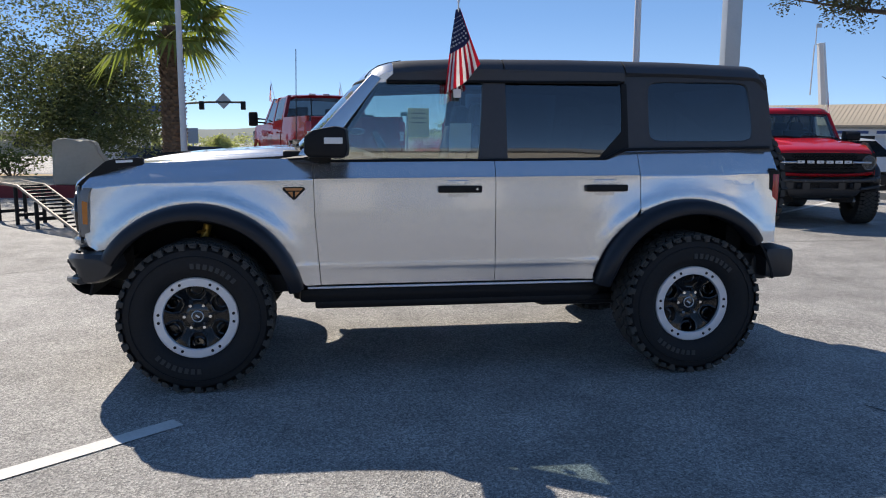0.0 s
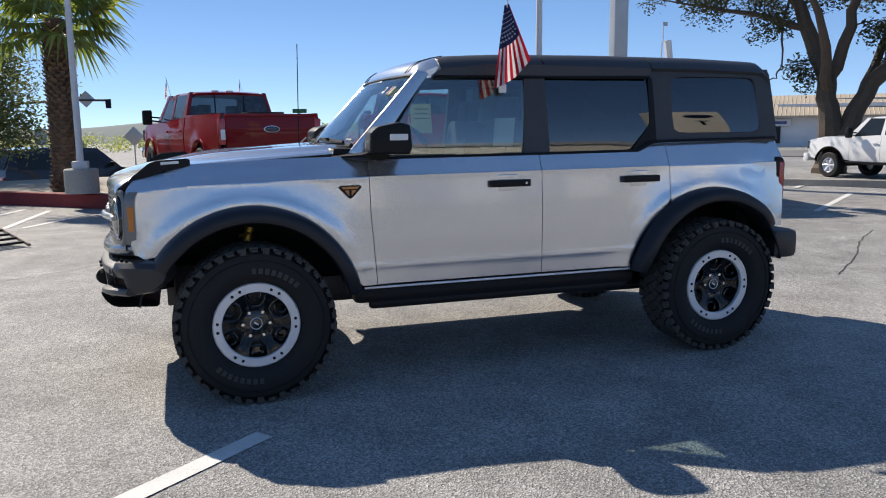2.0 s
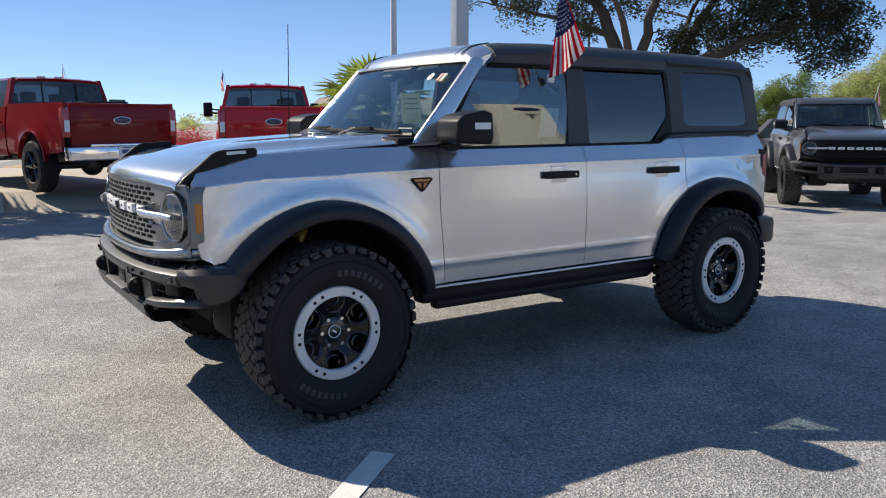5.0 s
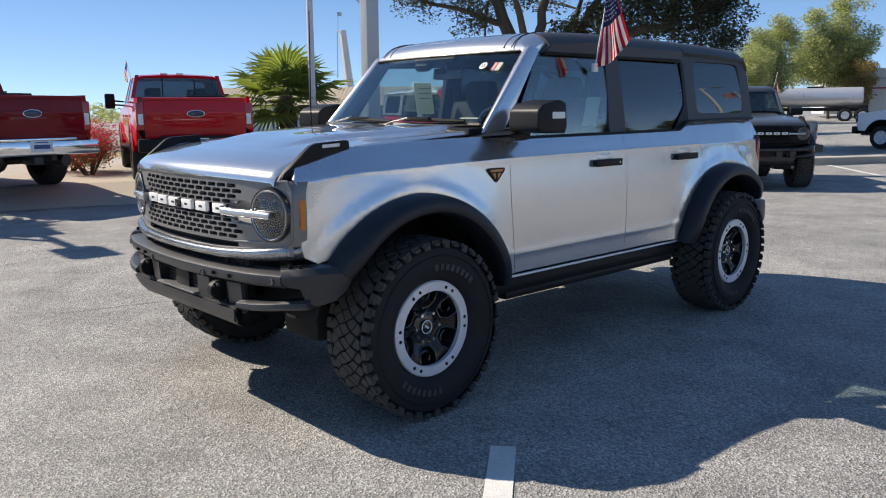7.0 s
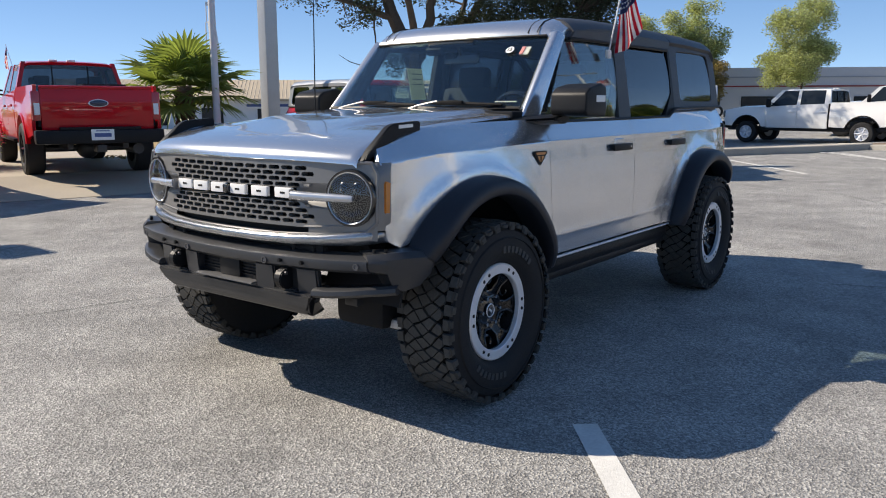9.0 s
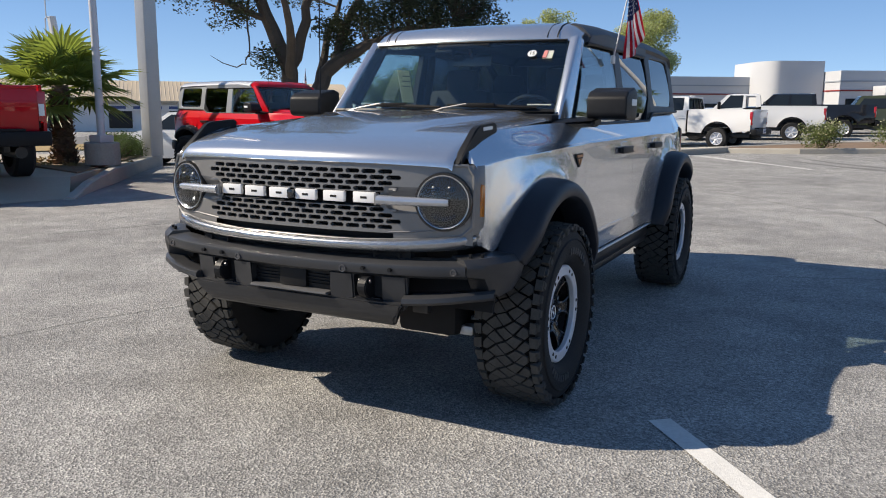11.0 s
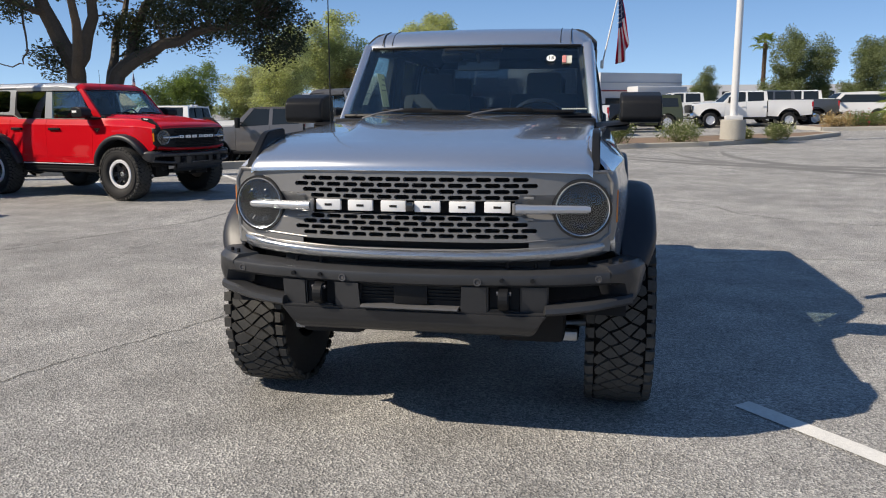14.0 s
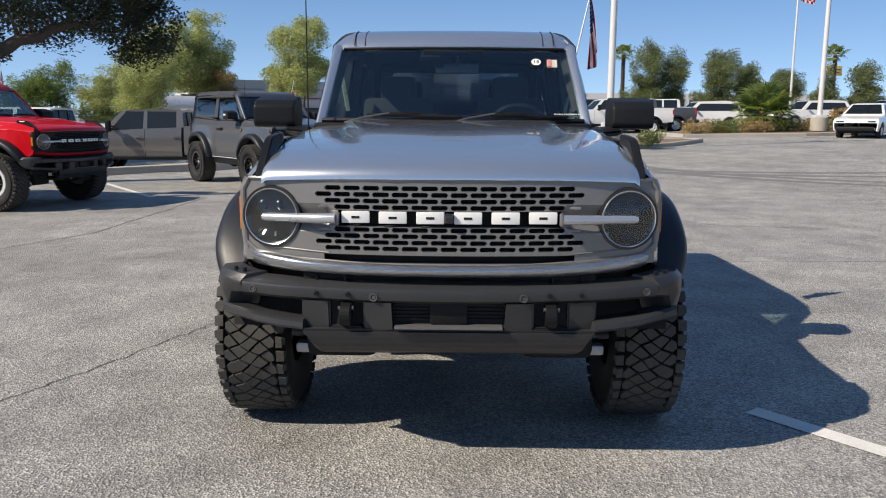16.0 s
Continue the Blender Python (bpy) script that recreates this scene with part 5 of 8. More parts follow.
MIDTRIM = M("satin_sensor_ring", (0.09, 0.09, 0.095), 0.35, 0.3, 0.1)
STEP = M("worn_step_metal", (0.16, 0.16, 0.165), 0.45, 0.5, 0.12)
FLARE = M("flare_plastic", (0.012, 0.0135, 0.019), 0.45, 0, 0.12, spec=0.4, bump=0.05, bscale=500)
CHROME_DARK = M("lamp_reflector", (0.14, 0.15, 0.16), 0.2, 0.8, 0.2, 20, 60)

# ---- other vehicles ----


def plain_wheel(parent, x, s, r, yc, w=0.13, rim=ALLOY):
    wh = thing("wheel")
    wh.parent = parent
    wh.matrix_local = Matrix.Translation((x, s * yc, r)) @ Matrix.Diagonal((1, s, 1, 1))
    bm = bmesh.new()
    lathe(bm, [(r * 0.62, -w), (r * 0.9, -w), (r, -w * 0.75), (r, w * 0.75), (r * 0.92, w), (r * 0.64, w * 1.02), (r * 0.6, w * 0.9)], seg=36, closed=True)
    part("tyre", bm, RUBBER, wh)
    bm = bmesh.new()
    lathe(bm, [(r * 0.63, w * 0.95), (r * 0.57, w * 0.8), (r * 0.54, w * 0.3), (r * 0.2, w * 0.4), (0.0001, w * 0.45)], seg=36)
    for k in range(6):
        a = 2 * math.pi * k / 6
        ra = Matrix.Rotation(-a, 3, "Y")
        tube(bm, [ra @ Vector((r * 0.12, w * 0.62, 0)), ra @ Vector((r * 0.35, w * 0.72, 0)), ra @ Vector((r * 0.58, w * 0.8, 0))], r * 0.075, 5)
    rod(bm, (0, w * 0.3, 0), (0, w * 0.7, 0), r * 0.15)
    part("rim", bm, rim, wh)
    return wh


def small_flag(m, h=0.5):
    """A car-window flag: a thin pole with a drooping striped cloth that fans out downwards."""
    f = thing("window_flag", m, "small striped flag on a white pole clipped to a window", "flag", "car-window flags")
    k = h / 0.5
    bm = bmesh.new()
    rod(bm, (0.02 * k, 0.05 * k, -0.01), (0.01 * k, -0.055 * k, h), 0.0045)
    bmesh.ops.create_uvsphere(bm, u_segments=8, v_segments=6, radius=0.008, matrix=Matrix.Translation((0.01 * k, -0.055 * k, h)))
    part("pole", bm, WHITE, f)
    bm = bmesh.new()
    box(bm, (0.02 * k, 0.05 * k, -0.005), (0.045, 0.02, 0.05), 0.006)
    part("clip", bm, WHITE, f)
    nu, nv = 18, 26
    out = Vector((0.43, 0.9, 0))
    top, low, far_ = Vector((0.008, -0.045, 0.46)), Vector((-0.075, -0.055, -0.01)), Vector((0.13, -0.11, 0.15))

    def at(u, v):
        side_ = Vector((0.012, -0.006, 0.004))
        a, b = (top - side_).lerp(low, u ** 0.92), (top + side_).lerp(far_, u ** 0.92)
        p = a.lerp(b, v) + out * (0.02 * u * math.sin(9.5 * v + 2.2 * u) + 0.012 * u * math.sin(5 * v - 4 * u))
        p.z -= 0.03 * u * math.sin(math.pi * v)
        return p * k
    bm = bmesh.new()
    g = [[bm.verts.new(at(i / nu, j / nv)) for j in range(nv + 1)] for i in range(nu + 1)]
    for i in range(nu):
        for j in range(nv):
            fc = bm.faces.new((g[i][j], g[i + 1][j], g[i + 1][j + 1], g[i][j + 1]))
            fc.material_index = 2 if (i < 9 and j < 25) else (j // 2) % 2
    bmesh.ops.solidify(bm, geom=bm.faces[:], thickness=0.002)
    cl = part("cloth", bm, [FLAGRED, FLAGWHITE, FLAGBLUE], f, "striped cloth with a blue corner", 60)
    v, fs = [], []
    for i in range(7):
        for j in range(6):
            c = Vector(at((i + 1.6) / 18, (j + 0.5 + 0.5 * (i % 2)) / 7))
            r = (0.0028 + 0.0007 * i) * k
            for sg in (-1, 1):
                n = len(v)
                v.extend([c + out * 0.004 * sg + Vector((0.9 * r * math.cos(q * 1.257), -0.43 * r * math.cos(q * 1.257), r * math.sin(q * 1.257))) for q in range(5)])
                fs.append(tuple(range(n, n + 5)))
    grown("stars", v, fs, FLAGWHITE, cl, kind="stuff")
    return f


def pickup(m, label, body, lift=0.12, r=0.44, bumper=CHROME, group="", trim=GLOSSBLACK, wide=0.985, badge=None, crew=True):
    """A full-size pickup facing its own -x: cab, bed, tailgate, bumpers, lamps, mirrors and wheels."""
    t = thing("pickup_truck", m, label, "pickup truck", group)
    wb, dz = 4.06 if crew else 3.7, lift
    xr = wb + 1.22
    cabr = 2.95 if crew else 2.5

    def side(x, z, s=1):
        z -= dz
        return s * (wide - 0.02 - 0.05 * step(1.0, 1.45, z) - 0.03 * step(0.75, 0.5, z) - 0.06 * step(-0.5, -0.95, x) + 0.03 * step(0.7, 0.55, min(math.hypot(x, z - 0.42), math.hypot(x - wb, z - 0.42))))
    zc = [dz + v for v in (0.6, 0.75, 0.9, 1.05, 1.2, 1.3, 1.4)]
    for s in (-1, 1):
        sd = lambda x, z, s=s: side(x, z, s)
        def lf(o):
            return [(x, z + dz) for x, z in o]
        part("front_wing", panel(lf([(-0.92, 0.62), (-0.58, 0.6)] + arc(0, 0.42, 0.56, 162, 18, 12) + [(0.6, 0.58), (0.72, 0.58), (0.72, 1.3), (-0.2, 1.3), (-0.92, 1.18)]), sd, [("x", span(-0.9, 0.7, 8)), ("z", zc)], 0.03), body, t)
        d = part("front_door", panel(lf([(0.73, 0.55), (1.83, 0.55), (1.83, 1.36), (0.73, 1.3)]), sd, [("x", span(0.73, 1.83, 5)), ("z", zc)], 0.04), body, t)
        bm = bmesh.new()
        box(bm, (1.65, s * (wide + 0.005), 1.12 + dz), (0.2, 0.03, 0.04), 0.01)
        part("door_handle", bm, body, d)
        if crew:
            d = part("rear_door", panel(lf([(1.84, 0.55), (cabr - 0.06, 0.55), (cabr - 0.06, 1.4), (1.84, 1.36)]), sd, [("x", span(1.84, 2.9, 5)), ("z", zc)], 0.04), body, t)
            bm = bmesh.new()
            box(bm, (2.72, s * (wide + 0.005), 1.13 + dz), (0.2, 0.03, 0.04), 0.01)
            part("door_handle", bm, body, d)
        part("bed_side", panel(lf([(cabr + 0.01, 0.6), (wb - 0.58, 0.58)] + arc(wb, 0.42, 0.56, 162, 18, 12) + [(wb + 0.6, 0.62), (xr - 0.06, 0.68), (xr - 0.03, 1.44), (cabr + 0.01, 1.44)]), sd, [("x", span(3.0, xr, 10)), ("z", zc)], 0.05), body, t)
        for x in (0, wb):
            angs = span(170, 10, 20)
            bm = sheet(lambda a, q, x=x, s=s: (x + (0.57, 0.585, 0.56, 0.54)[q] * math.cos(radians(a)), s * (0.955, 1.0, 1.01, 0.93)[q], 0.42 + dz + (0.57, 0.585, 0.56, 0.54)[q] * math.sin(radians(a))), angs, range(4))
            part("wheel_arch", bm, BLACK if body not in (BRIGHTRED, DEEPRED) else body, t)
            plain_wheel(t, x, s, r, 0.86, 0.15, trim if r > 0.42 else ALLOY)
        # cab glass and pillars
        def upx(x, z, s=s):
            return s * (wide - 0.065 - 0.15 * (z - dz - 1.3) / 0.6)
        o = lf([(0.85, 1.32), (1.8, 1.36), (1.82, 1.86), (1.3, 1.86)])
        part("front_door_glass", panel(o, upx, [("x", [1.2, 1.5])], 0.01), FARGLASS, t)
        if crew:
            part("rear_door_glass", panel(lf([(1.9, 1.365), (cabr - 0.18, 1.4), (cabr - 0.2, 1.86), (1.9, 1.86)]), upx, [("x", [2.3])], 0.01), FARGLASS, t)
        for o in ([(0.62, 1.3), (0.84, 1.3), (1.32, 1.88), (1.18, 1.88)], [(1.79, 1.34), (1.91, 1.35), (1.91, 1.88), (1.81, 1.88)], [(cabr - 0.2, 1.38), (cabr, 1.4), (cabr - 0.06, 1.9), (cabr - 0.21, 1.88)]):
            o = lf(o)
            bm = bmesh.new()
            vs = [[bm.verts.new((x, upx(x, z) + s * k, z)) for x, z in o] for k in (0.008, -0.06)]
            bm.faces.new(vs[0]), bm.faces.new(vs[1][::-1])
            for i in range(4):
                bm.faces.new((vs[0][i], vs[0][(i + 1) % 4], vs[1][(i + 1) % 4], vs[1][i]))
            part("cab_pillar", bm, body, t)
        bm = bmesh.new()
        tube(bm, [(0.95, s * 0.93, 1.42 + dz), (0.92, s * 1.14, 1.44 + dz)], 0.02, 6), tube(bm, [(0.95, s * 0.93, 1.34 + dz), (0.92, s * 1.14, 1.36 + dz)], 0.02, 6)
        box(bm, (0.9, s * 1.2, 1.43 + dz), (0.13, 0.2, 0.32), 0.04)
        part("towing_mirror", bm, BLACK, t, "black towing mirror")
        bm = bmesh.new()
        box(bm, (xr - 0.05, s * (wide - 0.09), 1.12 + dz), (0.1, 0.13, 0.46), 0.03)
        tl = part("tail_lamp", bm, REDLENS, t)
        bm = bmesh.new()
        box(bm, (xr + 0.003, s * (wide - 0.1), 1.07 + dz), (0.01, 0.08, 0.18), 0.003)
        part("reverse_lamp", bm, WHITE, tl)
        bm = bmesh.new()
        box(bm, (-0.93, s * 0.78, 1.03 + dz), (0.08, 0.3, 0.26), 0.03)
        part("headlamp", bm, CHROME_DARK, t)
        bm = bmesh.new()
        box(bm, (1.75, s * 0.93, 0.52 + dz), (2.2, 0.16, 0.05), 0.015)
        part("running_board", bm, BLACK, t)
    bm = sheet(lambda x, y: (x, y, dz + table(x, [(-0.95, 1.14), (-0.85, 1.24), (-0.3, 1.33), (0.72, 1.36)]) - 0.05 * (abs(y) / 0.9) ** 4), [-0.95, -0.9, -0.85] + span(-0.7, 0.72, 6), span(-0.9, 0.9, 12), 0.02)
    part("bonnet", bm, body, t)
    bm = bmesh.new()
    box(bm, (-0.95, 0, 0.98 + dz), (0.08, 1.3, 0.42), 0.03)
    part("grille", bm, BLACK, t)
    bm = bmesh.new()
    box(bm, (-0.98, 0, 0.63 + dz), (0.2, 1.92, 0.26), 0.05)
    part("front_bumper", bm, bumper, t)
    bm = bmesh.new()
    vs = [[bm.verts.new((x, y, z + dz)) for x, z, y in ((0.66, 1.34, q * 0.88), (1.22, 1.88, q * 0.76))] for q in (-1, 1)]
    bm.faces.new((vs[0][0], vs[1][0], vs[1][1], vs[0][1]))
    bmesh.ops.solidify(bm, geom=bm.faces[:], thickness=0.01)
    part("windscreen", bm, TINT if badge else FARGLASS, t)
    for xs, ys in ((1.55, -0.42), (1.55, 0.42), (2.5, 0.0)) if badge else ():
        bm = bmesh.new()
        box(bm, (xs + 0.1, ys, 1.2 + dz), (0.14, 0.5 if ys else 1.4, 0.6), 0.05, turn(0, 10, 0))
        st = part("seat", bm, SEAT, t)
        for yy in (0,) if ys else (-0.45, 0.45):
            bm = bmesh.new()
            box(bm, (xs + 0.16, ys + yy, 1.58 + dz), (0.1, 0.27, 0.17), 0.04)
            part("headrest", bm, SEAT, st)
    bm = sheet(lambda x, y: (x, y, dz + 1.93 - 0.03 * (abs(y) / 0.78) ** 2 - 0.05 * max(0, abs(y) - 0.68) / 0.1 - 0.03 * step(1.45, 1.18, x) - 0.03 * step(cabr - 0.25, cabr - 0.05, x)), span(1.18, cabr - 0.05, 10), span(-0.785, 0.785, 14), 0.05)
    rf = part("cab_roof", bm, body, t, "", 50)
    for y in (-0.25, 0.05):
        bm = bmesh.new()
        box(bm, (cabr - 0.16, y, 1.93 + dz), (0.06, 0.14, 0.035), 0.01)
        part("cab_lamp", bm, WHITE, rf)
    bm = bmesh.new()
    vs = [bm.verts.new(c) for c in ((cabr + 0.0, -0.86, 1.36 + dz), (cabr + 0.0, 0.86, 1.36 + dz), (cabr - 0.06, 0.75, 1.86 + dz), (cabr - 0.06, -0.75, 1.86 + dz))]
    bm.faces.new(vs)
    bmesh.ops.solidify(bm, geom=bm.faces[:], thickness=0.012)
    rw = part("rear_window", bm, TINT if badge else FARGLASS, t, "dark sliding rear window")
    for y in (-0.3, 0.3):
        bm = bmesh.new()
        box(bm, (cabr - 0.02, y, 1.61 + dz), (0.02, 0.02, 0.46), 0, turn(0, -7, 0))
        part("window_bar", bm, BLACK, rw)
    bm = bmesh.new()
    box(bm, ((0.8 + cabr) / 2, 0, 0.95 + dz), (cabr - 0.85, 1.7, 0.8), 0.02), box(bm, (cabr - 0.05, 0, 1.1 + dz), (0.08, 1.8, 0.6))
    part("cab_core", bm, DARK, t)
    bm = bmesh.new()
    box(bm, ((cabr + xr) / 2, 0, 0.86 + dz), (xr - cabr - 0.1, 1.75, 0.12))
    part("bed_floor", bm, DARK, t)
    bm = bmesh.new()
    box(bm, (0, 0, 0.9 + dz), (1.3, 1.2, 0.5))
    part("engine", bm, DARK, t)
    bm = bmesh.new()
    box(bm, (xr - 0.03, 0, 1.07 + dz), (0.07, 2 * wide - 0.3, 0.66), 0.02)
    tg = part("tailgate", bm, body, t, "broad painted tailgate")
    bm = bmesh.new()
    box(bm, (xr - 0.02, 0, 1.405 + dz), (0.11, 2 * wide - 0.3, 0.05), 0.02)
    part("tailgate_cap", bm, body, tg)
    bm = bmesh.new()
    box(bm, (xr + 0.008, 0, 1.16 + dz), (0.012, 2 * wide - 0.36, 0.1), 0.005)
    part("tailgate_panel", bm, body, tg)
    if badge:
        bm = bmesh.new()
        bmesh.ops.create_uvsphere(bm, u_segments=24, v_segments=12, radius=1, matrix=Matrix.Translation((xr + 0.014, 0, 1.16 + dz)) @ Matrix.Diagonal((0.012, 0.15, 0.062, 1)))
        bg = part("badge", bm, ALLOY, tg, "plain oval badge")
        bm = bmesh.new()
        bmesh.ops.create_uvsphere(bm, u_segments=24, v_segments=12, radius=1, matrix=Matrix.Translation((xr + 0.02, 0, 1.16 + dz)) @ Matrix.Diagonal((0.01, 0.135, 0.05, 1)))
        part("badge_face", bm, LOGO, bg)
        bm = bmesh.new()
        box(bm, (cabr + 0.9, 0.35, 1.46 + dz), (0.5, 0.7, 0.06), 0.01)
        part("bed_box", bm, BLACK, t)
    bm = bmesh.new()
    box(bm, (xr + 0.08, 0, 0.64 + dz), (0.2, 1.92, 0.22), 0.04)
    box(bm, (xr + 0.05, 0, 0.77 + dz), (0.2, 1.2, 0.04), 0.01)
    rb = part("rear_bumper", bm, bumper, t)
    bm = bmesh.new()
    box(bm, (xr + 0.185, 0, 0.67 + dz), (0.012, 0.34, 0.17), 0.003)
    pl = part("number_plate", bm, WHITE, rb)
    bm = bmesh.new()
    box(bm, (xr + 0.193, 0, 0.665 + dz), (0.004, 0.25, 0.06)), box(bm, (xr + 0.193, 0, 0.73 + dz), (0.004, 0.2, 0.015))
    part("plate_bars", bm, BLUESIGN, pl, kind="stuff")
    bm = bmesh.new()
    for y in (-0.42, 0.42):
        box(bm, (wb / 2, y, 0.5 + dz), (wb + 2, 0.09, 0.14), 0.01)
    rod(bm, (wb, -0.75, r), (wb, 0.75, r), 0.06), rod(bm, (0, -0.75, r), (0, 0.75, r), 0.06)
    bmesh.ops.create_uvsphere(bm, u_segments=14, v_segments=8, radius=0.19, matrix=Matrix.Translation((wb, 0, r)))
    rod(bm, (wb + 0.3, 0.62, 0.42 + dz), (wb + 1.0, 0.62, 0.42 + dz), 0.09), box(bm, (xr - 0.1, 0, 0.45 + dz), (0.35, 0.14, 0.12), 0.01)
    part("chassis", bm, STEEL, t)
    return t


def plain_car(name, m, label, body, prof, glass_prof, length, height, width=1.85, r=0.35, wx=(0.85, 3.6), group="", lamps=True, roofmat=None):
    """A parked car further off: a pressed body over four wheels, side glass, screens and lamps. Front at x = 0."""
    c = thing(name, m, label, "car", group)
    hw = width / 2
    bm = bmesh.new()
    nx = len(prof)
    low = [(x, z) for x, z in prof]
    cut = [(0.03, 0.35), (wx[0] - r - 0.09, 0.3)] + arc(wx[0], r, r + 0.08, 170, 10, 8) + [(wx[0] + r + 0.1, 0.27), (wx[1] - r - 0.1, 0.27)] + arc(wx[1], r, r + 0.08, 170, 10, 8) + [(wx[1] + r + 0.09, 0.32), (length - 0.03, 0.38)]
    poly = cut + low[::-1]
    def yy(z):
        return hw - 0.05 * step(0.6, 0.3, z) - 0.04 * step(0.75, 1.0, z) - 0.22 * step(0.95, height, z) ** 1.2
    zc = [0.5, 0.65, 0.8, 0.95, 1.1, 1.3, 1.5, 1.7]
    for s in (-1, 1):
        part("body_side", panel(poly, lambda x, z, s=s: s * yy(z), [("x", span(0, length, 9)[1:-1]), ("z", [z for z in zc if z < height])], 0.05), body, c)
        part("side_glass", panel(glass_prof, lambda x, z, s=s: s * (yy(z) + 0.006), [("z", [z for z in zc if z < height])], 0.012), FARGLASS, c)
        for x in wx:
            plain_wheel(c, x, s, r, hw - 0.12, 0.11)
        xm = glass_prof[0][0] + 0.12
        bm = bmesh.new()
        box(bm, (xm, s * (hw + 0.09), glass_prof[0][1] + 0.08), (0.1, 0.2, 0.14), 0.03)
        part("mirror", bm, BLACK, c)
        bm = bmesh.new()
        box(bm, (0.05, s * (hw - 0.28), 0.72), (0.08, 0.34, 0.14), 0.03)
        part("headlamp", bm, CHROME_DARK, c)
        bm = bmesh.new()
        box(bm, (length - 0.03, s * (hw - 0.2), 0.9), (0.09, 0.22, 0.22), 0.03)
        part("tail_lamp", bm, REDLENS, c)
    bm = bmesh.new()
    rows = [[bm.verts.new((x, y, z)) for y in (-yy(z) + 0.02, -yy(z) * 0.5, 0, yy(z) * 0.5, yy(z) - 0.02)] for x, z in prof]
    for a, b in zip(rows, rows[1:]):
        for i in range(4):
            bm.faces.new((a[i], a[i + 1], b[i + 1], b[i]))
    part("body_top", bm, roofmat or body, c, "", 40)
    bm = bmesh.new()
    box(bm, (0.02, 0, 0.44), (0.1, width - 0.3, 0.18), 0.04), box(bm, (length, 0, 0.55), (0.1, width - 0.2, 0.25), 0.04), box(bm, (length / 2, 0, 0.3), (length - 0.4, width - 0.45, 0.12))
    part("bumpers", bm, BLACK, c, kind="stuff")
    i = max(range(nx - 1), key=lambda k: prof[k + 1][1] - prof[k][1])
    j = min(range(nx - 1), key=lambda k: prof[k + 1][1] - prof[k][1] if prof[k][1] > height - 0.3 else 9)
    for name_, k, sg in (("windscreen", i, -1), ("rear_window", j, 1)):
        (x0, z0), (x1, z1) = prof[k], prof[k + 1]
        bm = bmesh.new()
        q = [(0.08, 0.84), (0.92, 0.84)]
        vs = []
        for f, w in q:
            x, z = x0 + (x1 - x0) * f, z0 + (z1 - z0) * f
            vs.append([bm.verts.new((x + sg * 0.012, y, z + 0.012)) for y in (-yy(z) + 0.1, yy(z) - 0.1)])
        bm.faces.new((vs[0][0], vs[0][1], vs[1][1], vs[1][0]))
        bmesh.ops.solidify(bm, geom=bm.faces[:], thickness=0.008)
        part(name_, bm, FARGLASS, c)
    return c


HATCH = dict(prof=[(0.0, 0.7), (0.1, 0.88), (1.0, 1.0), (1.25, 1.06), (1.95, 1.56), (3.2, 1.62), (3.9, 1.56), (4.4, 1.08), (4.5, 0.75)],
             glass_prof=[(1.5, 1.08), (4.0, 1.1), (3.75, 1.5), (2.05, 1.5)], length=4.5, height=1.62, wx=(0.85, 3.6), r=0.34)
BOXY = dict(prof=[(0.0, 0.75), (0.06, 1.08), (1.25, 1.15), (1.35, 1.16), (1.75, 1.78), (3.3, 1.83), (4.2, 1.8), (4.3, 1.1), (4.32, 0.75)],
            glass_prof=[(1.55, 1.2), (4.1, 1.22), (4.05, 1.66), (1.85, 1.66)], length=4.32, height=1.83, wx=(0.75, 3.55), r=0.4)
LONGSUV = dict(prof=[(0.0, 0.75), (0.1, 1.0), (1.2, 1.1), (1.4, 1.14), (2.05, 1.74), (3.6, 1.8), (4.6, 1.75), (4.95, 1.15), (5.0, 0.75)],
               glass_prof=[(1.65, 1.17), (4.6, 1.19), (4.45, 1.62), (2.15, 1.62)], length=5.0, height=1.8, wx=(0.95, 3.95), r=0.38, width=1.95)

# ---- plants ----


def leaves(centres, spread, count, size, seed, flat=0.75):
    """Small bent leaf blades round the centres: vertices and faces."""
    rng = random.Random(seed)
    v, f = [], []
    for c in centres:
        for _ in range(count):
            d = Vector((rng.gauss(0, 1), rng.gauss(0, 1), rng.gauss(0, 1)))
            d = d.normalized() * spread * rng.random() ** 0.45
            p = Vector(c) + Vector((d.x, d.y, d.z * flat))
            u = Vector((rng.uniform(-1, 1), rng.uniform(-1, 1), rng.uniform(-0.6, 0.5))).normalized()
            w = u.cross(Vector((rng.uniform(-1, 1), rng.uniform(-1, 1), rng.uniform(-1, 1)))).normalized()
            L, W = size * rng.uniform(0.6, 1.3), size * rng.uniform(0.3, 0.55)
            k = len(v)
            n = u.cross(w) * W * 0.3
            v.extend([p - u * L * 0.5, p + w * W * 0.5 + n, p + u * L * 0.5, p - w * W * 0.5 + n])
            f.extend([(k, k + 1, k + 2), (k, k + 2, k + 3)])
    return v, f


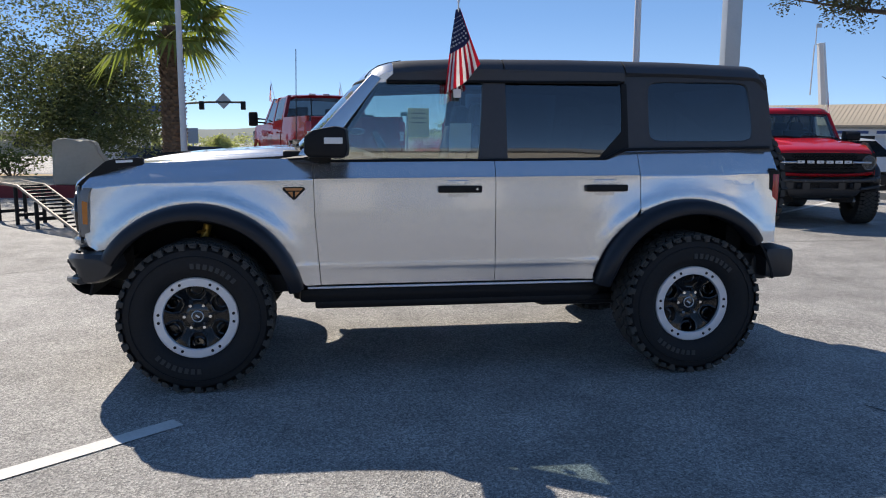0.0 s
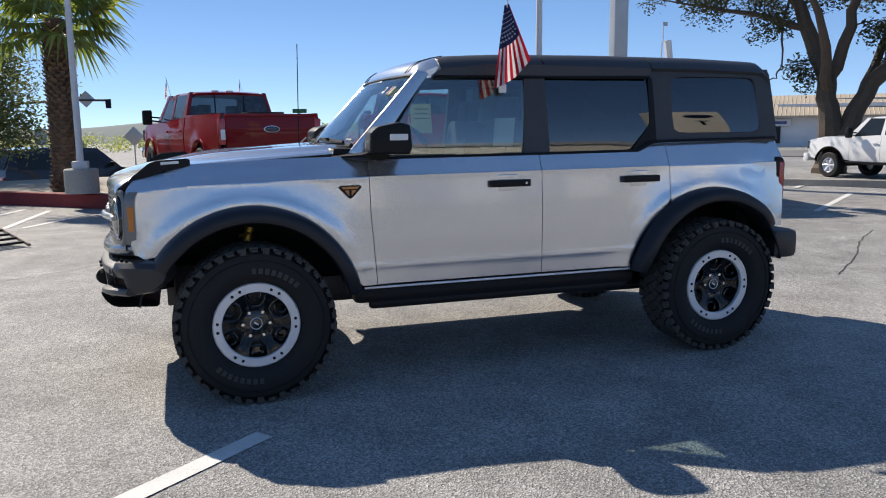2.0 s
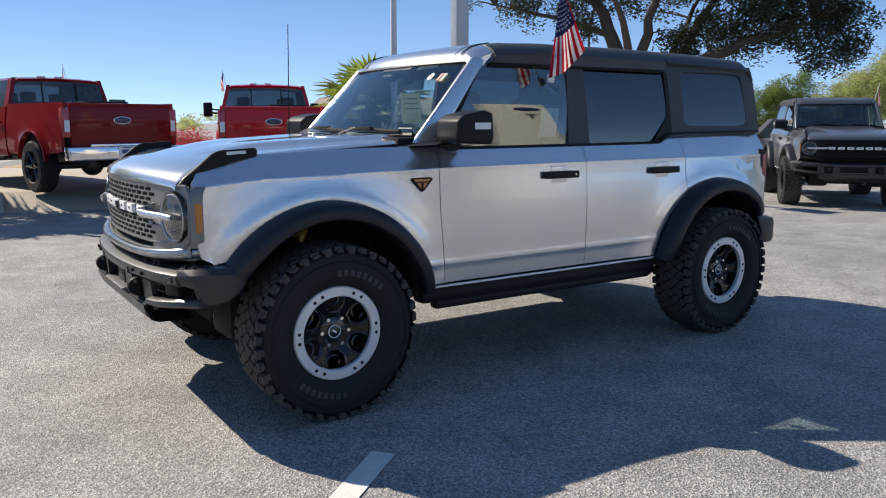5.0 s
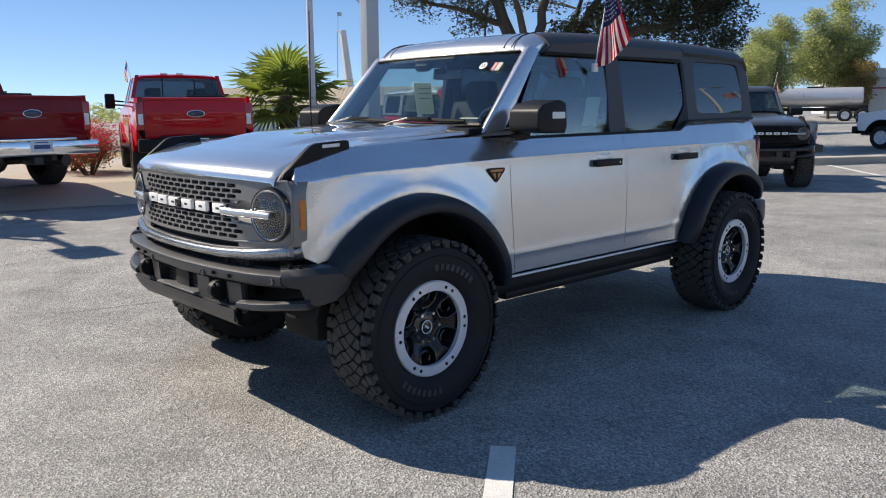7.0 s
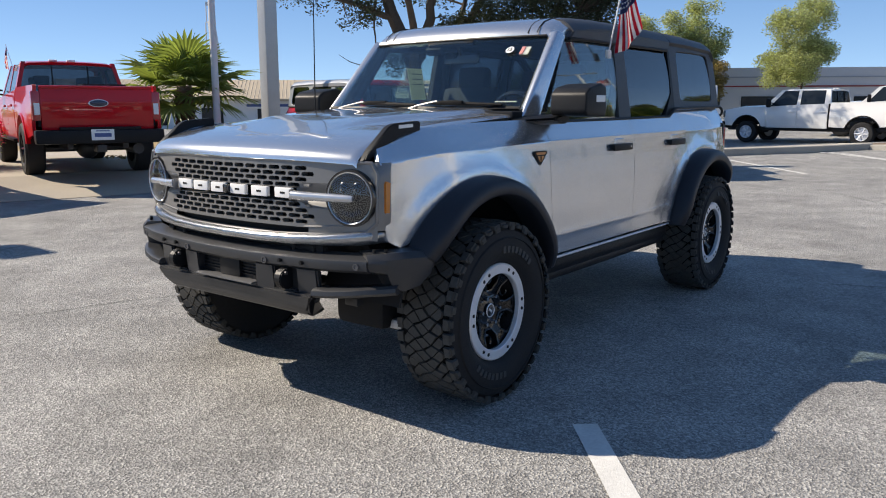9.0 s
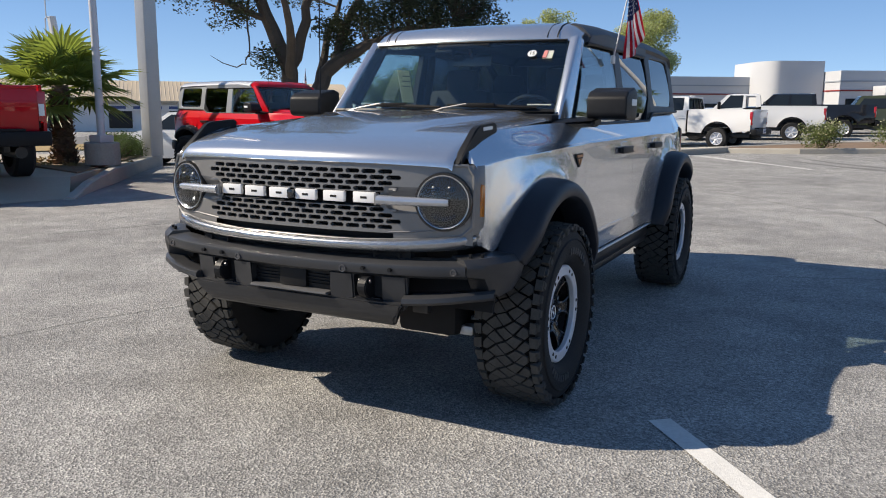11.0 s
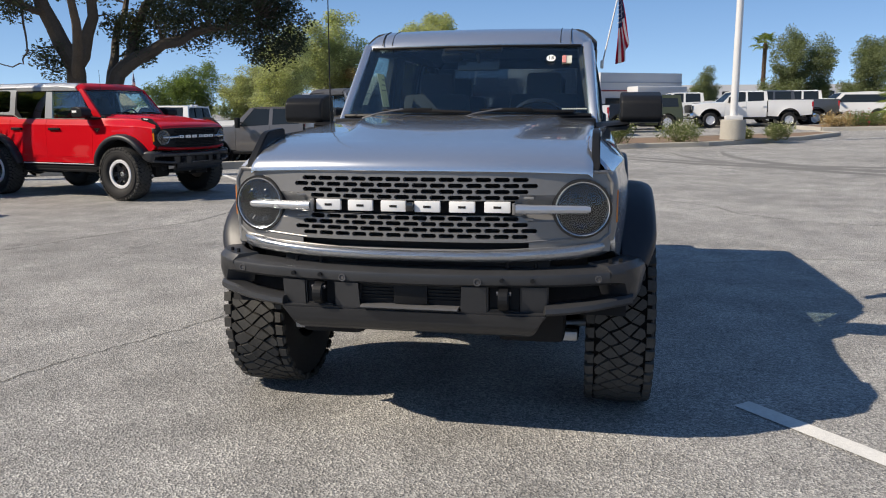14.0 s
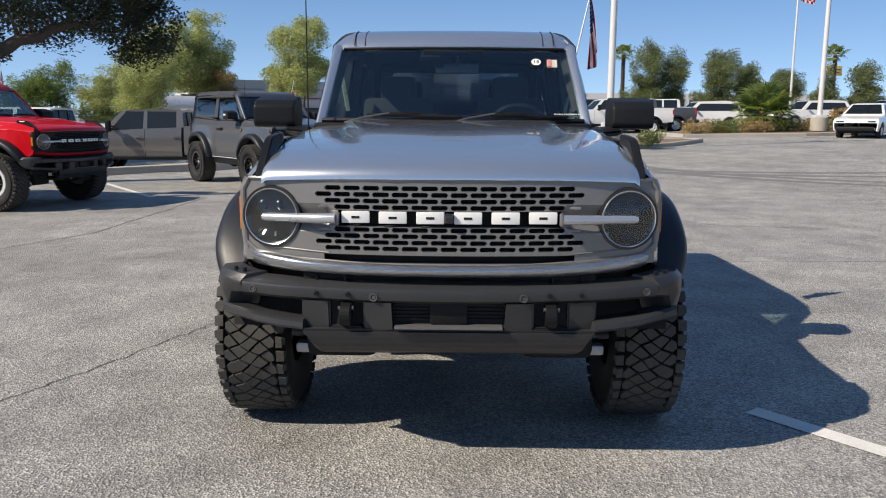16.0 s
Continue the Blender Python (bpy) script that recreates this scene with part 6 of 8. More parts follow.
def limbs(bm, base, height, seed, spread, levels=3, r0=0.25, forks=3, lean=0.5):
    """A tapered trunk that forks into limbs; returns the tips."""
    rng = random.Random(seed)
    tips = []

    def grow(p, d, length, r, level):
        pts, rad = [p], [r]
        for i in range(1, 5):
            d = (d + Vector((rng.uniform(-1, 1), rng.uniform(-1, 1), rng.uniform(-0.3, 0.7))) * 0.16).normalized()
            p = p + d * length / 4
            pts.append(p), rad.append(r * (1 - 0.13 * i))
        tube(bm, pts, rad, 8 if level < 2 else 5)
        if level >= 1:
            tips.append(pts[3])
        if level == levels:
            tips.append(pts[-1])
            return
        a0 = rng.uniform(0, 6.28)
        for k in range(forks):
            a = a0 + 6.28 * k / forks + rng.uniform(-0.4, 0.4)
            e = (d * (1 - lean) + Vector((math.cos(a), math.sin(a), rng.uniform(0.05, 0.5))) * spread).normalized()
            grow(pts[-1 - (k == forks - 1)], e, length * rng.uniform(0.62, 0.85), rad[-1] * 0.78, level + 1)
    grow(Vector(base), Vector((0.05, 0.05, 1)), height, r0, 0)
    return tips


def crown_points(n, centre, rx, rz, seed, hollow=0.35):
    """Clump centres scattered through an uneven ellipsoid."""
    rng = random.Random(seed)
    out = []
    while len(out) < n:
        p = Vector((rng.uniform(-1, 1), rng.uniform(-1, 1), rng.uniform(-1, 1)))
        r = p.length
        lump = 0.82 + 0.22 * math.sin(3.1 * p.x + seed) * math.sin(2.7 * p.y + 2 * seed) + 0.16 * math.sin(4 * p.z + seed)
        if hollow < r < lump:
            out.append(Vector(centre) + Vector((p.x * rx, p.y * rx, p.z * rz)))
    return out


def tree(m, label, leaf, height, seed, spread=0.8, r0=0.16, levels=3, forks=3, count=60, clump=0.7, size=0.2, bark=BARK, group="", flat=0.8, fill=None):
    t = thing("tree", m, label, "tree", group)
    bm = bmesh.new()
    tips = limbs(bm, (0, 0, -0.05), height, seed, spread, levels, r0, forks)
    part("trunk", bm, bark, t)
    if fill:
        for q in fill if isinstance(fill, list) else [fill]:
            tips = tips + crown_points(*q, seed)
    v, f = leaves(tips, clump, count, size, seed + 1, flat)
    grown("crown", v, f, leaf, t, kind="stuff")
    return t


def oak(m):
    """The large evergreen oak: twin leaning stems, long limbs and heavy drooping clumps. Its own x runs along the spread of the crown."""
    t = thing("tree", m, "large dark evergreen oak with twin stems and a spreading crown", "tree")
    rng = random.Random(11)
    limbs_ = [([(0, 0, -0.1), (0, 0, 0.5), (-0.05, 0, 1.2), (-0.15, 0, 2.3), (-0.3, 0.1, 3.4), (-1.1, 0.2, 5.2), (-1.9, 0.2, 6.8), (-2.4, 0.0, 8.4)], [0.62, 0.5, 0.4, 0.34, 0.31, 0.24, 0.16, 0.06]),
              ([(0.1, 0.1, 0.5), (0.35, 0.1, 1.3), (0.75, 0.1, 2.3), (1.35, 0.0, 3.3), (2.6, -0.3, 4.1), (4.2, -0.6, 4.7), (5.9, -0.7, 5.1)], [0.42, 0.36, 0.3, 0.27, 0.2, 0.14, 0.05]),
              ([(-0.25, 0.1, 3.2), (0.2, 0.0, 4.4), (0.6, -0.2, 6.0), (0.9, -0.3, 8.0)], [0.22, 0.2, 0.15, 0.05]),
              ([(1.3, 0.0, 3.2), (1.9, 0.5, 4.8), (2.8, 0.8, 6.4), (3.6, 0.9, 8.0)], [0.2, 0.17, 0.12, 0.04]),
              ([(-1.0, 0.2, 5.0), (-2.4, 0.0, 5.5), (-3.8, -0.2, 5.8), (-5.4, -0.2, 6.2)], [0.14, 0.1, 0.07, 0.03]),
              ([(-0.2, 0.0, 2.8), (-0.2, -1.2, 4.2), (-0.5, -2.4, 5.6), (-0.8, -3.2, 7.0)], [0.2, 0.16, 0.1, 0.04]),
              ([(0.8, 0.1, 2.5), (1.2, 1.4, 4.2), (1.8, 2.6, 5.8), (2.2, 3.2, 7.0)], [0.18, 0.14, 0.1, 0.04]),
              ([(-1.6, 0.0, 6.0), (-1.75, -0.2, 4.9), (-1.7, -0.2, 4.0), (-1.85, -0.2, 3.3), (-2.4, -0.3, 3.25), (-3.1, -0.3, 3.6)], [0.05, 0.04, 0.03, 0.026, 0.02, 0.008])]
    bm = bmesh.new()
    joints = []
    for pts, rad in limbs_:
        pts = [Vector(p) for p in pts]
        fine, rr = [], []
        for i in range(len(pts) - 1):
            for q in range(3):
                w = q / 3
                fine.append(pts[i].lerp(pts[i + 1], w) + Vector((rng.gauss(0, 1), rng.gauss(0, 1), rng.gauss(0, 1))) * 0.05 * (q > 0))
                rr.append(rad[i] + (rad[i + 1] - rad[i]) * w)
        fine.append(pts[-1]), rr.append(rad[-1])
        tube(bm, fine, rr, 9)
        joints += [p for p in fine if p.z > 3.3]
    cs = []
    for q in ((36, (-2.6, 0.0, 6.0), 2.0, 1.3), (30, (-5.0, 0.0, 6.7), 2.2, 1.0), (230, (0.9, 0.0, 8.3), 5.0, 2.6), (190, (4.2, -0.3, 6.1), 2.9, 2.1), (90, (6.6, -0.5, 5.2), 1.9, 1.7), (26, (1.7, 0.3, 4.3), 1.0, 0.8), (7, (-1.0, 0.0, 3.4), 0.5, 0.5)):
        cs += crown_points(*q, 11, hollow=0.1)
    for c in cs[::2]:
        j = min(joints, key=lambda p: (p - c).length)
        mid = j.lerp(c, 0.55) + Vector((rng.gauss(0, 0.15), rng.gauss(0, 0.15), 0.15))
        tube(bm, [j, mid, c], [0.035, 0.022, 0.008], 4)
    part("trunk", bm, BARK, t)
    v, f = leaves(cs, 0.58, 95, 0.15, 12, 0.75)
    grown("crown", v, f, OAKLEAF, t, kind="stuff")
    return t


def fan_palm(m, label, trunk_h, r, n, blade, seed, droop=0.5, skirt=False):
    t = thing("palm_tree", m, label, "palm tree")
    rng = random.Random(seed)
    v, f = [], []
    rows = int(trunk_h / 0.075)
    for i in range(rows):
        z = i * 0.075
        rr = r * (1.25 - 0.25 * min(1, z / 0.5)) * (1 + 0.04 * math.sin(i))
        for k in range(11):
            a = 2 * math.pi * (k + 0.5 * (i % 2)) / 11 + rng.uniform(-0.1, 0.1)
            o = Vector((math.cos(a), math.sin(a), 0))
            s = Vector((-math.sin(a), math.cos(a), 0))
            p = o * rr + Vector((0, 0, z))
            q = len(v)
            w = rr * 0.36
            v.extend([p - s * w - o * 0.03, p + s * w - o * 0.03, p + s * w * 0.5 + o * r * 0.28 + Vector((0, 0, 0.1)), p - s * w * 0.5 + o * r * 0.28 + Vector((0, 0, 0.1)), p + Vector((0, 0, 0.15)) - o * 0.05])
            f.extend([(q, q + 1, q + 2, q + 3), (q + 3, q + 2, q + 4)])
    bm = bmesh.new()
    tube(bm, [(0, 0, -0.05), (0, 0, trunk_h * 0.5), (0.02, 0, trunk_h + 0.1)], [r * 1.15, r * 0.97, r * 0.8], 14)
    tk = part("trunk", bm, PALMBARK, t)
    grown("rough_bark", v, f, PALMBARK, tk, kind="stuff")
    for i in range(n):
        a = i * 2.4 + rng.uniform(-0.2, 0.2)
        e = 1.25 - 1.75 * (i / n) ** 0.9 - (0.35 if skirt and i > n * 0.8 else 0)
        d = Vector((math.cos(a) * math.cos(e), math.sin(a) * math.cos(e), math.sin(e)))
        L = blade * rng.uniform(0.75, 1.05)
        start = Vector((0, 0, trunk_h + 0.15 - 0.1 * i / n))
        hub = start + d * L * 0.75 + Vector((0, 0, -0.1 * L))
        v, f = [], []
        sd = d.cross(Vector((0, 0, 1))).normalized()
        up = sd.cross(d).normalized()
        for w in (-1, 1):
            q = len(v)
            v.extend([start + sd * 0.02 * w, start - up * 0.02, hub - up * 0.008, hub + sd * 0.01 * w])
            f.append((q, q + 1, q + 2, q + 3))
        nb = 24
        for k in range(nb):
            b = (k / (nb - 1) - 0.5) * 3.9
            u = (d * math.cos(b) + sd * math.sin(b)).normalized()
            u2 = (u + up * 0.12 * math.cos(b)).normalized()
            l2 = L * (0.75 + 0.25 * math.cos(b)) * rng.uniform(0.88, 1.08)
            s2 = u2.cross(up).normalized()
            p1, p2 = hub + u2 * l2 * 0.55, hub + u2 * l2 + Vector((0, 0, -droop * l2 * rng.uniform(0.25, 0.6)))
            q = len(v)
            w = L * 0.045
            v.extend([hub, p1 - s2 * w + up * w * 0.4, p1 + up * w * -0.2, p1 + s2 * w + up * w * 0.4, p2])
            f.extend([(q, q + 1, q + 2), (q, q + 2, q + 3), (q + 1, q + 4, q + 2), (q + 2, q + 4, q + 3)])
        grown("frond", v, f, PALMLEAF, t)
    return t


def bush(m, label, leaf, rx, ry, h, seed, count=500, size=0.09, bloom=None, nb=40, name="shrub", group=""):
    t = thing(name, m, label, "shrub", group)
    rng = random.Random(seed)
    cs = [(rng.uniform(-rx, rx) * 0.75, rng.uniform(-ry, ry) * 0.75, h * rng.uniform(0.25, 0.75)) for _ in range(14)]
    v, f = leaves(cs, min(rx, ry) * 0.5 + 0.08, count // 14, size, seed, 0.8)
    v = [(p[0], p[1], max(0.0, p[2])) for p in v]
    grown("foliage", v, f, leaf, t, kind="stuff")
    bm = bmesh.new()
    for c in cs[:7]:
        tube(bm, [(c[0] * 0.2, c[1] * 0.2, -0.02), (c[0] * 0.7, c[1] * 0.7, c[2] * 0.6), c], [0.02, 0.014, 0.006], 5)
    part("stems", bm, BARK, t, kind="stuff")
    if bloom:
        v, f = leaves([(x, y, z + 0.1 * h) for x, y, z in cs], min(rx, ry) * 0.52 + 0.1, max(1, nb // 14), size * 0.9, seed + 5, 0.8)
        v = [(p[0], p[1], max(0.02, p[2])) for p in v]
        grown("blossom", v, f, bloom, t, kind="stuff")
    return t

# ---- ground, kerbs and markings ----
bm = bmesh.new()
gx = [-700, -400, -200, -100, -60, -40] + list(range(-24, 84, 2)) + [90, 100, 120, 160, 250, 400, 700]
gy = [-700, -400, -200, -120, -80] + list(range(-60, 62, 2)) + [70, 100, 160, 250, 400, 700]
rows = [[bm.verts.new((x, y, lot(x, y))) for y in gy] for x in gx]
for a, c in zip(rows, rows[1:]):
    for i in range(len(gy) - 1):
        bm.faces.new((a[i], c[i], c[i + 1], a[i + 1]))
part("ground", bm, ASPHALT, None, "sunlit grey asphalt of a large car park", 60, category="ground", kind="structure")


def drape(bm):
    for vv in bm.verts:
        vv.co.z += lot(vv.co.x, vv.co.y)


def ribbon(name, pts, w, mat, label, z=0.005, **tags):
    """A flat painted or worn strip along a polyline."""
    v, f = [], []
    if len(pts) == 2:
        pts = [Vector(pts[0]).lerp(Vector(pts[1]), q / 10) for q in range(11)]
    if w == 9 or w == 5:
        pts = [Vector(a).lerp(Vector(b), q / 30) for a, b in zip(pts, pts[1:]) for q in range(30)] + [Vector(pts[-1])]
    for i, p in enumerate(pts):
        a, b = Vector(pts[max(0, i - 1)]), Vector(pts[min(len(pts) - 1, i + 1)])
        d = (b - a).normalized()
        n = Vector((-d.y, d.x)) * (w if not isinstance(w, (list, tuple)) else w[i]) / 2
        v.extend([(p[0] + n.x, p[1] + n.y, z), (p[0] - n.x, p[1] - n.y, z)])
    v = [(x, y, zz + lot(x, y)) for x, y, zz in v]
    for i in range(len(pts) - 1):
        f.append((2 * i, 2 * i + 1, 2 * i + 3, 2 * i + 2))
    return grown(name, v, f, mat, None, label, kind="structure", **tags)


def wander(pts, seed, amp=0.012, n=9):
    rng = random.Random(seed)
    out = []
    for a, b in zip(pts, pts[1:]):
        for k in range(n):
            t = k / n
            out.append((a[0] + (b[0] - a[0]) * t + rng.gauss(0, amp), a[1] + (b[1] - a[1]) * t + rng.gauss(0, amp)))
    return out + [pts[-1]]


for k, (a, b, w) in enumerate([((-0.02, -1.43), (-3.6, -4.54), 0.11), ((21.3, 2.4), (16.7, -1.1), 0.11), ((18.2, 4.7), (14.0, 1.2), 0.11), ((22.5, 3.6), (18.6, 0.5), 0.11), ((12.7, 7.9), (9.5, 5.4), 0.11),
                               ((11.1, 10.1), (7.4, 6.85), 0.11), ((-3.75, 9.6), (-3.4, 11.1), 0.1), ((-3.1, 8.0), (-2.9, 10.7), 0.1), ((-2.85, 7.95), (-2.3, 9.2), 0.1), ((16.0, 12.5), (12.6, 9.4), 0.11)]):
    ribbon("parking_line", [a, b], w, LINE, "worn white parking line on asphalt", category="road marking", group="parking lines")
for k, (pts, w) in enumerate([([(-0.7, 2.33), (-0.1, 2.2), (0.4, 1.98), (1.1, 1.74), (1.5, 1.6), (2.6, 1.3)], 0.008), ([(-4.5, 1.6), (-1.7, 3.7), (-1.2, 4.2), (-0.8, 4.55), (0.6, 5.2)], 0.008),
                              ([(10.5, -0.2), (9.2, -1.25), (8.2, -2.3), (7.4, -2.5), (6.6, -3.3), (6.4, -4.6)], 0.016), ([(8.4, 3.2), (7.5, 2.5), (6.5, 1.57), (5.6, 0.86)], 0.012),
                              ([(-2.4, -0.7), (-1.6, -1.3), (-1.5, -1.9)], 0.008), ([(3.6, -1.6), (4.0, -2.6), (4.1, -4.2)], 0.01), ([(16, -3), (12.5, -5), (9.0, -9)], 0.02), ([(2.0, 5.6), (5.4, 4.4), (9.6, 4.5)], 0.014)]):
    ribbon("crack", wander(pts, 40 + k), w, CRACK, "dark crack in the asphalt", 0.004, category="crack", group="cracks")
for k, (c, r, a0, a1) in enumerate([((22, -14), 11.5, 95, 165), ((20, -12), 8.0, 80, 170), ((24, -9), 9.0, 110, 200), ((25, -10), 11.0, 115, 190)]):
    ribbon("tyre_mark", [(c[0] + r * math.cos(radians(a)), c[1] + r * math.sin(radians(a))) for a in span(a0, a1, 30)], [0.02 + 0.42 * math.sin(math.pi * q / 30) for q in range(31)], STAIN, "faint curved tyre mark on asphalt", 0.003 + 0.0004 * k, category="tyre mark", group="tyre marks")

# raised display pad with its sloped apron and kerbs
PAD = 0.25


def flat_slab(name, poly, top, mat, label, category, bottom=0.0):
    bm = bmesh.new()
    prism(bm, poly, "z", bottom - 0.1, top)
    drape(bm)
    return part(name, bm, mat, None, label, 0, category=category, kind="structure")


PADTOP = M("pad_concrete", (0.4, 0.35, 0.28), 0.85, 0, 0.16, 0.8, 40, 0.25, 120)
flat_slab("pad", [(-14, 13.2), (-3.9, 12.45), (-2.2, 11.05), (-0.8, 10.7), (4.1, 10.3), (5.05, 9.3), (10.4, 13.4), (11.0, 14.0), (11.2, 24), (-0.5, 24), (-0.5, 17.5), (-3.5, 17.4), (-4.6, 16.4), (-14, 16.6)], PAD, PADTOP, "raised pale concrete display pad", "pavement")
bm = bmesh.new()
vs = [bm.verts.new(c) for c in ((-0.8, 9.65, 0.006), (1.2, 9.25, 0.006), (4.35, 8.4, 0.006), (5.05, 9.3, PAD), (4.1, 10.3, PAD + 0.002), (1.2, 10.55, PAD + 0.002), (-0.8, 10.7, PAD + 0.002))]
bm.faces.new((vs[0], vs[1], vs[5], vs[6])), bm.faces.new((vs[1], vs[2], vs[4], vs[5])), bm.faces.new((vs[2], vs[3], vs[4]))
part("apron", bm, PADTOP, None, "sloping concrete apron up to the pad", 0, category="pavement", kind="structure")


def kerb(pts, mat, label, h=0.27, w=0.16, z0=-0.02):
    bm = bmesh.new()
    rows = []
    for i, p in enumerate(pts):
        a, b = Vector(pts[max(0, i - 1)][:2]), Vector(pts[min(len(pts) - 1, i + 1)][:2])
        d = (b - a).normalized()
        n = Vector((-d.y, d.x)) * w / 2
        hh = p[2] if len(p) > 2 else h
        rows.append([bm.verts.new(c) for c in ((p[0] + n.x, p[1] + n.y, z0), (p[0] + n.x, p[1] + n.y, hh - 0.02), (p[0] + n.x * 0.7, p[1] + n.y * 0.7, hh), (p[0] - n.x * 0.7, p[1] - n.y * 0.7, hh), (p[0] - n.x, p[1] - n.y, hh - 0.02), (p[0] - n.x, p[1] - n.y, z0))])
    for a, b in zip(rows, rows[1:]):
        for i in range(5):
            bm.faces.new((a[i], a[i + 1], b[i + 1], b[i]))
    bm.faces.new(rows[0]), bm.faces.new(rows[-1][::-1])
    drape(bm)
    return part("kerb", bm, mat, None, label, 0, category="kerb", kind="structure")


kerb([(-14, 13.1), (-3.9, 12.35), (-2.2, 10.95), (-1.2, 10.05)], KERBRED, "kerb painted dull red")
kerb([(-1.2, 10.05), (-0.8, 9.7), (-0.75, 10.7)], CONCRETE, "bare concrete kerb end")
kerb([(4.3, 8.35, 0.03), (5.2, 9.1, 0.17), (6.5, 10.1, 0.27), (10.3, 13.2), (10.9, 13.7), (11.25, 15), (11.4, 24)], CONCRETE, "grey concrete kerb that dips to the apron")
flat_slab("planting_bed", [(5.6, 9.85), (10.1, 13.4), (10.9, 14.3), (11.0, 18), (7.4, 18), (6.4, 12.5)], PAD + 0.02, MULCH, "brown mulch bed under palm and shrubs", "planting bed", PAD - 0.1)

# islands further off
ISLE = [(27.8, 2.4), (28.8, 2.9), (33, -2.0), (37.2, -11.5), (36.2, -12.2), (32.5, -9.8), (28.6, -5.3), (27.2, -1.0)]
ISLE = [(x * 0.82 + 0.4, y * 0.82 + 0.4) for x, y in ISLE]
flat_slab("island", ISLE, 0.13, MULCH, "mulched parking island with flowering shrubs", "island")
kerb(ISLE + ISLE[:1], CONCRETE, "pale concrete island kerb", 0.16, 0.18)
STRIPTOP = M("sunlit_strip_concrete", (0.5, 0.45, 0.375), 0.85, 0, 0.14, 0.8, 40, 0.25, 120)
ISLE2 = [(13.4, 13.2), (15.6, 9.3), (17.0, 7.0), (18.4, 4.95), (21.6, 2.7), (23.1, 1.75), (23.6, 2.7), (22.4, 3.7), (19.5, 5.9), (18.3, 7.7), (16.9, 10.0), (14.8, 13.7)]
flat_slab("island", ISLE2, 0.17, STRIPTOP, "pale concrete strip between parking rows", "island")
kerb(ISLE2 + ISLE2[:1], CONCRETE, "pale concrete kerb of the strip", 0.19, 0.2)
ISLE3 = [(35.0, -10.2), (37.5, -9.6), (44, -16), (43, -20.5), (37, -20.5), (35.2, -16)]
flat_slab("island", ISLE3, 0.14, MULCH, "planted island with grasses and shrubs", "island")
kerb(ISLE3 + ISLE3[:1], CONCRETE, "pale concrete kerb of the planted island", 0.17, 0.18)
ribbon("road", [(-60, 52), (-5, 40), (30, 33), (60, 25)], 9, M("street", (0.16, 0.155, 0.15), 0.85, 0, 0.12, 0.3, 40, 0.2, 90), "grey street beyond the lot", 0.03, category="road")
ribbon("verge", [(-60, 45), (-5, 33), (22, 27)], 5, DRYGRASS, "strip of dry yellow grass along the street", 0.045, category="verge")

# ---- vehicles ----
hero = suv("off_road_suv", pose(-0.02, 0.009, 0, 0, 0, 1.18), "silver off-road SUV with dark roof and black flares on asphalt", SILVER, ROOF, wb=2.975)
red = suv("off_road_suv", pose(8.25, 6.6, 0, 0, 0, 78), "bright red off-road SUV with silver-grey roof, parked", BRIGHTRED, SILVERROOF, hero=False, pillar_paint=BRIGHTRED)
grey = suv("off_road_suv", pose(11.7, 3.45, 0, 0, 0, 42), "dark grey two-door off-road SUV parked at an angle", DARKGREYPAINT, ROOF, wb=2.55, hero=False, ring=GLOSSBLACK)
small_flag(pose(1.47, -0.76, 1.68))
small_flag(pose(8.25, 6.6, 0, 0, 0, 78) @ pose(1.3, -0.72, 1.72), 0.42)
small_flag(pose(11.7, 3.45, 0, 0, 0, 42) @ pose(1.3, -0.72, 1.72), 0.42)

DEEP = pose(-0.33, 14.5, PAD, 0, 0, -74.9)
pickup(DEEP, "deep red lifted pickup with chrome rear bumper on the pad", DEEPRED, 0.03, 0.43, CHROME, badge=True)
BRIGHT = pose(5.14, 14.28, PAD - 0.02, 0, 0, -107.4)
pickup(BRIGHT, "bright red lifted pickup with black rear bumper on the pad", BRIGHTRED, 0.03, 0.44, BLACK, badge=True)
for m, x, s in ((DEEP, 1.3, -1), (DEEP, 1.3, 1), (BRIGHT, 1.4, -1)):
    small_flag(m @ pose(x, s * 0.8, 1.85), 0.45)
pickup(pose(19.9, 11.5, -0.08, 0, 0, -84), "grey crew-cab pickup parked behind the strip", MIDGREYPAINT, 0.0, 0.4, BLACK)
pickup(pose(20.15, 15.5, 0, 0, 0, -86), "white crew-cab pickup parked under the oak", WHITEPAINT, 0.0, 0.4, WHITE)
ROWG = "row of parked cars"
pickup(pose(28.2, 6.5, 0, 0, 0, -99), "white crew-cab pickup with black sills in the row", WHITEPAINT, 0.0, 0.39, BLACK, ROWG)
pickup(pose(31.9, 4.3, 0, 0, 0, -84), "white work pickup with black rear bumper", WHITEPAINT, 0.0, 0.39, BLACK, ROWG, crew=False)
pickup(pose(35.5, 2.9, 0, 0, 0, -82), "black pickup with red tail lamps", BLACKPAINT, 0.0, 0.39, BLACK, ROWG)
plain_car("boxy_car", pose(39.1, 0.0, 0, 0, 0, -82), "olive green boxy off-roader parked in the row", OLIVEPAINT, group=ROWG, **BOXY)
pickup(pose(44.2, -2.9, 0, 0, 0, -82), "white crew-cab pickup beside the olive car", WHITEPAINT, 0.0, 0.4, BLACK, ROWG)
pickup(pose(41.3, -5.8, 0, 0, 0, -82), "white pickup with chrome bumpers in the far row", WHITEPAINT, 0.0, 0.39, CHROME, ROWG)
pickup(pose(43.6, -7.6, 0, 0, 0, -86), "dark grey pickup at the end of the row", DARKGREYPAINT, 0.0, 0.4, BLACK, ROWG)
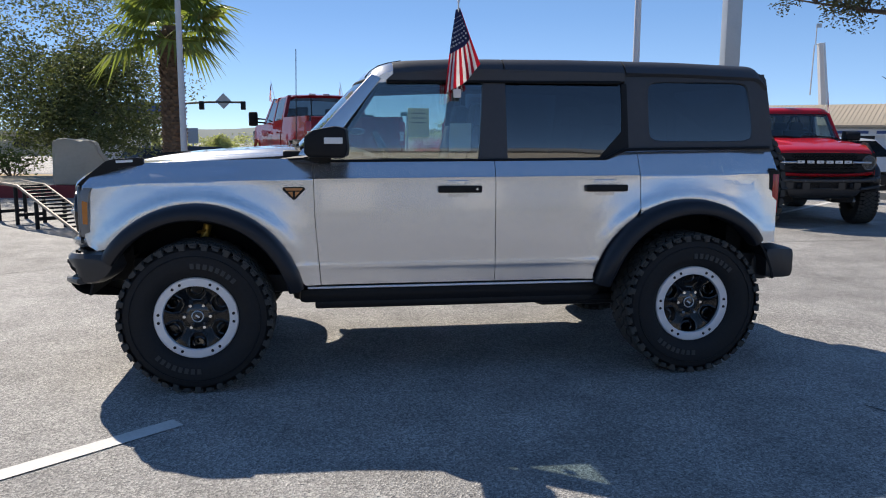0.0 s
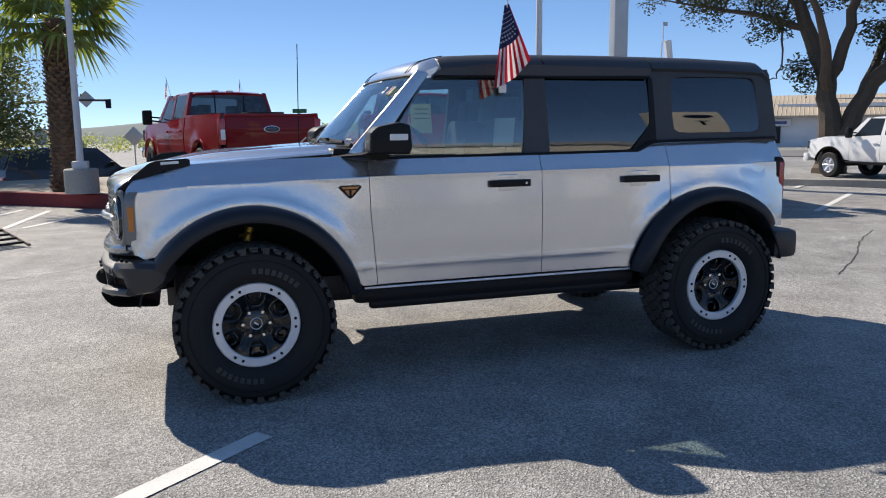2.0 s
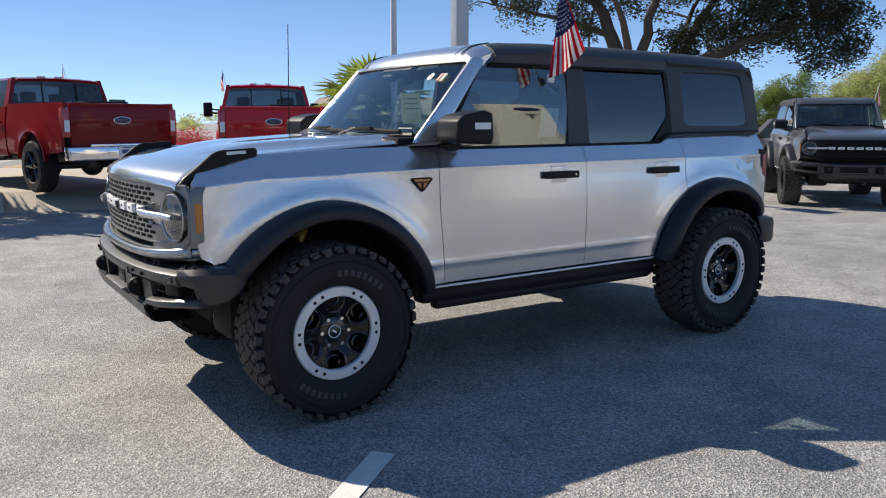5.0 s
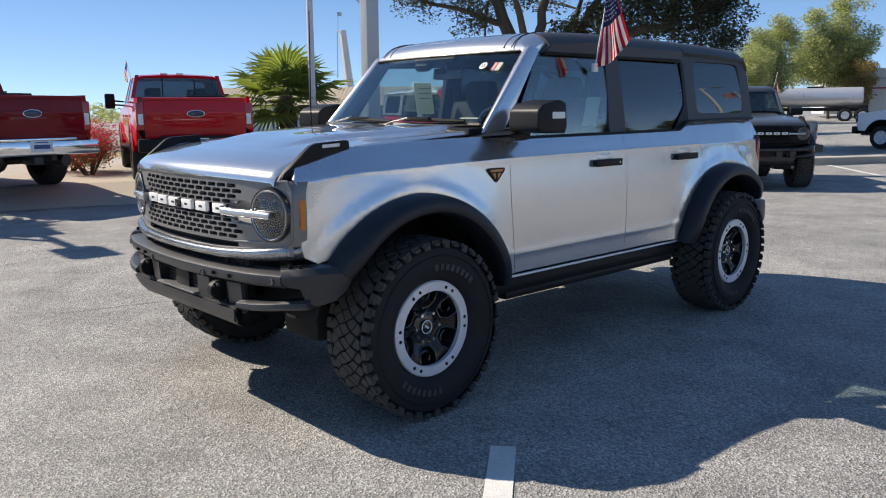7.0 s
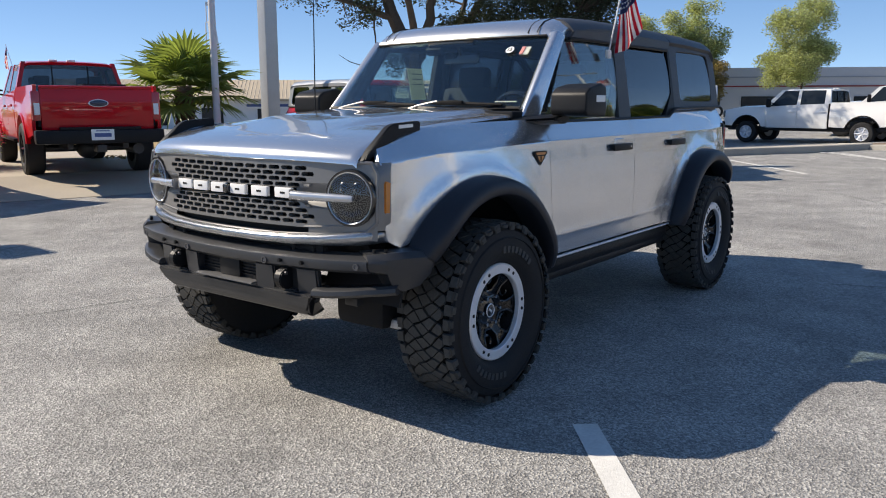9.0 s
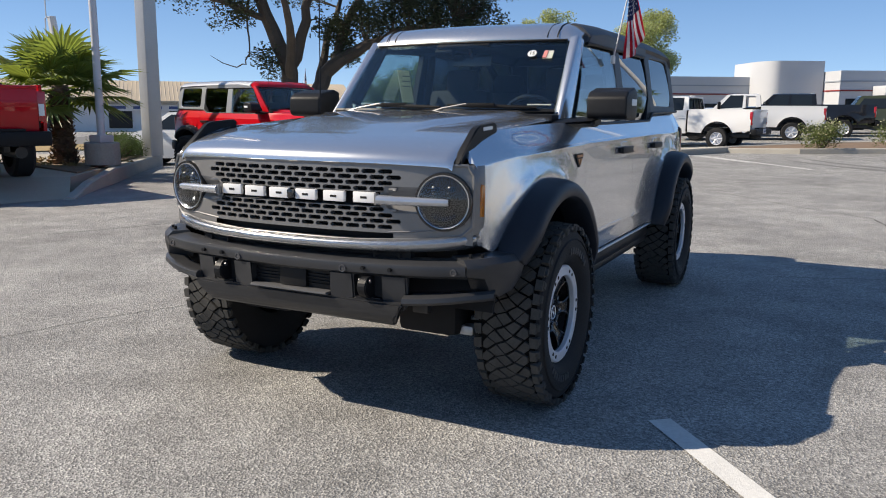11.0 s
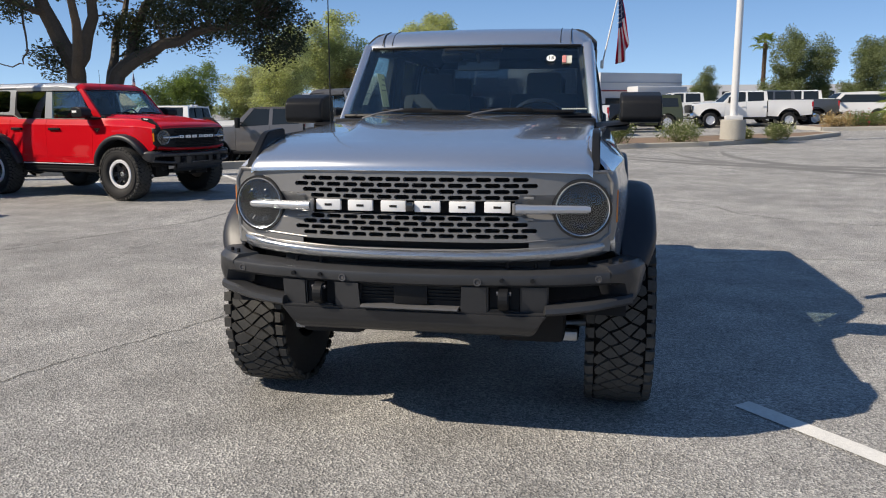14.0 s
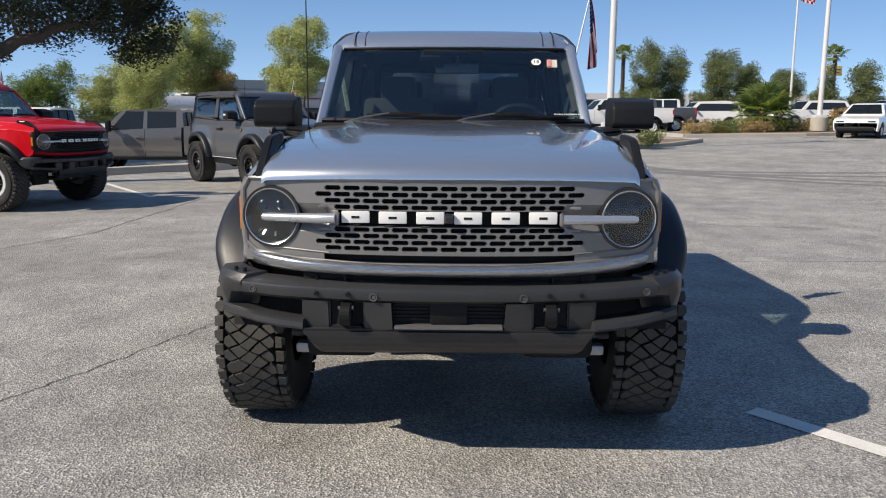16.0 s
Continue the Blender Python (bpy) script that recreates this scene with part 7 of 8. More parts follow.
pickup(pose(47.0, -9.8, 0, 0, 0, -86), "white pickup behind the dark grey one", WHITEPAINT, 0.0, 0.39, BLACK, ROWG)
plain_car("parked_car", pose(46.8, -11.8, 0, 0, 0, -86), "silver-white SUV in the far row", WHITEPAINT, group=ROWG, **LONGSUV)
plain_car("parked_car", pose(49.0, -19.5, 0, 0, 0, -80), "white SUV parked beyond the shrubs", WHITEPAINT, group=ROWG, **LONGSUV)
plain_car("parked_car", pose(50.5, -25.5, 0, 0, 0, -80), "silver-blue SUV in the far row", BLUEPAINT, group=ROWG, **LONGSUV)
plain_car("parked_car", pose(32.4, -17.0, 0, 0, 0, -38), "white crossover facing the lot entrance", WHITEPAINT, group=ROWG, **HATCH)
rngc = random.Random(7)
for k in range(9):
    a = k * 3.1
    body = [WHITEPAINT, GREYPAINT, WHITEPAINT, BLUEPAINT, BLACKPAINT, WHITEPAINT, DARKGREYPAINT, WHITEPAINT, GREYPAINT][k]
    plain_car("parked_car", pose(66 + k * 0.4, -22 - a, 0, 0, 0, rngc.uniform(-6, 6)), {id(WHITEPAINT): "white", id(GREYPAINT): "grey", id(BLUEPAINT): "silver-blue", id(BLACKPAINT): "black", id(DARKGREYPAINT): "dark grey"}[id(body)] + " car in the distant back row", body, group="distant back row", **(LONGSUV if k % 3 else HATCH))
plain_car("parked_car", pose(13.0, 17.6, 0, 0, 0, -72), "white hatchback parked beyond the planting bed", WHITEPAINT, **HATCH)
plain_car("parked_car", pose(-2.0, 23.2, 0, 0, 0, 217), "dark navy SUV with red tail lamps on the lower street", NAVYPAINT, **LONGSUV)
plain_car("parked_car", pose(-11.8, 21.4, 0, 0, 0, -80), "silver-blue SUV parked beyond the street tree", BLUEPAINT, **LONGSUV)

# ---- trees and plants ----
FARLEAF = M("far_tree_leaf", (0.15, 0.18, 0.085), 0.5, 0, 0.35, 0.4, 8, island=0.5, thin=0.4, glow=(1.5, 1.5, 0.9))
GREENLEAF = M("dense_green_leaf", (0.13, 0.18, 0.06), 0.5, 0, 0.35, 0.4, 8, island=0.5, thin=0.45, glow=(1.6, 1.65, 0.8))
RUSTLEAF = M("rusty_leaf", (0.24, 0.19, 0.09), 0.55, 0, 0.4, 0.6, 8, island=0.5, thin=0.45)
STREETLEAF = M("street_tree_leaf", (0.115, 0.14, 0.075), 0.5, 0, 0.35, 0.4, 8, island=0.5, thin=0.5)
oak(pose(20.8, 17.1, 0, 0, 0, -50.3))
tree(pose(-6.6, 17.8, 0.1), "dense green broadleaf tree beside the street", STREETLEAF, 1.7, 23, spread=0.7, r0=0.2, levels=3, forks=3, count=120, clump=0.75, size=0.12, fill=[(170, (-0.3, 0, 4.0), 3.4, 3.4), (110, (0.7, 0, 2.1), 2.1, 1.3)])
tree(pose(-10.6, 16.5, 0), "dense green broadleaf tree beside the street", LEAF, 1.1, 29, spread=0.8, r0=0.16, levels=3, forks=3, count=80, clump=0.7, size=0.17, fill=(90, (0, 0, 2.0), 2.6, 1.7))


def crown_lobes(h, w, low, dense=1.0):
    """Three uneven lobes that fill a crown from low to h with half-width w."""
    mid, half = (h + low) / 2, (h - low) / 2
    n = dense * w * half
    return [(int(9 * n), (-0.3 * w, 0.1 * w, mid - 0.1 * half), 0.75 * w, 0.85 * half), (int(8 * n), (0.35 * w, -0.2 * w, mid + 0.2 * half), 0.62 * w, 0.9 * half), (int(6 * n), (0.1 * w, 0.3 * w, low + 0.3 * half), 0.9 * w, 0.4 * half)]


for k, (x, y, h, w, low, leaf) in enumerate([(70.0, 26.0, 10.2, 3.5, 3.2, LEAF), (69.4, 15.7, 9.4, 3.5, 2.9, LEAF), (54.0, 24.0, 7.6, 2.4, 1.8, LEAF), (41.3, 21.3, 4.4, 1.7, 0.7, LEAF), (40.0, 24.2, 4.7, 2.4, 0.5, GREENLEAF), (37.0, 16.8, 5.2, 1.5, 1.4, LEAF),
                                             (62.0, -7.9, 4.0, 1.3, 0.9, FARLEAF)]):
    big = h / 6.5
    tree(pose(x, y, 0), "leafy green street tree with an open crown", leaf, h * 0.3, 60 + k, spread=0.45, r0=0.1 * big, levels=2, forks=3, count=170, clump=0.6 * max(0.8, big), size=0.16 * max(0.8, big), group="street trees", fill=crown_lobes(h, w, low, 0.9 / big))
tree(pose(69.5, 23.2, 0), "small tree with reddish-green leaves beside the street tree", RUSTLEAF, 1.5, 75, spread=0.5, r0=0.1, levels=2, forks=3, count=110, clump=0.6, size=0.2, fill=[(26, (0, 0, 3.9), 1.5, 1.2), (14, (-0.6, 0.6, 2.2), 0.9, 1.0)])
for k, (y, h, w) in enumerate([(-15.1, 6.8, 2.0), (-17.6, 6.4, 1.8), (-21.0, 6.7, 2.0), (-23.7, 5.7, 1.5), (-27.4, 5.9, 1.9), (-30.0, 4.6, 1.3), (-33.7, 5.2, 1.7), (-38.0, 5.0, 1.8), (-43.0, 5.0, 1.8)]):
    tree(pose(67 + 1.5 * math.sin(k * 2.1), y, 0), "tall dark green leafy tree in the far row", FARLEAF, h * 0.28, 80 + k, spread=0.45, r0=0.14, levels=2, forks=3, count=150, clump=0.62, size=0.17, group="far row of trees", fill=crown_lobes(h, w, 0.9, 0.9))
for k in range(3):
    bush(pose(-10.2 + 1.15 * k, 17.2 + 0.7 * math.sin(2 * k), PAD), "low dark shrub under the street tree", DEEPLEAF, 0.8, 0.6, 0.75 + 0.2 * (k % 2), 180 + k, 700, 0.11, group="street tree shrubs")
tree(pose(-9.9, 63.8, 0.5), "small round street tree far across the road", LEAF, 0.7, 97, spread=0.5, r0=0.12, levels=2, forks=3, count=60, clump=0.4, size=0.22, fill=(50, (0, 0, 1.3), 1.2, 0.9))
t = thing("billboard", pose(-11.9, 63.5, 0.3), "small grey billboard on a single post", "sign")
bm = bmesh.new()
rod(bm, (0, 0, 0), (0, 0, 1.6), 0.08)
part("post", bm, GALV, t)
bm = bmesh.new()
box(bm, (0, 0, 2.2), (0.85, 0.12, 1.3), 0.02)
part("board", bm, GREYWALL, t)
t = thing("billboard", pose(90, -41.1, 0, 0, 0, -78), "pale yellow billboard on a single post beyond the lot", "sign")
bm = bmesh.new()
rod(bm, (0, 0, 0), (0, 0, 5.4), 0.14)
part("post", bm, GALV, t)
bm = bmesh.new()
box(bm, (0, 0, 5.95), (1.9, 0.2, 1.1), 0.03)
bd = part("board", bm, YELLOWSIGN, t)
bm = bmesh.new()
box(bm, (0, -0.11, 6.1), (1.5, 0.02, 0.14)), box(bm, (0, -0.11, 5.75), (1.2, 0.02, 0.12))
part("print_bar", bm, BLUESIGN, bd)
fan_palm(pose(6.95, 12.0, PAD), "young fan palm with bright green fronds", 1.45, 0.19, 34, 0.96, 3, 0.42)
fan_palm(pose(-2.78, 12.15, PAD), "tall fan palm with a rough brown trunk", 3.25, 0.22, 26, 1.05, 5, 1.0)
fan_palm(pose(85, -16.2, 0), "distant tall palm above the tree line", 7.3, 0.19, 15, 0.95, 9, 0.7)
fan_palm(pose(78.8, -36.2, 0), "distant tall palm by the car park edge", 6.8, 0.19, 15, 0.95, 10, 0.7)
fan_palm(pose(38.8, -15.2, 0.14), "bushy palm in the planted island", 0.95, 0.22, 38, 1.25, 12, 0.5)
for k, (x, y, rx, h) in enumerate([(23.3, -0.95, 0.68, 0.85), (24.2, -3.0, 0.82, 0.75), (25.3, -6.4, 0.55, 0.65), (26.4, -5.4, 0.4, 0.4)]):
    bush(pose(x, y, 0.12), "leafy shrub dotted with pale flowers on the island", SHRUB, rx * 0.85, rx * 0.85, h, 100 + k, 2600, 0.075, FLOWER, 320, group="island shrubs")
for k in range(8):
    bush(pose(36.6 + 0.35 * k, -11.2 - 1.0 * k, 0.12), "low yellow-green shrub in the planted island", SHRUB if k % 3 else DRYGRASS, 0.9, 0.8, 0.6, 120 + k, 1500, 0.1, (FLOWER, ROSE, None)[k % 3], 90, group="planted island shrubs")
for k in range(5):
    bush(pose(39.4 + 0.45 * k, -19.6 - 0.35 * k, 0.12), "clump of tall dry yellow grass in the island", DRYGRASS, 0.6, 0.6, 1.25, 170 + k, 1800, 0.2, name="grass_clump", group="dry grass clumps")
for k in range(4):
    bush(pose(9.0 + 0.55 * k, 13.0 + 0.5 * k, PAD), "low dark green hedge shrub in the planting bed", DEEPLEAF, 0.6, 0.5, 0.5, 140 + k, 2400, 0.06, group="bed shrubs")
for k in range(3):
    bush(pose(2.85 + 0.22 * (k % 2), 12.7 + 0.65 * k, PAD), "rose bush covered in red blossom between the trucks", SHRUB, 0.6, 0.55, 0.95, 150 + k, 1500, 0.06, ROSE, 2200, "rose_bush", "rose bushes")
rng = random.Random(3)
cs = [(rng.uniform(5.8, 8.2), rng.uniform(11.2, 13.6), PAD + 0.03) for _ in range(60)]
v, f = leaves(cs, 0.12, 8, 0.12, 4, 0.5)
grown("dry_tufts", [(p[0], p[1], max(PAD + 0.02, p[2])) for p in v], f, DRYGRASS, None, "dry grass tufts on the mulch", category="grass", kind="stuff")
# far woods along the skyline
rng = random.Random(8)
cs = []
for k in range(150):
    a = radians(-25 + 165 * k / 149)
    d = rng.uniform(150, 190)
    cs += [(d * math.cos(a) + rng.uniform(-6, 6), d * math.sin(a), rng.uniform(0.2, 1.6 + 1.6 * abs(math.sin(k * 0.7)))) for _ in range(3)]
v, f = leaves(cs, 2.6, 80, 0.7, 9, 0.5)
grown("far_woods", [(p[0], p[1], max(0, p[2]) + lot(p[0], p[1])) for p in v], f, LEAF, None, "distant belt of green trees on the skyline", category="woods", kind="stuff")
bm = bmesh.new()
rows = []
for k in range(61):
    a = radians(50 + 110 * k / 60)
    h = 4 + 4 * math.sin(k * 0.35) + 2.5 * math.sin(k * 0.9)
    rows.append([bm.verts.new((900 * math.cos(a), 900 * math.sin(a), -14)), bm.verts.new((960 * math.cos(a), 960 * math.sin(a), h * 0.7)), bm.verts.new((1030 * math.cos(a), 1030 * math.sin(a), h))])
for a, b in zip(rows, rows[1:]):
    bm.faces.new((a[0], a[1], b[1], b[0])), bm.faces.new((a[1], a[2], b[2], b[1]))
part("far_hills", bm, M("hazy_hill", (0.17, 0.2, 0.19), 0.95, 0, 0.1, 0.01, 0.05), None, "low hazy hills on the horizon", category="hills", kind="structure")

# ---- poles, signs and ramps ----


def light_pole(x, y, r, h, base_r, base_h, z, label, heads=0, square=False):
    t = thing("lamp_post" if not square else "sign_post", pose(x, y, z), label, "pole")
    bm = bmesh.new()
    if base_h:
        lathe(bm, [(0.0001, base_h), (base_r - 0.02, base_h), (base_r, base_h - 0.02), (base_r, -0.05)], seg=28)
        bmesh.ops.transform(bm, matrix=Matrix.Rotation(radians(90), 4, "X"), verts=bm.verts)
        for vv in bm.verts:
            vv.co.z = abs(vv.co.z) if vv.co.z > -0.06 else -vv.co.z
        part("footing", bm, CONCRETE, t, "round concrete footing")
    bm = bmesh.new()
    if square:
        box(bm, (0, 0, h / 2), (2 * r, 1.5 * r, h), 0.02)
    else:
        rod(bm, (0, 0, base_h), (0, 0, h), r, r * 0.8, 16)
        box(bm, (0, 0, base_h + 0.07), (r * 4.2, r * 4.2, 0.14), 0.02)
    part("shaft", bm, POLEPAINT if not square else GALV, t)
    if heads:
        bm = bmesh.new()
        box(bm, (0, 0, h), (0.1, 1.6, 0.08), 0.01)
        part("arm", bm, POLEPAINT, t)
        for s in (-1, 1):
            bm = bmesh.new()
            box(bm, (0, s * 0.95, h), (0.45, 0.7, 0.16), 0.03)
            part("lamp_head", bm, GALV, t)
    return t


light_pole(6.88, 10.78, 0.075, 6, 0.32, 0.47, PAD, "thin white lamp post on a concrete footing", 1)
light_pole(10.0, 12.9, 0.19, 10, 0, 0, PAD, "thick grey steel sign post in the planting bed", 0, True)
light_pole(-2.33, 10.8, 0.065, 4.4, 0.3, 0.5, PAD, "thin white lamp post beside the tall palm", 1)
light_pole(25.0, -4.9, 0.13, 10, 0.42, 0.72, 0.12, "white lamp post on a concrete footing in the island", 1)
light_pole(37.8, -17.7, 0.13, 8.5, 0.42, 0.72, 0.12, "white twin lamp post at the planted island", 1)
t = thing("flagpole", pose(40.2, -17.1, 0.12), "tall thin flagpole with a small flag", "flagpole")
bm = bmesh.new()
rod(bm, (0, 0, 0), (0, 0, 7.9), 0.07, 0.045, 10)
part("shaft", bm, POLEPAINT, t)
bm = sheet(lambda u, v: (0.1 * math.sin(5 * u), -0.1 - 0.75 * u, 7.8 - 0.95 * v - 0.3 * u), span(0, 1, 8), span(0, 1, 7), 0.006)
for i, fc in enumerate(bm.faces):
    fc.material_index = i % 2
part("cloth", bm, [FLAGRED, FLAGWHITE], t)
t = thing("lattice_mast", pose(43, 61, 0), "thin pale leaning mast far behind the palm", "mast")
bm = bmesh.new()
tube(bm, [(0.8, 0, 0), (-0.4, 0, 9.5)], [0.5, 0.34], 6), tube(bm, [(-0.4, 0, 9.5), (-1.0, 0, 9.3), (-1.1, 0, 5)], 0.06, 5), tube(bm, [(-0.9, 0, 9.4), (-0.9, 0, 11)], 0.05, 5)
part("shaft", bm, POLEPAINT, t)
bm = bmesh.new()
box(bm, (-0.7, 0, 11), (0.5, 0.03, 0.35))
part("top_plate", bm, GALV, t)


def street_sign(x, y, h, mat, w, hh, label, rot=0, tilt=0, rz=0, z=0.0):
    t = thing("street_sign", pose(x, y, z, 0, 0, rz), label, "sign")
    bm = bmesh.new()
    rod(bm, (0, 0.03, 0), (0, 0.03, h + hh / 2), 0.03)
    part("post", bm, GALV, t)
    bm = bmesh.new()
    box(bm, (0, 0, h), (w, 0.02, hh), 0.01, turn(0, tilt, 0))
    part("plate", bm, mat, t)
    return t


street_sign(-2.9, 32.5, 2.3, GALV, 0.62, 0.62, "diamond road sign seen from behind", tilt=45)
street_sign(2.72, 18.74, 1.95, GREENSIGN, 0.42, 0.12, "small green street name sign on a post")
t = thing("traffic_signal", pose(-8.0, 33.0, 0.35), "traffic signals and a diamond sign on a long arm", "traffic light")
bm = bmesh.new()
tube(bm, [(0, 0, 0), (0, 0, 2.6), (0.3, 0, 3.2), (2.5, 0, 3.35), (4.2, 0, 3.35)], 0.05, 8)
part("mast_arm", bm, STEEL, t)
for x in (2.2, 4.1):
    bm = bmesh.new()
    box(bm, (x, 0, 3.2), (0.22, 0.25, 0.4), 0.03)
    part("signal_head", bm, BLACK, t)
bm = bmesh.new()
box(bm, (3.2, 0, 3.4), (0.52, 0.03, 0.52), 0, turn(0, 45, 0))
part("diamond_plate", bm, GALV, t)

WORNSTEEL = M("worn_ramp_steel", (0.24, 0.2, 0.16), 0.6, 0.4, 0.3, 3, 30)
# display ramp: two ladder tracks sloping down from a platform
t = thing("display_ramp", pose(-2.5, 5.68, 0, 0, 0, 130), "black steel display ramp with rungs and a raised platform", "ramp")
for s in (0.0,):
    tr = None
    for q in (-0.2, 0.2):
        bm = bmesh.new()
        tube(bm, [(0, s + q, 0.03), (2.3, s + q, 0.6), (3.3, s + q, 0.62)], 0.022, 6)
        pt = part("rail", bm, WORNSTEEL, t)
        tr = tr or pt
    rung = None
    for k in range(20):
        x = 0.12 + k * 0.16
        z = 0.03 + 0.57 * min(1, x / 2.3)
        if rung is None:
            bm = bmesh.new()
            box(bm, (0, 0, 0), (0.06, 0.4, 0.03), 0.005)
            rung = part("rung", bm, BLACK, t)
        else:
            rung = new("rung", rung.data)
            rung.parent = t
        rung.location = (x, s, z)
    for x in (1.6, 2.4, 3.2):
        bm = bmesh.new()
        rod(bm, (x, s - 0.2, 0), (x, s - 0.2, 0.58 * min(1, x / 2.3)), 0.03), rod(bm, (x, s + 0.2, 0), (x, s + 0.2, 0.58 * min(1, x / 2.3)), 0.03), box(bm, (x, s, 0.15), (0.05, 0.4, 0.05))
        part("trestle", bm, BLACK, t)
t = thing("stone_block", pose(-4.75, 12.9, PAD, 0, 0, 10), "tan block-shaped sign base with one sloping side", "block")
bm = bmesh.new()
prism(bm, [(-0.72, 0), (0.55, 0), (0.14, 0.9), (0.0, 0.98), (-0.66, 1.0), (-0.7, 0.95)], "y", -0.35, 0.35)
bmesh.ops.bevel(bm, geom=bm.edges[:], offset=0.04, segments=2, affect="EDGES")
bmesh.ops.triangulate(bm, faces=bm.faces[:])
bmesh.ops.subdivide_edges(bm, edges=[e for e in bm.edges if e.calc_length() > 0.25], cuts=4, use_grid_fill=True)
for vv in bm.verts:
    vv.co += Vector([noise.noise(vv.co * 3.1 + Vector((7 * i, 0, 0))) * 0.06 + noise.noise(vv.co * 9 + Vector((0, 5 * i, 0))) * 0.02 for i in range(3)])
part("body", bm, TANWALL, t)

# ---- buildings ----


def wall_block(t, name, c, s, mat, bevel=0.0):
    bm = bmesh.new()
    box(bm, c, s, bevel)
    return part(name, bm, mat, t)


def window_row(t, wall, xs, y, z, w, h):
    """Separate panes set in frames on a wall that faces -y of its house."""
    for x in xs:
        bm = bmesh.new()
        box(bm, (x, y, z), (w, 0.1, h))
        fr = part("window", bm, BLACK, wall)
        bm = bmesh.new()
        box(bm, (x, y - 0.06, z), (w - 0.12, 0.02, h - 0.12))
        part("pane", bm, FARGLASS, fr)


# long tan warehouse with a ribbed metal roof
t = thing("warehouse", pose(37.2, 46, 0, 0, 0, -42), "long tan warehouse with a ribbed pale metal roof", "building")
w = wall_block(t, "wall", (0, 5, 1.1), (34, 9.6, 2.2), WHITEWALL)
bm = bmesh.new()
prism(bm, [(-0.5, 2.1), (5, 3.7), (10.5, 2.1), (10.5, 2.25), (5, 3.85), (-0.5, 2.25)], "x", -17.4, 17.4)
rf = part("roof", bm, TANROOF, t)
v, f = [], []
for k in range(116):
    x = -17.3 + 0.3 * k
    n = len(v)
    for dx, dz in ((-0.03, 0), (0.03, 0), (0.0, 0.03)):
        v.extend([(x + dx, -0.5, 2.252 + dz), (x + dx, 5, 3.852 + dz)])
    f.extend([(n, n + 1, n + 5, n + 4), (n + 2, n + 4, n + 5, n + 3)])
grown("roof_rib", v, f, TANROOF, rf, kind="stuff")
window_row(t, w, [-13 + 4.2 * k for k in range(7)], 0.16, 0.9, 1.6, 1.3)
bm = bmesh.new()
box(bm, (1.5, 0.05, 1.75), (7.5, 0.12, 0.5), 0.02)
sg = part("sign_board", bm, WHITEWALL, t)
for k in range(3):
    bm = bmesh.new()
    box(bm, (-1.0 + 2.5 * k, -0.02, 1.75), (2.0, 0.03, 0.2))
    part("sign_bar", bm, BLUESIGN, sg)
# showroom with a tall rounded entrance
t = thing("showroom", pose(82.3, 0.44, 0, 0, 0, -60), "grey and white showroom with a tall rounded entrance", "building")
w = wall_block(t, "wall", (5.0, 5.2, 2.25), (10.0, 10.4, 4.5), STUCCO)
bm = bmesh.new()
pts = [(-6.1 + 1.6 - 1.6 * math.cos(a), 3.0 + 3.2 - 3.2 * math.sin(a)) for a in span(0, math.pi / 2, 8)] + [(-0.1, 3.0), (-0.1, 10.6), (-6.1, 10.6)]
prism(bm, pts, "z", 0, 5.55)
en = part("entrance_tower", bm, STUCCO, t)
w2 = wall_block(t, "wall", (-17.1, 11.0, 2.05), (22, 9, 4.1), STUCCO)
window_row(t, en, [-3.9, -2.6, -1.3], 2.97, 0.95, 1.15, 1.9)
window_row(t, w2, [-26 + 5.2 * k for k in range(4)], 6.48, 0.8, 3.2, 1.1)
for zz, mm, h in ((2.62, KERBRED, 0.12), (3.5, GREYWALL, 0.12)):
    for wl_, c, sz in ((w, (5.0, -0.02, zz), (10.06, 0.1, h)), (w, (-0.02, 3.0, zz), (0.1, 6.0, h)), (w2, (-17.1, 6.47, zz - 0.3), (22, 0.1, h))):
        bm = bmesh.new()
        box(bm, c, sz)
        part("wall_stripe", bm, mm, wl_)
wall_block(t, "canopy", (6.2, -1.1, 2.55), (6.0, 2.2, 1.0), STUCCO, 0.1)
wall_block(t, "canopy_post", (3.6, -1.9, 1.02), (0.3, 0.3, 2.04), STUCCO)
wall_block(t, "canopy_post", (8.8, -1.9, 1.02), (0.3, 0.3, 2.04), STUCCO)
window_row(t, w, [1.6 + 2.3 * k for k in range(4)], -0.05, 0.95, 1.9, 1.8)
# white flat-roofed building behind the oak
t = thing("flat_roofed_building", pose(46.5, 41.5, 0, 0, 0, -47), "white flat-roofed building with a deep eave", "building")
w = wall_block(t, "wall", (0, 3.0, 1.4), (10.0, 6.0, 2.8), WHITEWALL)
wall_block(t, "eave", (0, 2.6, 2.95), (11.2, 8.0, 0.3), WHITEWALL, 0.03)
wall_block(t, "roof", (0, 3.2, 3.3), (9.0, 5.0, 0.4), GREYWALL)
window_row(t, w, [-3.4, -1.2, 1.0, 3.2], -0.05, 1.4, 1.5, 1.2)
# silver tank trailer beyond the street trees
t = thing("tank_trailer", pose(61.6, 23.7, 0, 0, 0, -66), "long polished silver tank trailer on black wheels", "trailer")
bm = bmesh.new()
rod(bm, (-3.4, 0, 1.9), (3.4, 0, 1.9), 0.75, seg=24)
bmesh.ops.bevel(bm, geom=bm.edges[:], offset=0.06, segments=2, affect="EDGES", clamp_overlap=True)
part("tank", bm, M("polished_tank", (0.62, 0.63, 0.66), 0.3, 0.55, 0.05), t)
bm = bmesh.new()
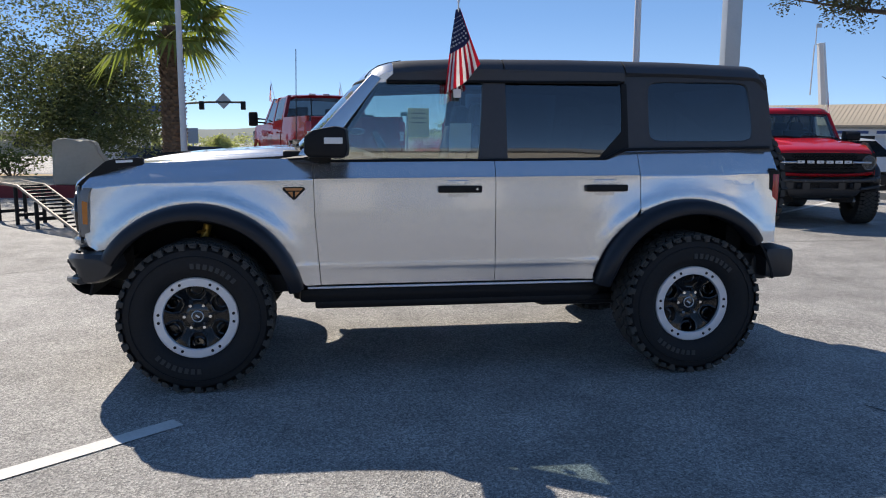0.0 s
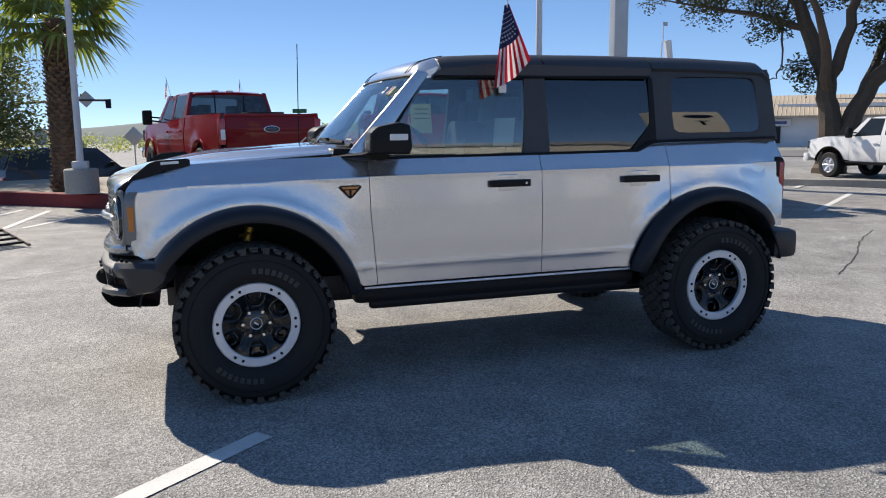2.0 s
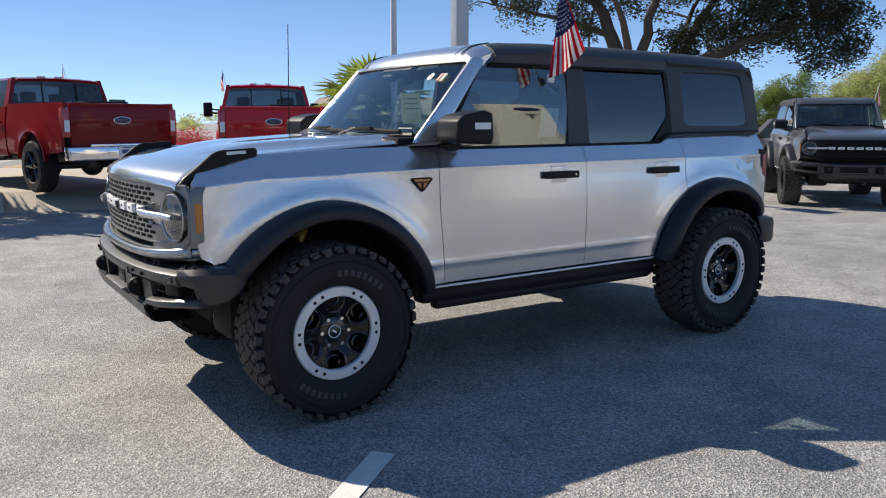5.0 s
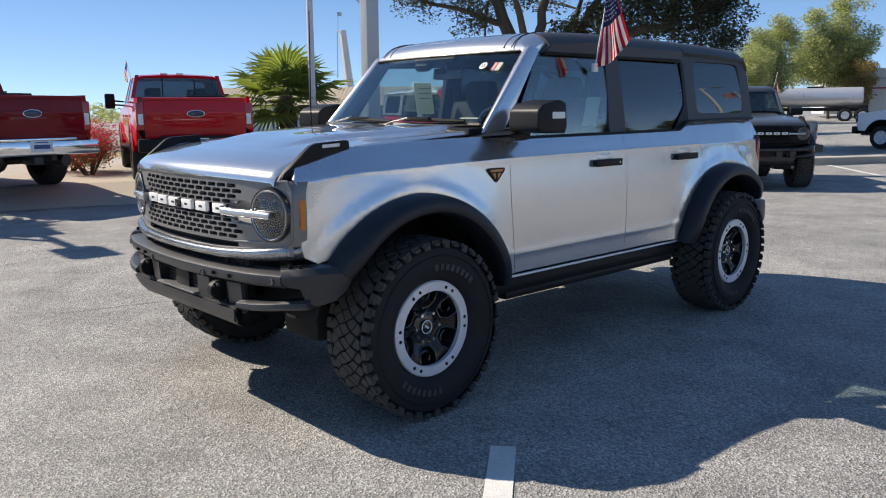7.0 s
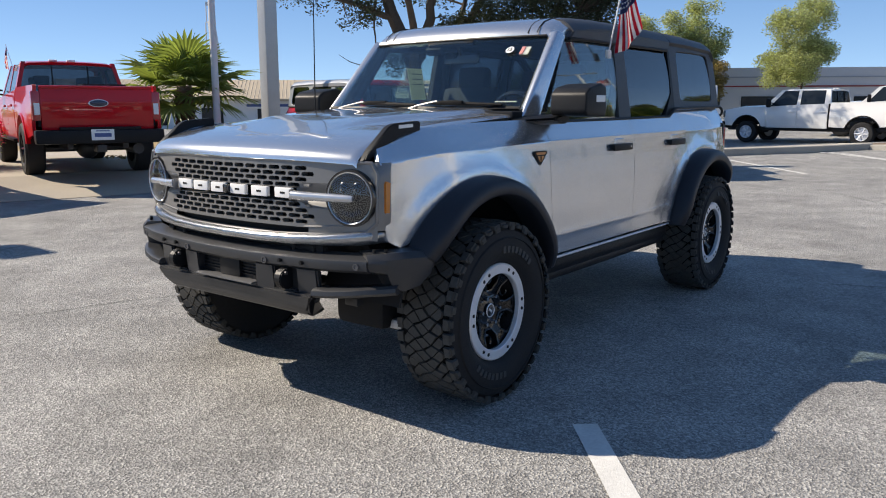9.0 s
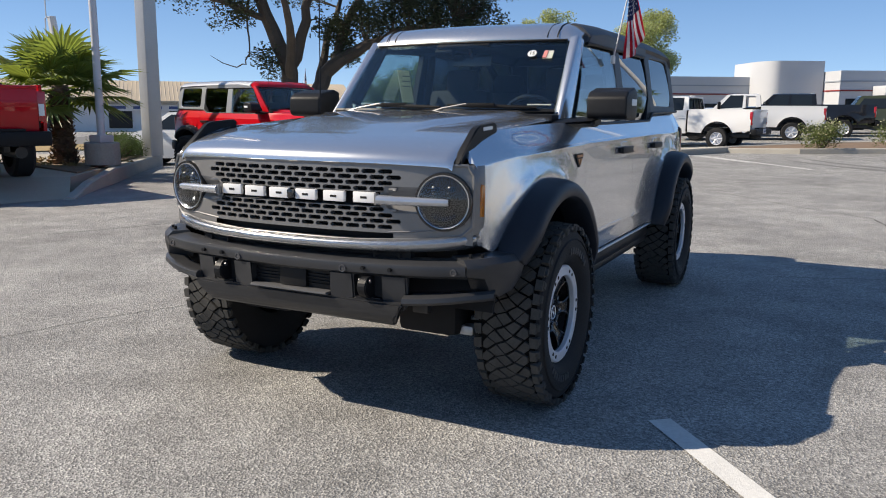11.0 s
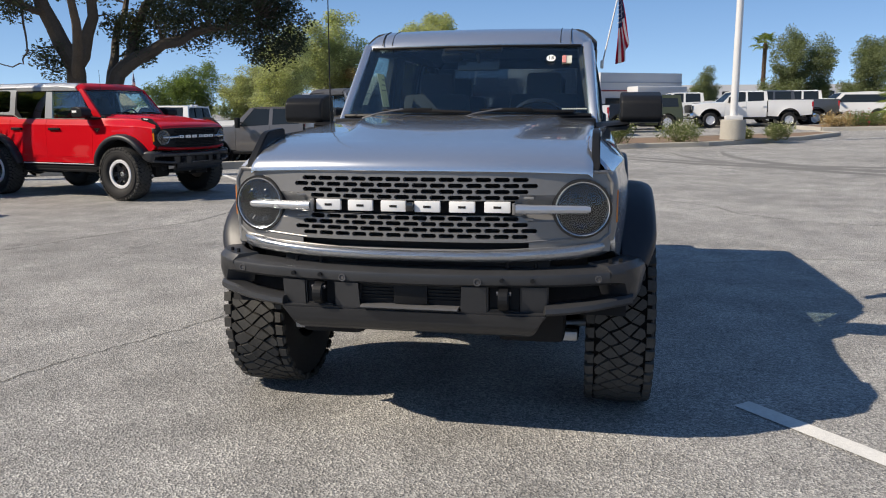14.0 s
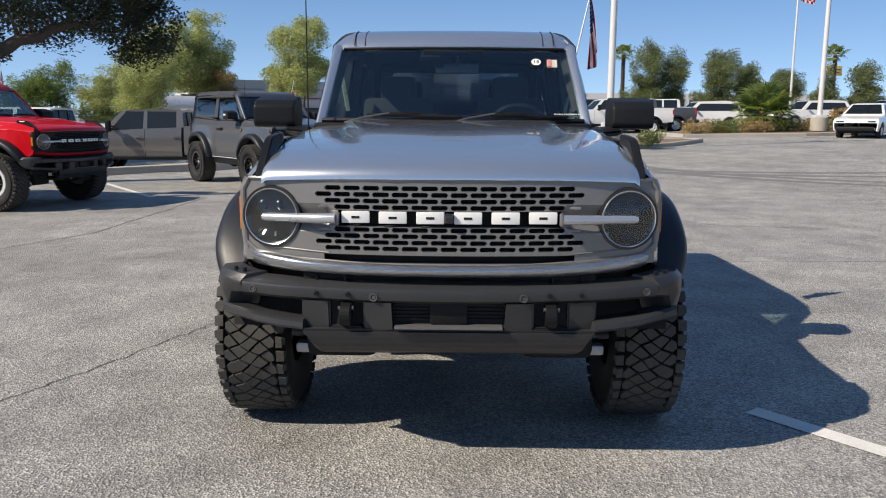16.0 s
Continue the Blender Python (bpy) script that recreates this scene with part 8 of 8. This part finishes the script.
box(bm, (0, 0, 0.95), (7.0, 0.9, 0.25), 0.02), box(bm, (0, 0, 2.68), (1.2, 0.5, 0.1), 0.02)
part("frame", bm, BLACK, t)
for x in (-2.8, 2.2, 3.4):
    for s in (-1, 1):
        plain_wheel(t, x, s, 0.5, 0.75)
t = thing("long_building", pose(118, -22, 0, 0, 0, -88), "long low grey building with a dark window band", "building")
w = wall_block(t, "wall", (0, 6, 2.1), (60, 12, 4.2), STUCCO)
window_row(t, w, [-28 + 4 * k for k in range(15)], -0.05, 2.7, 3.2, 1.1)
t = thing("far_house", pose(-62, 110, 0, 0, 0, 5), "low pale buildings far across the street", "building")
w = wall_block(t, "wall", (0, 4, 1.6), (60, 8, 3.2), TANWALL)
wall_block(t, "roof", (0, 4, 3.35), (61, 9, 0.3), GREYWALL)
window_row(t, w, [-26 + 4 * k for k in range(14)], -0.05, 1.7, 2.0, 1.2)

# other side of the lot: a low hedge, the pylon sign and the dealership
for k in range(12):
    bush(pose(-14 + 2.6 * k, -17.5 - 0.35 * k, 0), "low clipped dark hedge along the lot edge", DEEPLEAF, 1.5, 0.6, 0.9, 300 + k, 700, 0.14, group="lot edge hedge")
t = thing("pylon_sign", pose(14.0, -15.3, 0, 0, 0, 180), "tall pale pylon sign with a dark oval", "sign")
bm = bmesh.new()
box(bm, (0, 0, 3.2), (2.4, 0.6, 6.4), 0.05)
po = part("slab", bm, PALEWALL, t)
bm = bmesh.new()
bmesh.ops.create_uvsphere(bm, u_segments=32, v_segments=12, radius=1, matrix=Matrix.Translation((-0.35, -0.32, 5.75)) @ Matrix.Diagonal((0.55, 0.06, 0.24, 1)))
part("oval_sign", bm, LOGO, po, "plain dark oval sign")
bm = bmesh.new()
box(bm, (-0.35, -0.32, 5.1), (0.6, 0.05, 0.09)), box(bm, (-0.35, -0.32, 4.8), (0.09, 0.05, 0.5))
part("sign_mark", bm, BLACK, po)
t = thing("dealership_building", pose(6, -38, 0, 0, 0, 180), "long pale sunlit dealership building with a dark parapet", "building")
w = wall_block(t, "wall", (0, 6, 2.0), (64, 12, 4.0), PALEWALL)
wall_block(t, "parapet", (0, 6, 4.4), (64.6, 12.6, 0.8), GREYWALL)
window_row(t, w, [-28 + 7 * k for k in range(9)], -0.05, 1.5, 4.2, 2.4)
t = thing("filling_station", pose(-19.0, 64.0, 0, 0, 0, 12), "blue and tan filling station canopy across the street", "building")
wall_block(t, "canopy", (0, 0, 3.9), (9.0, 5.0, 0.8), TANWALL)
wall_block(t, "fascia", (0, -0.05, 4.75), (9.2, 5.1, 0.9), BLUESIGN)
for x in (-3.2, 3.2):
    wall_block(t, "column", (x, 0, 1.75), (0.5, 0.5, 3.5), WHITEWALL)
wall_block(t, "kiosk", (0, 4.0, 1.4), (6.0, 2.0, 2.8), WHITEWALL)
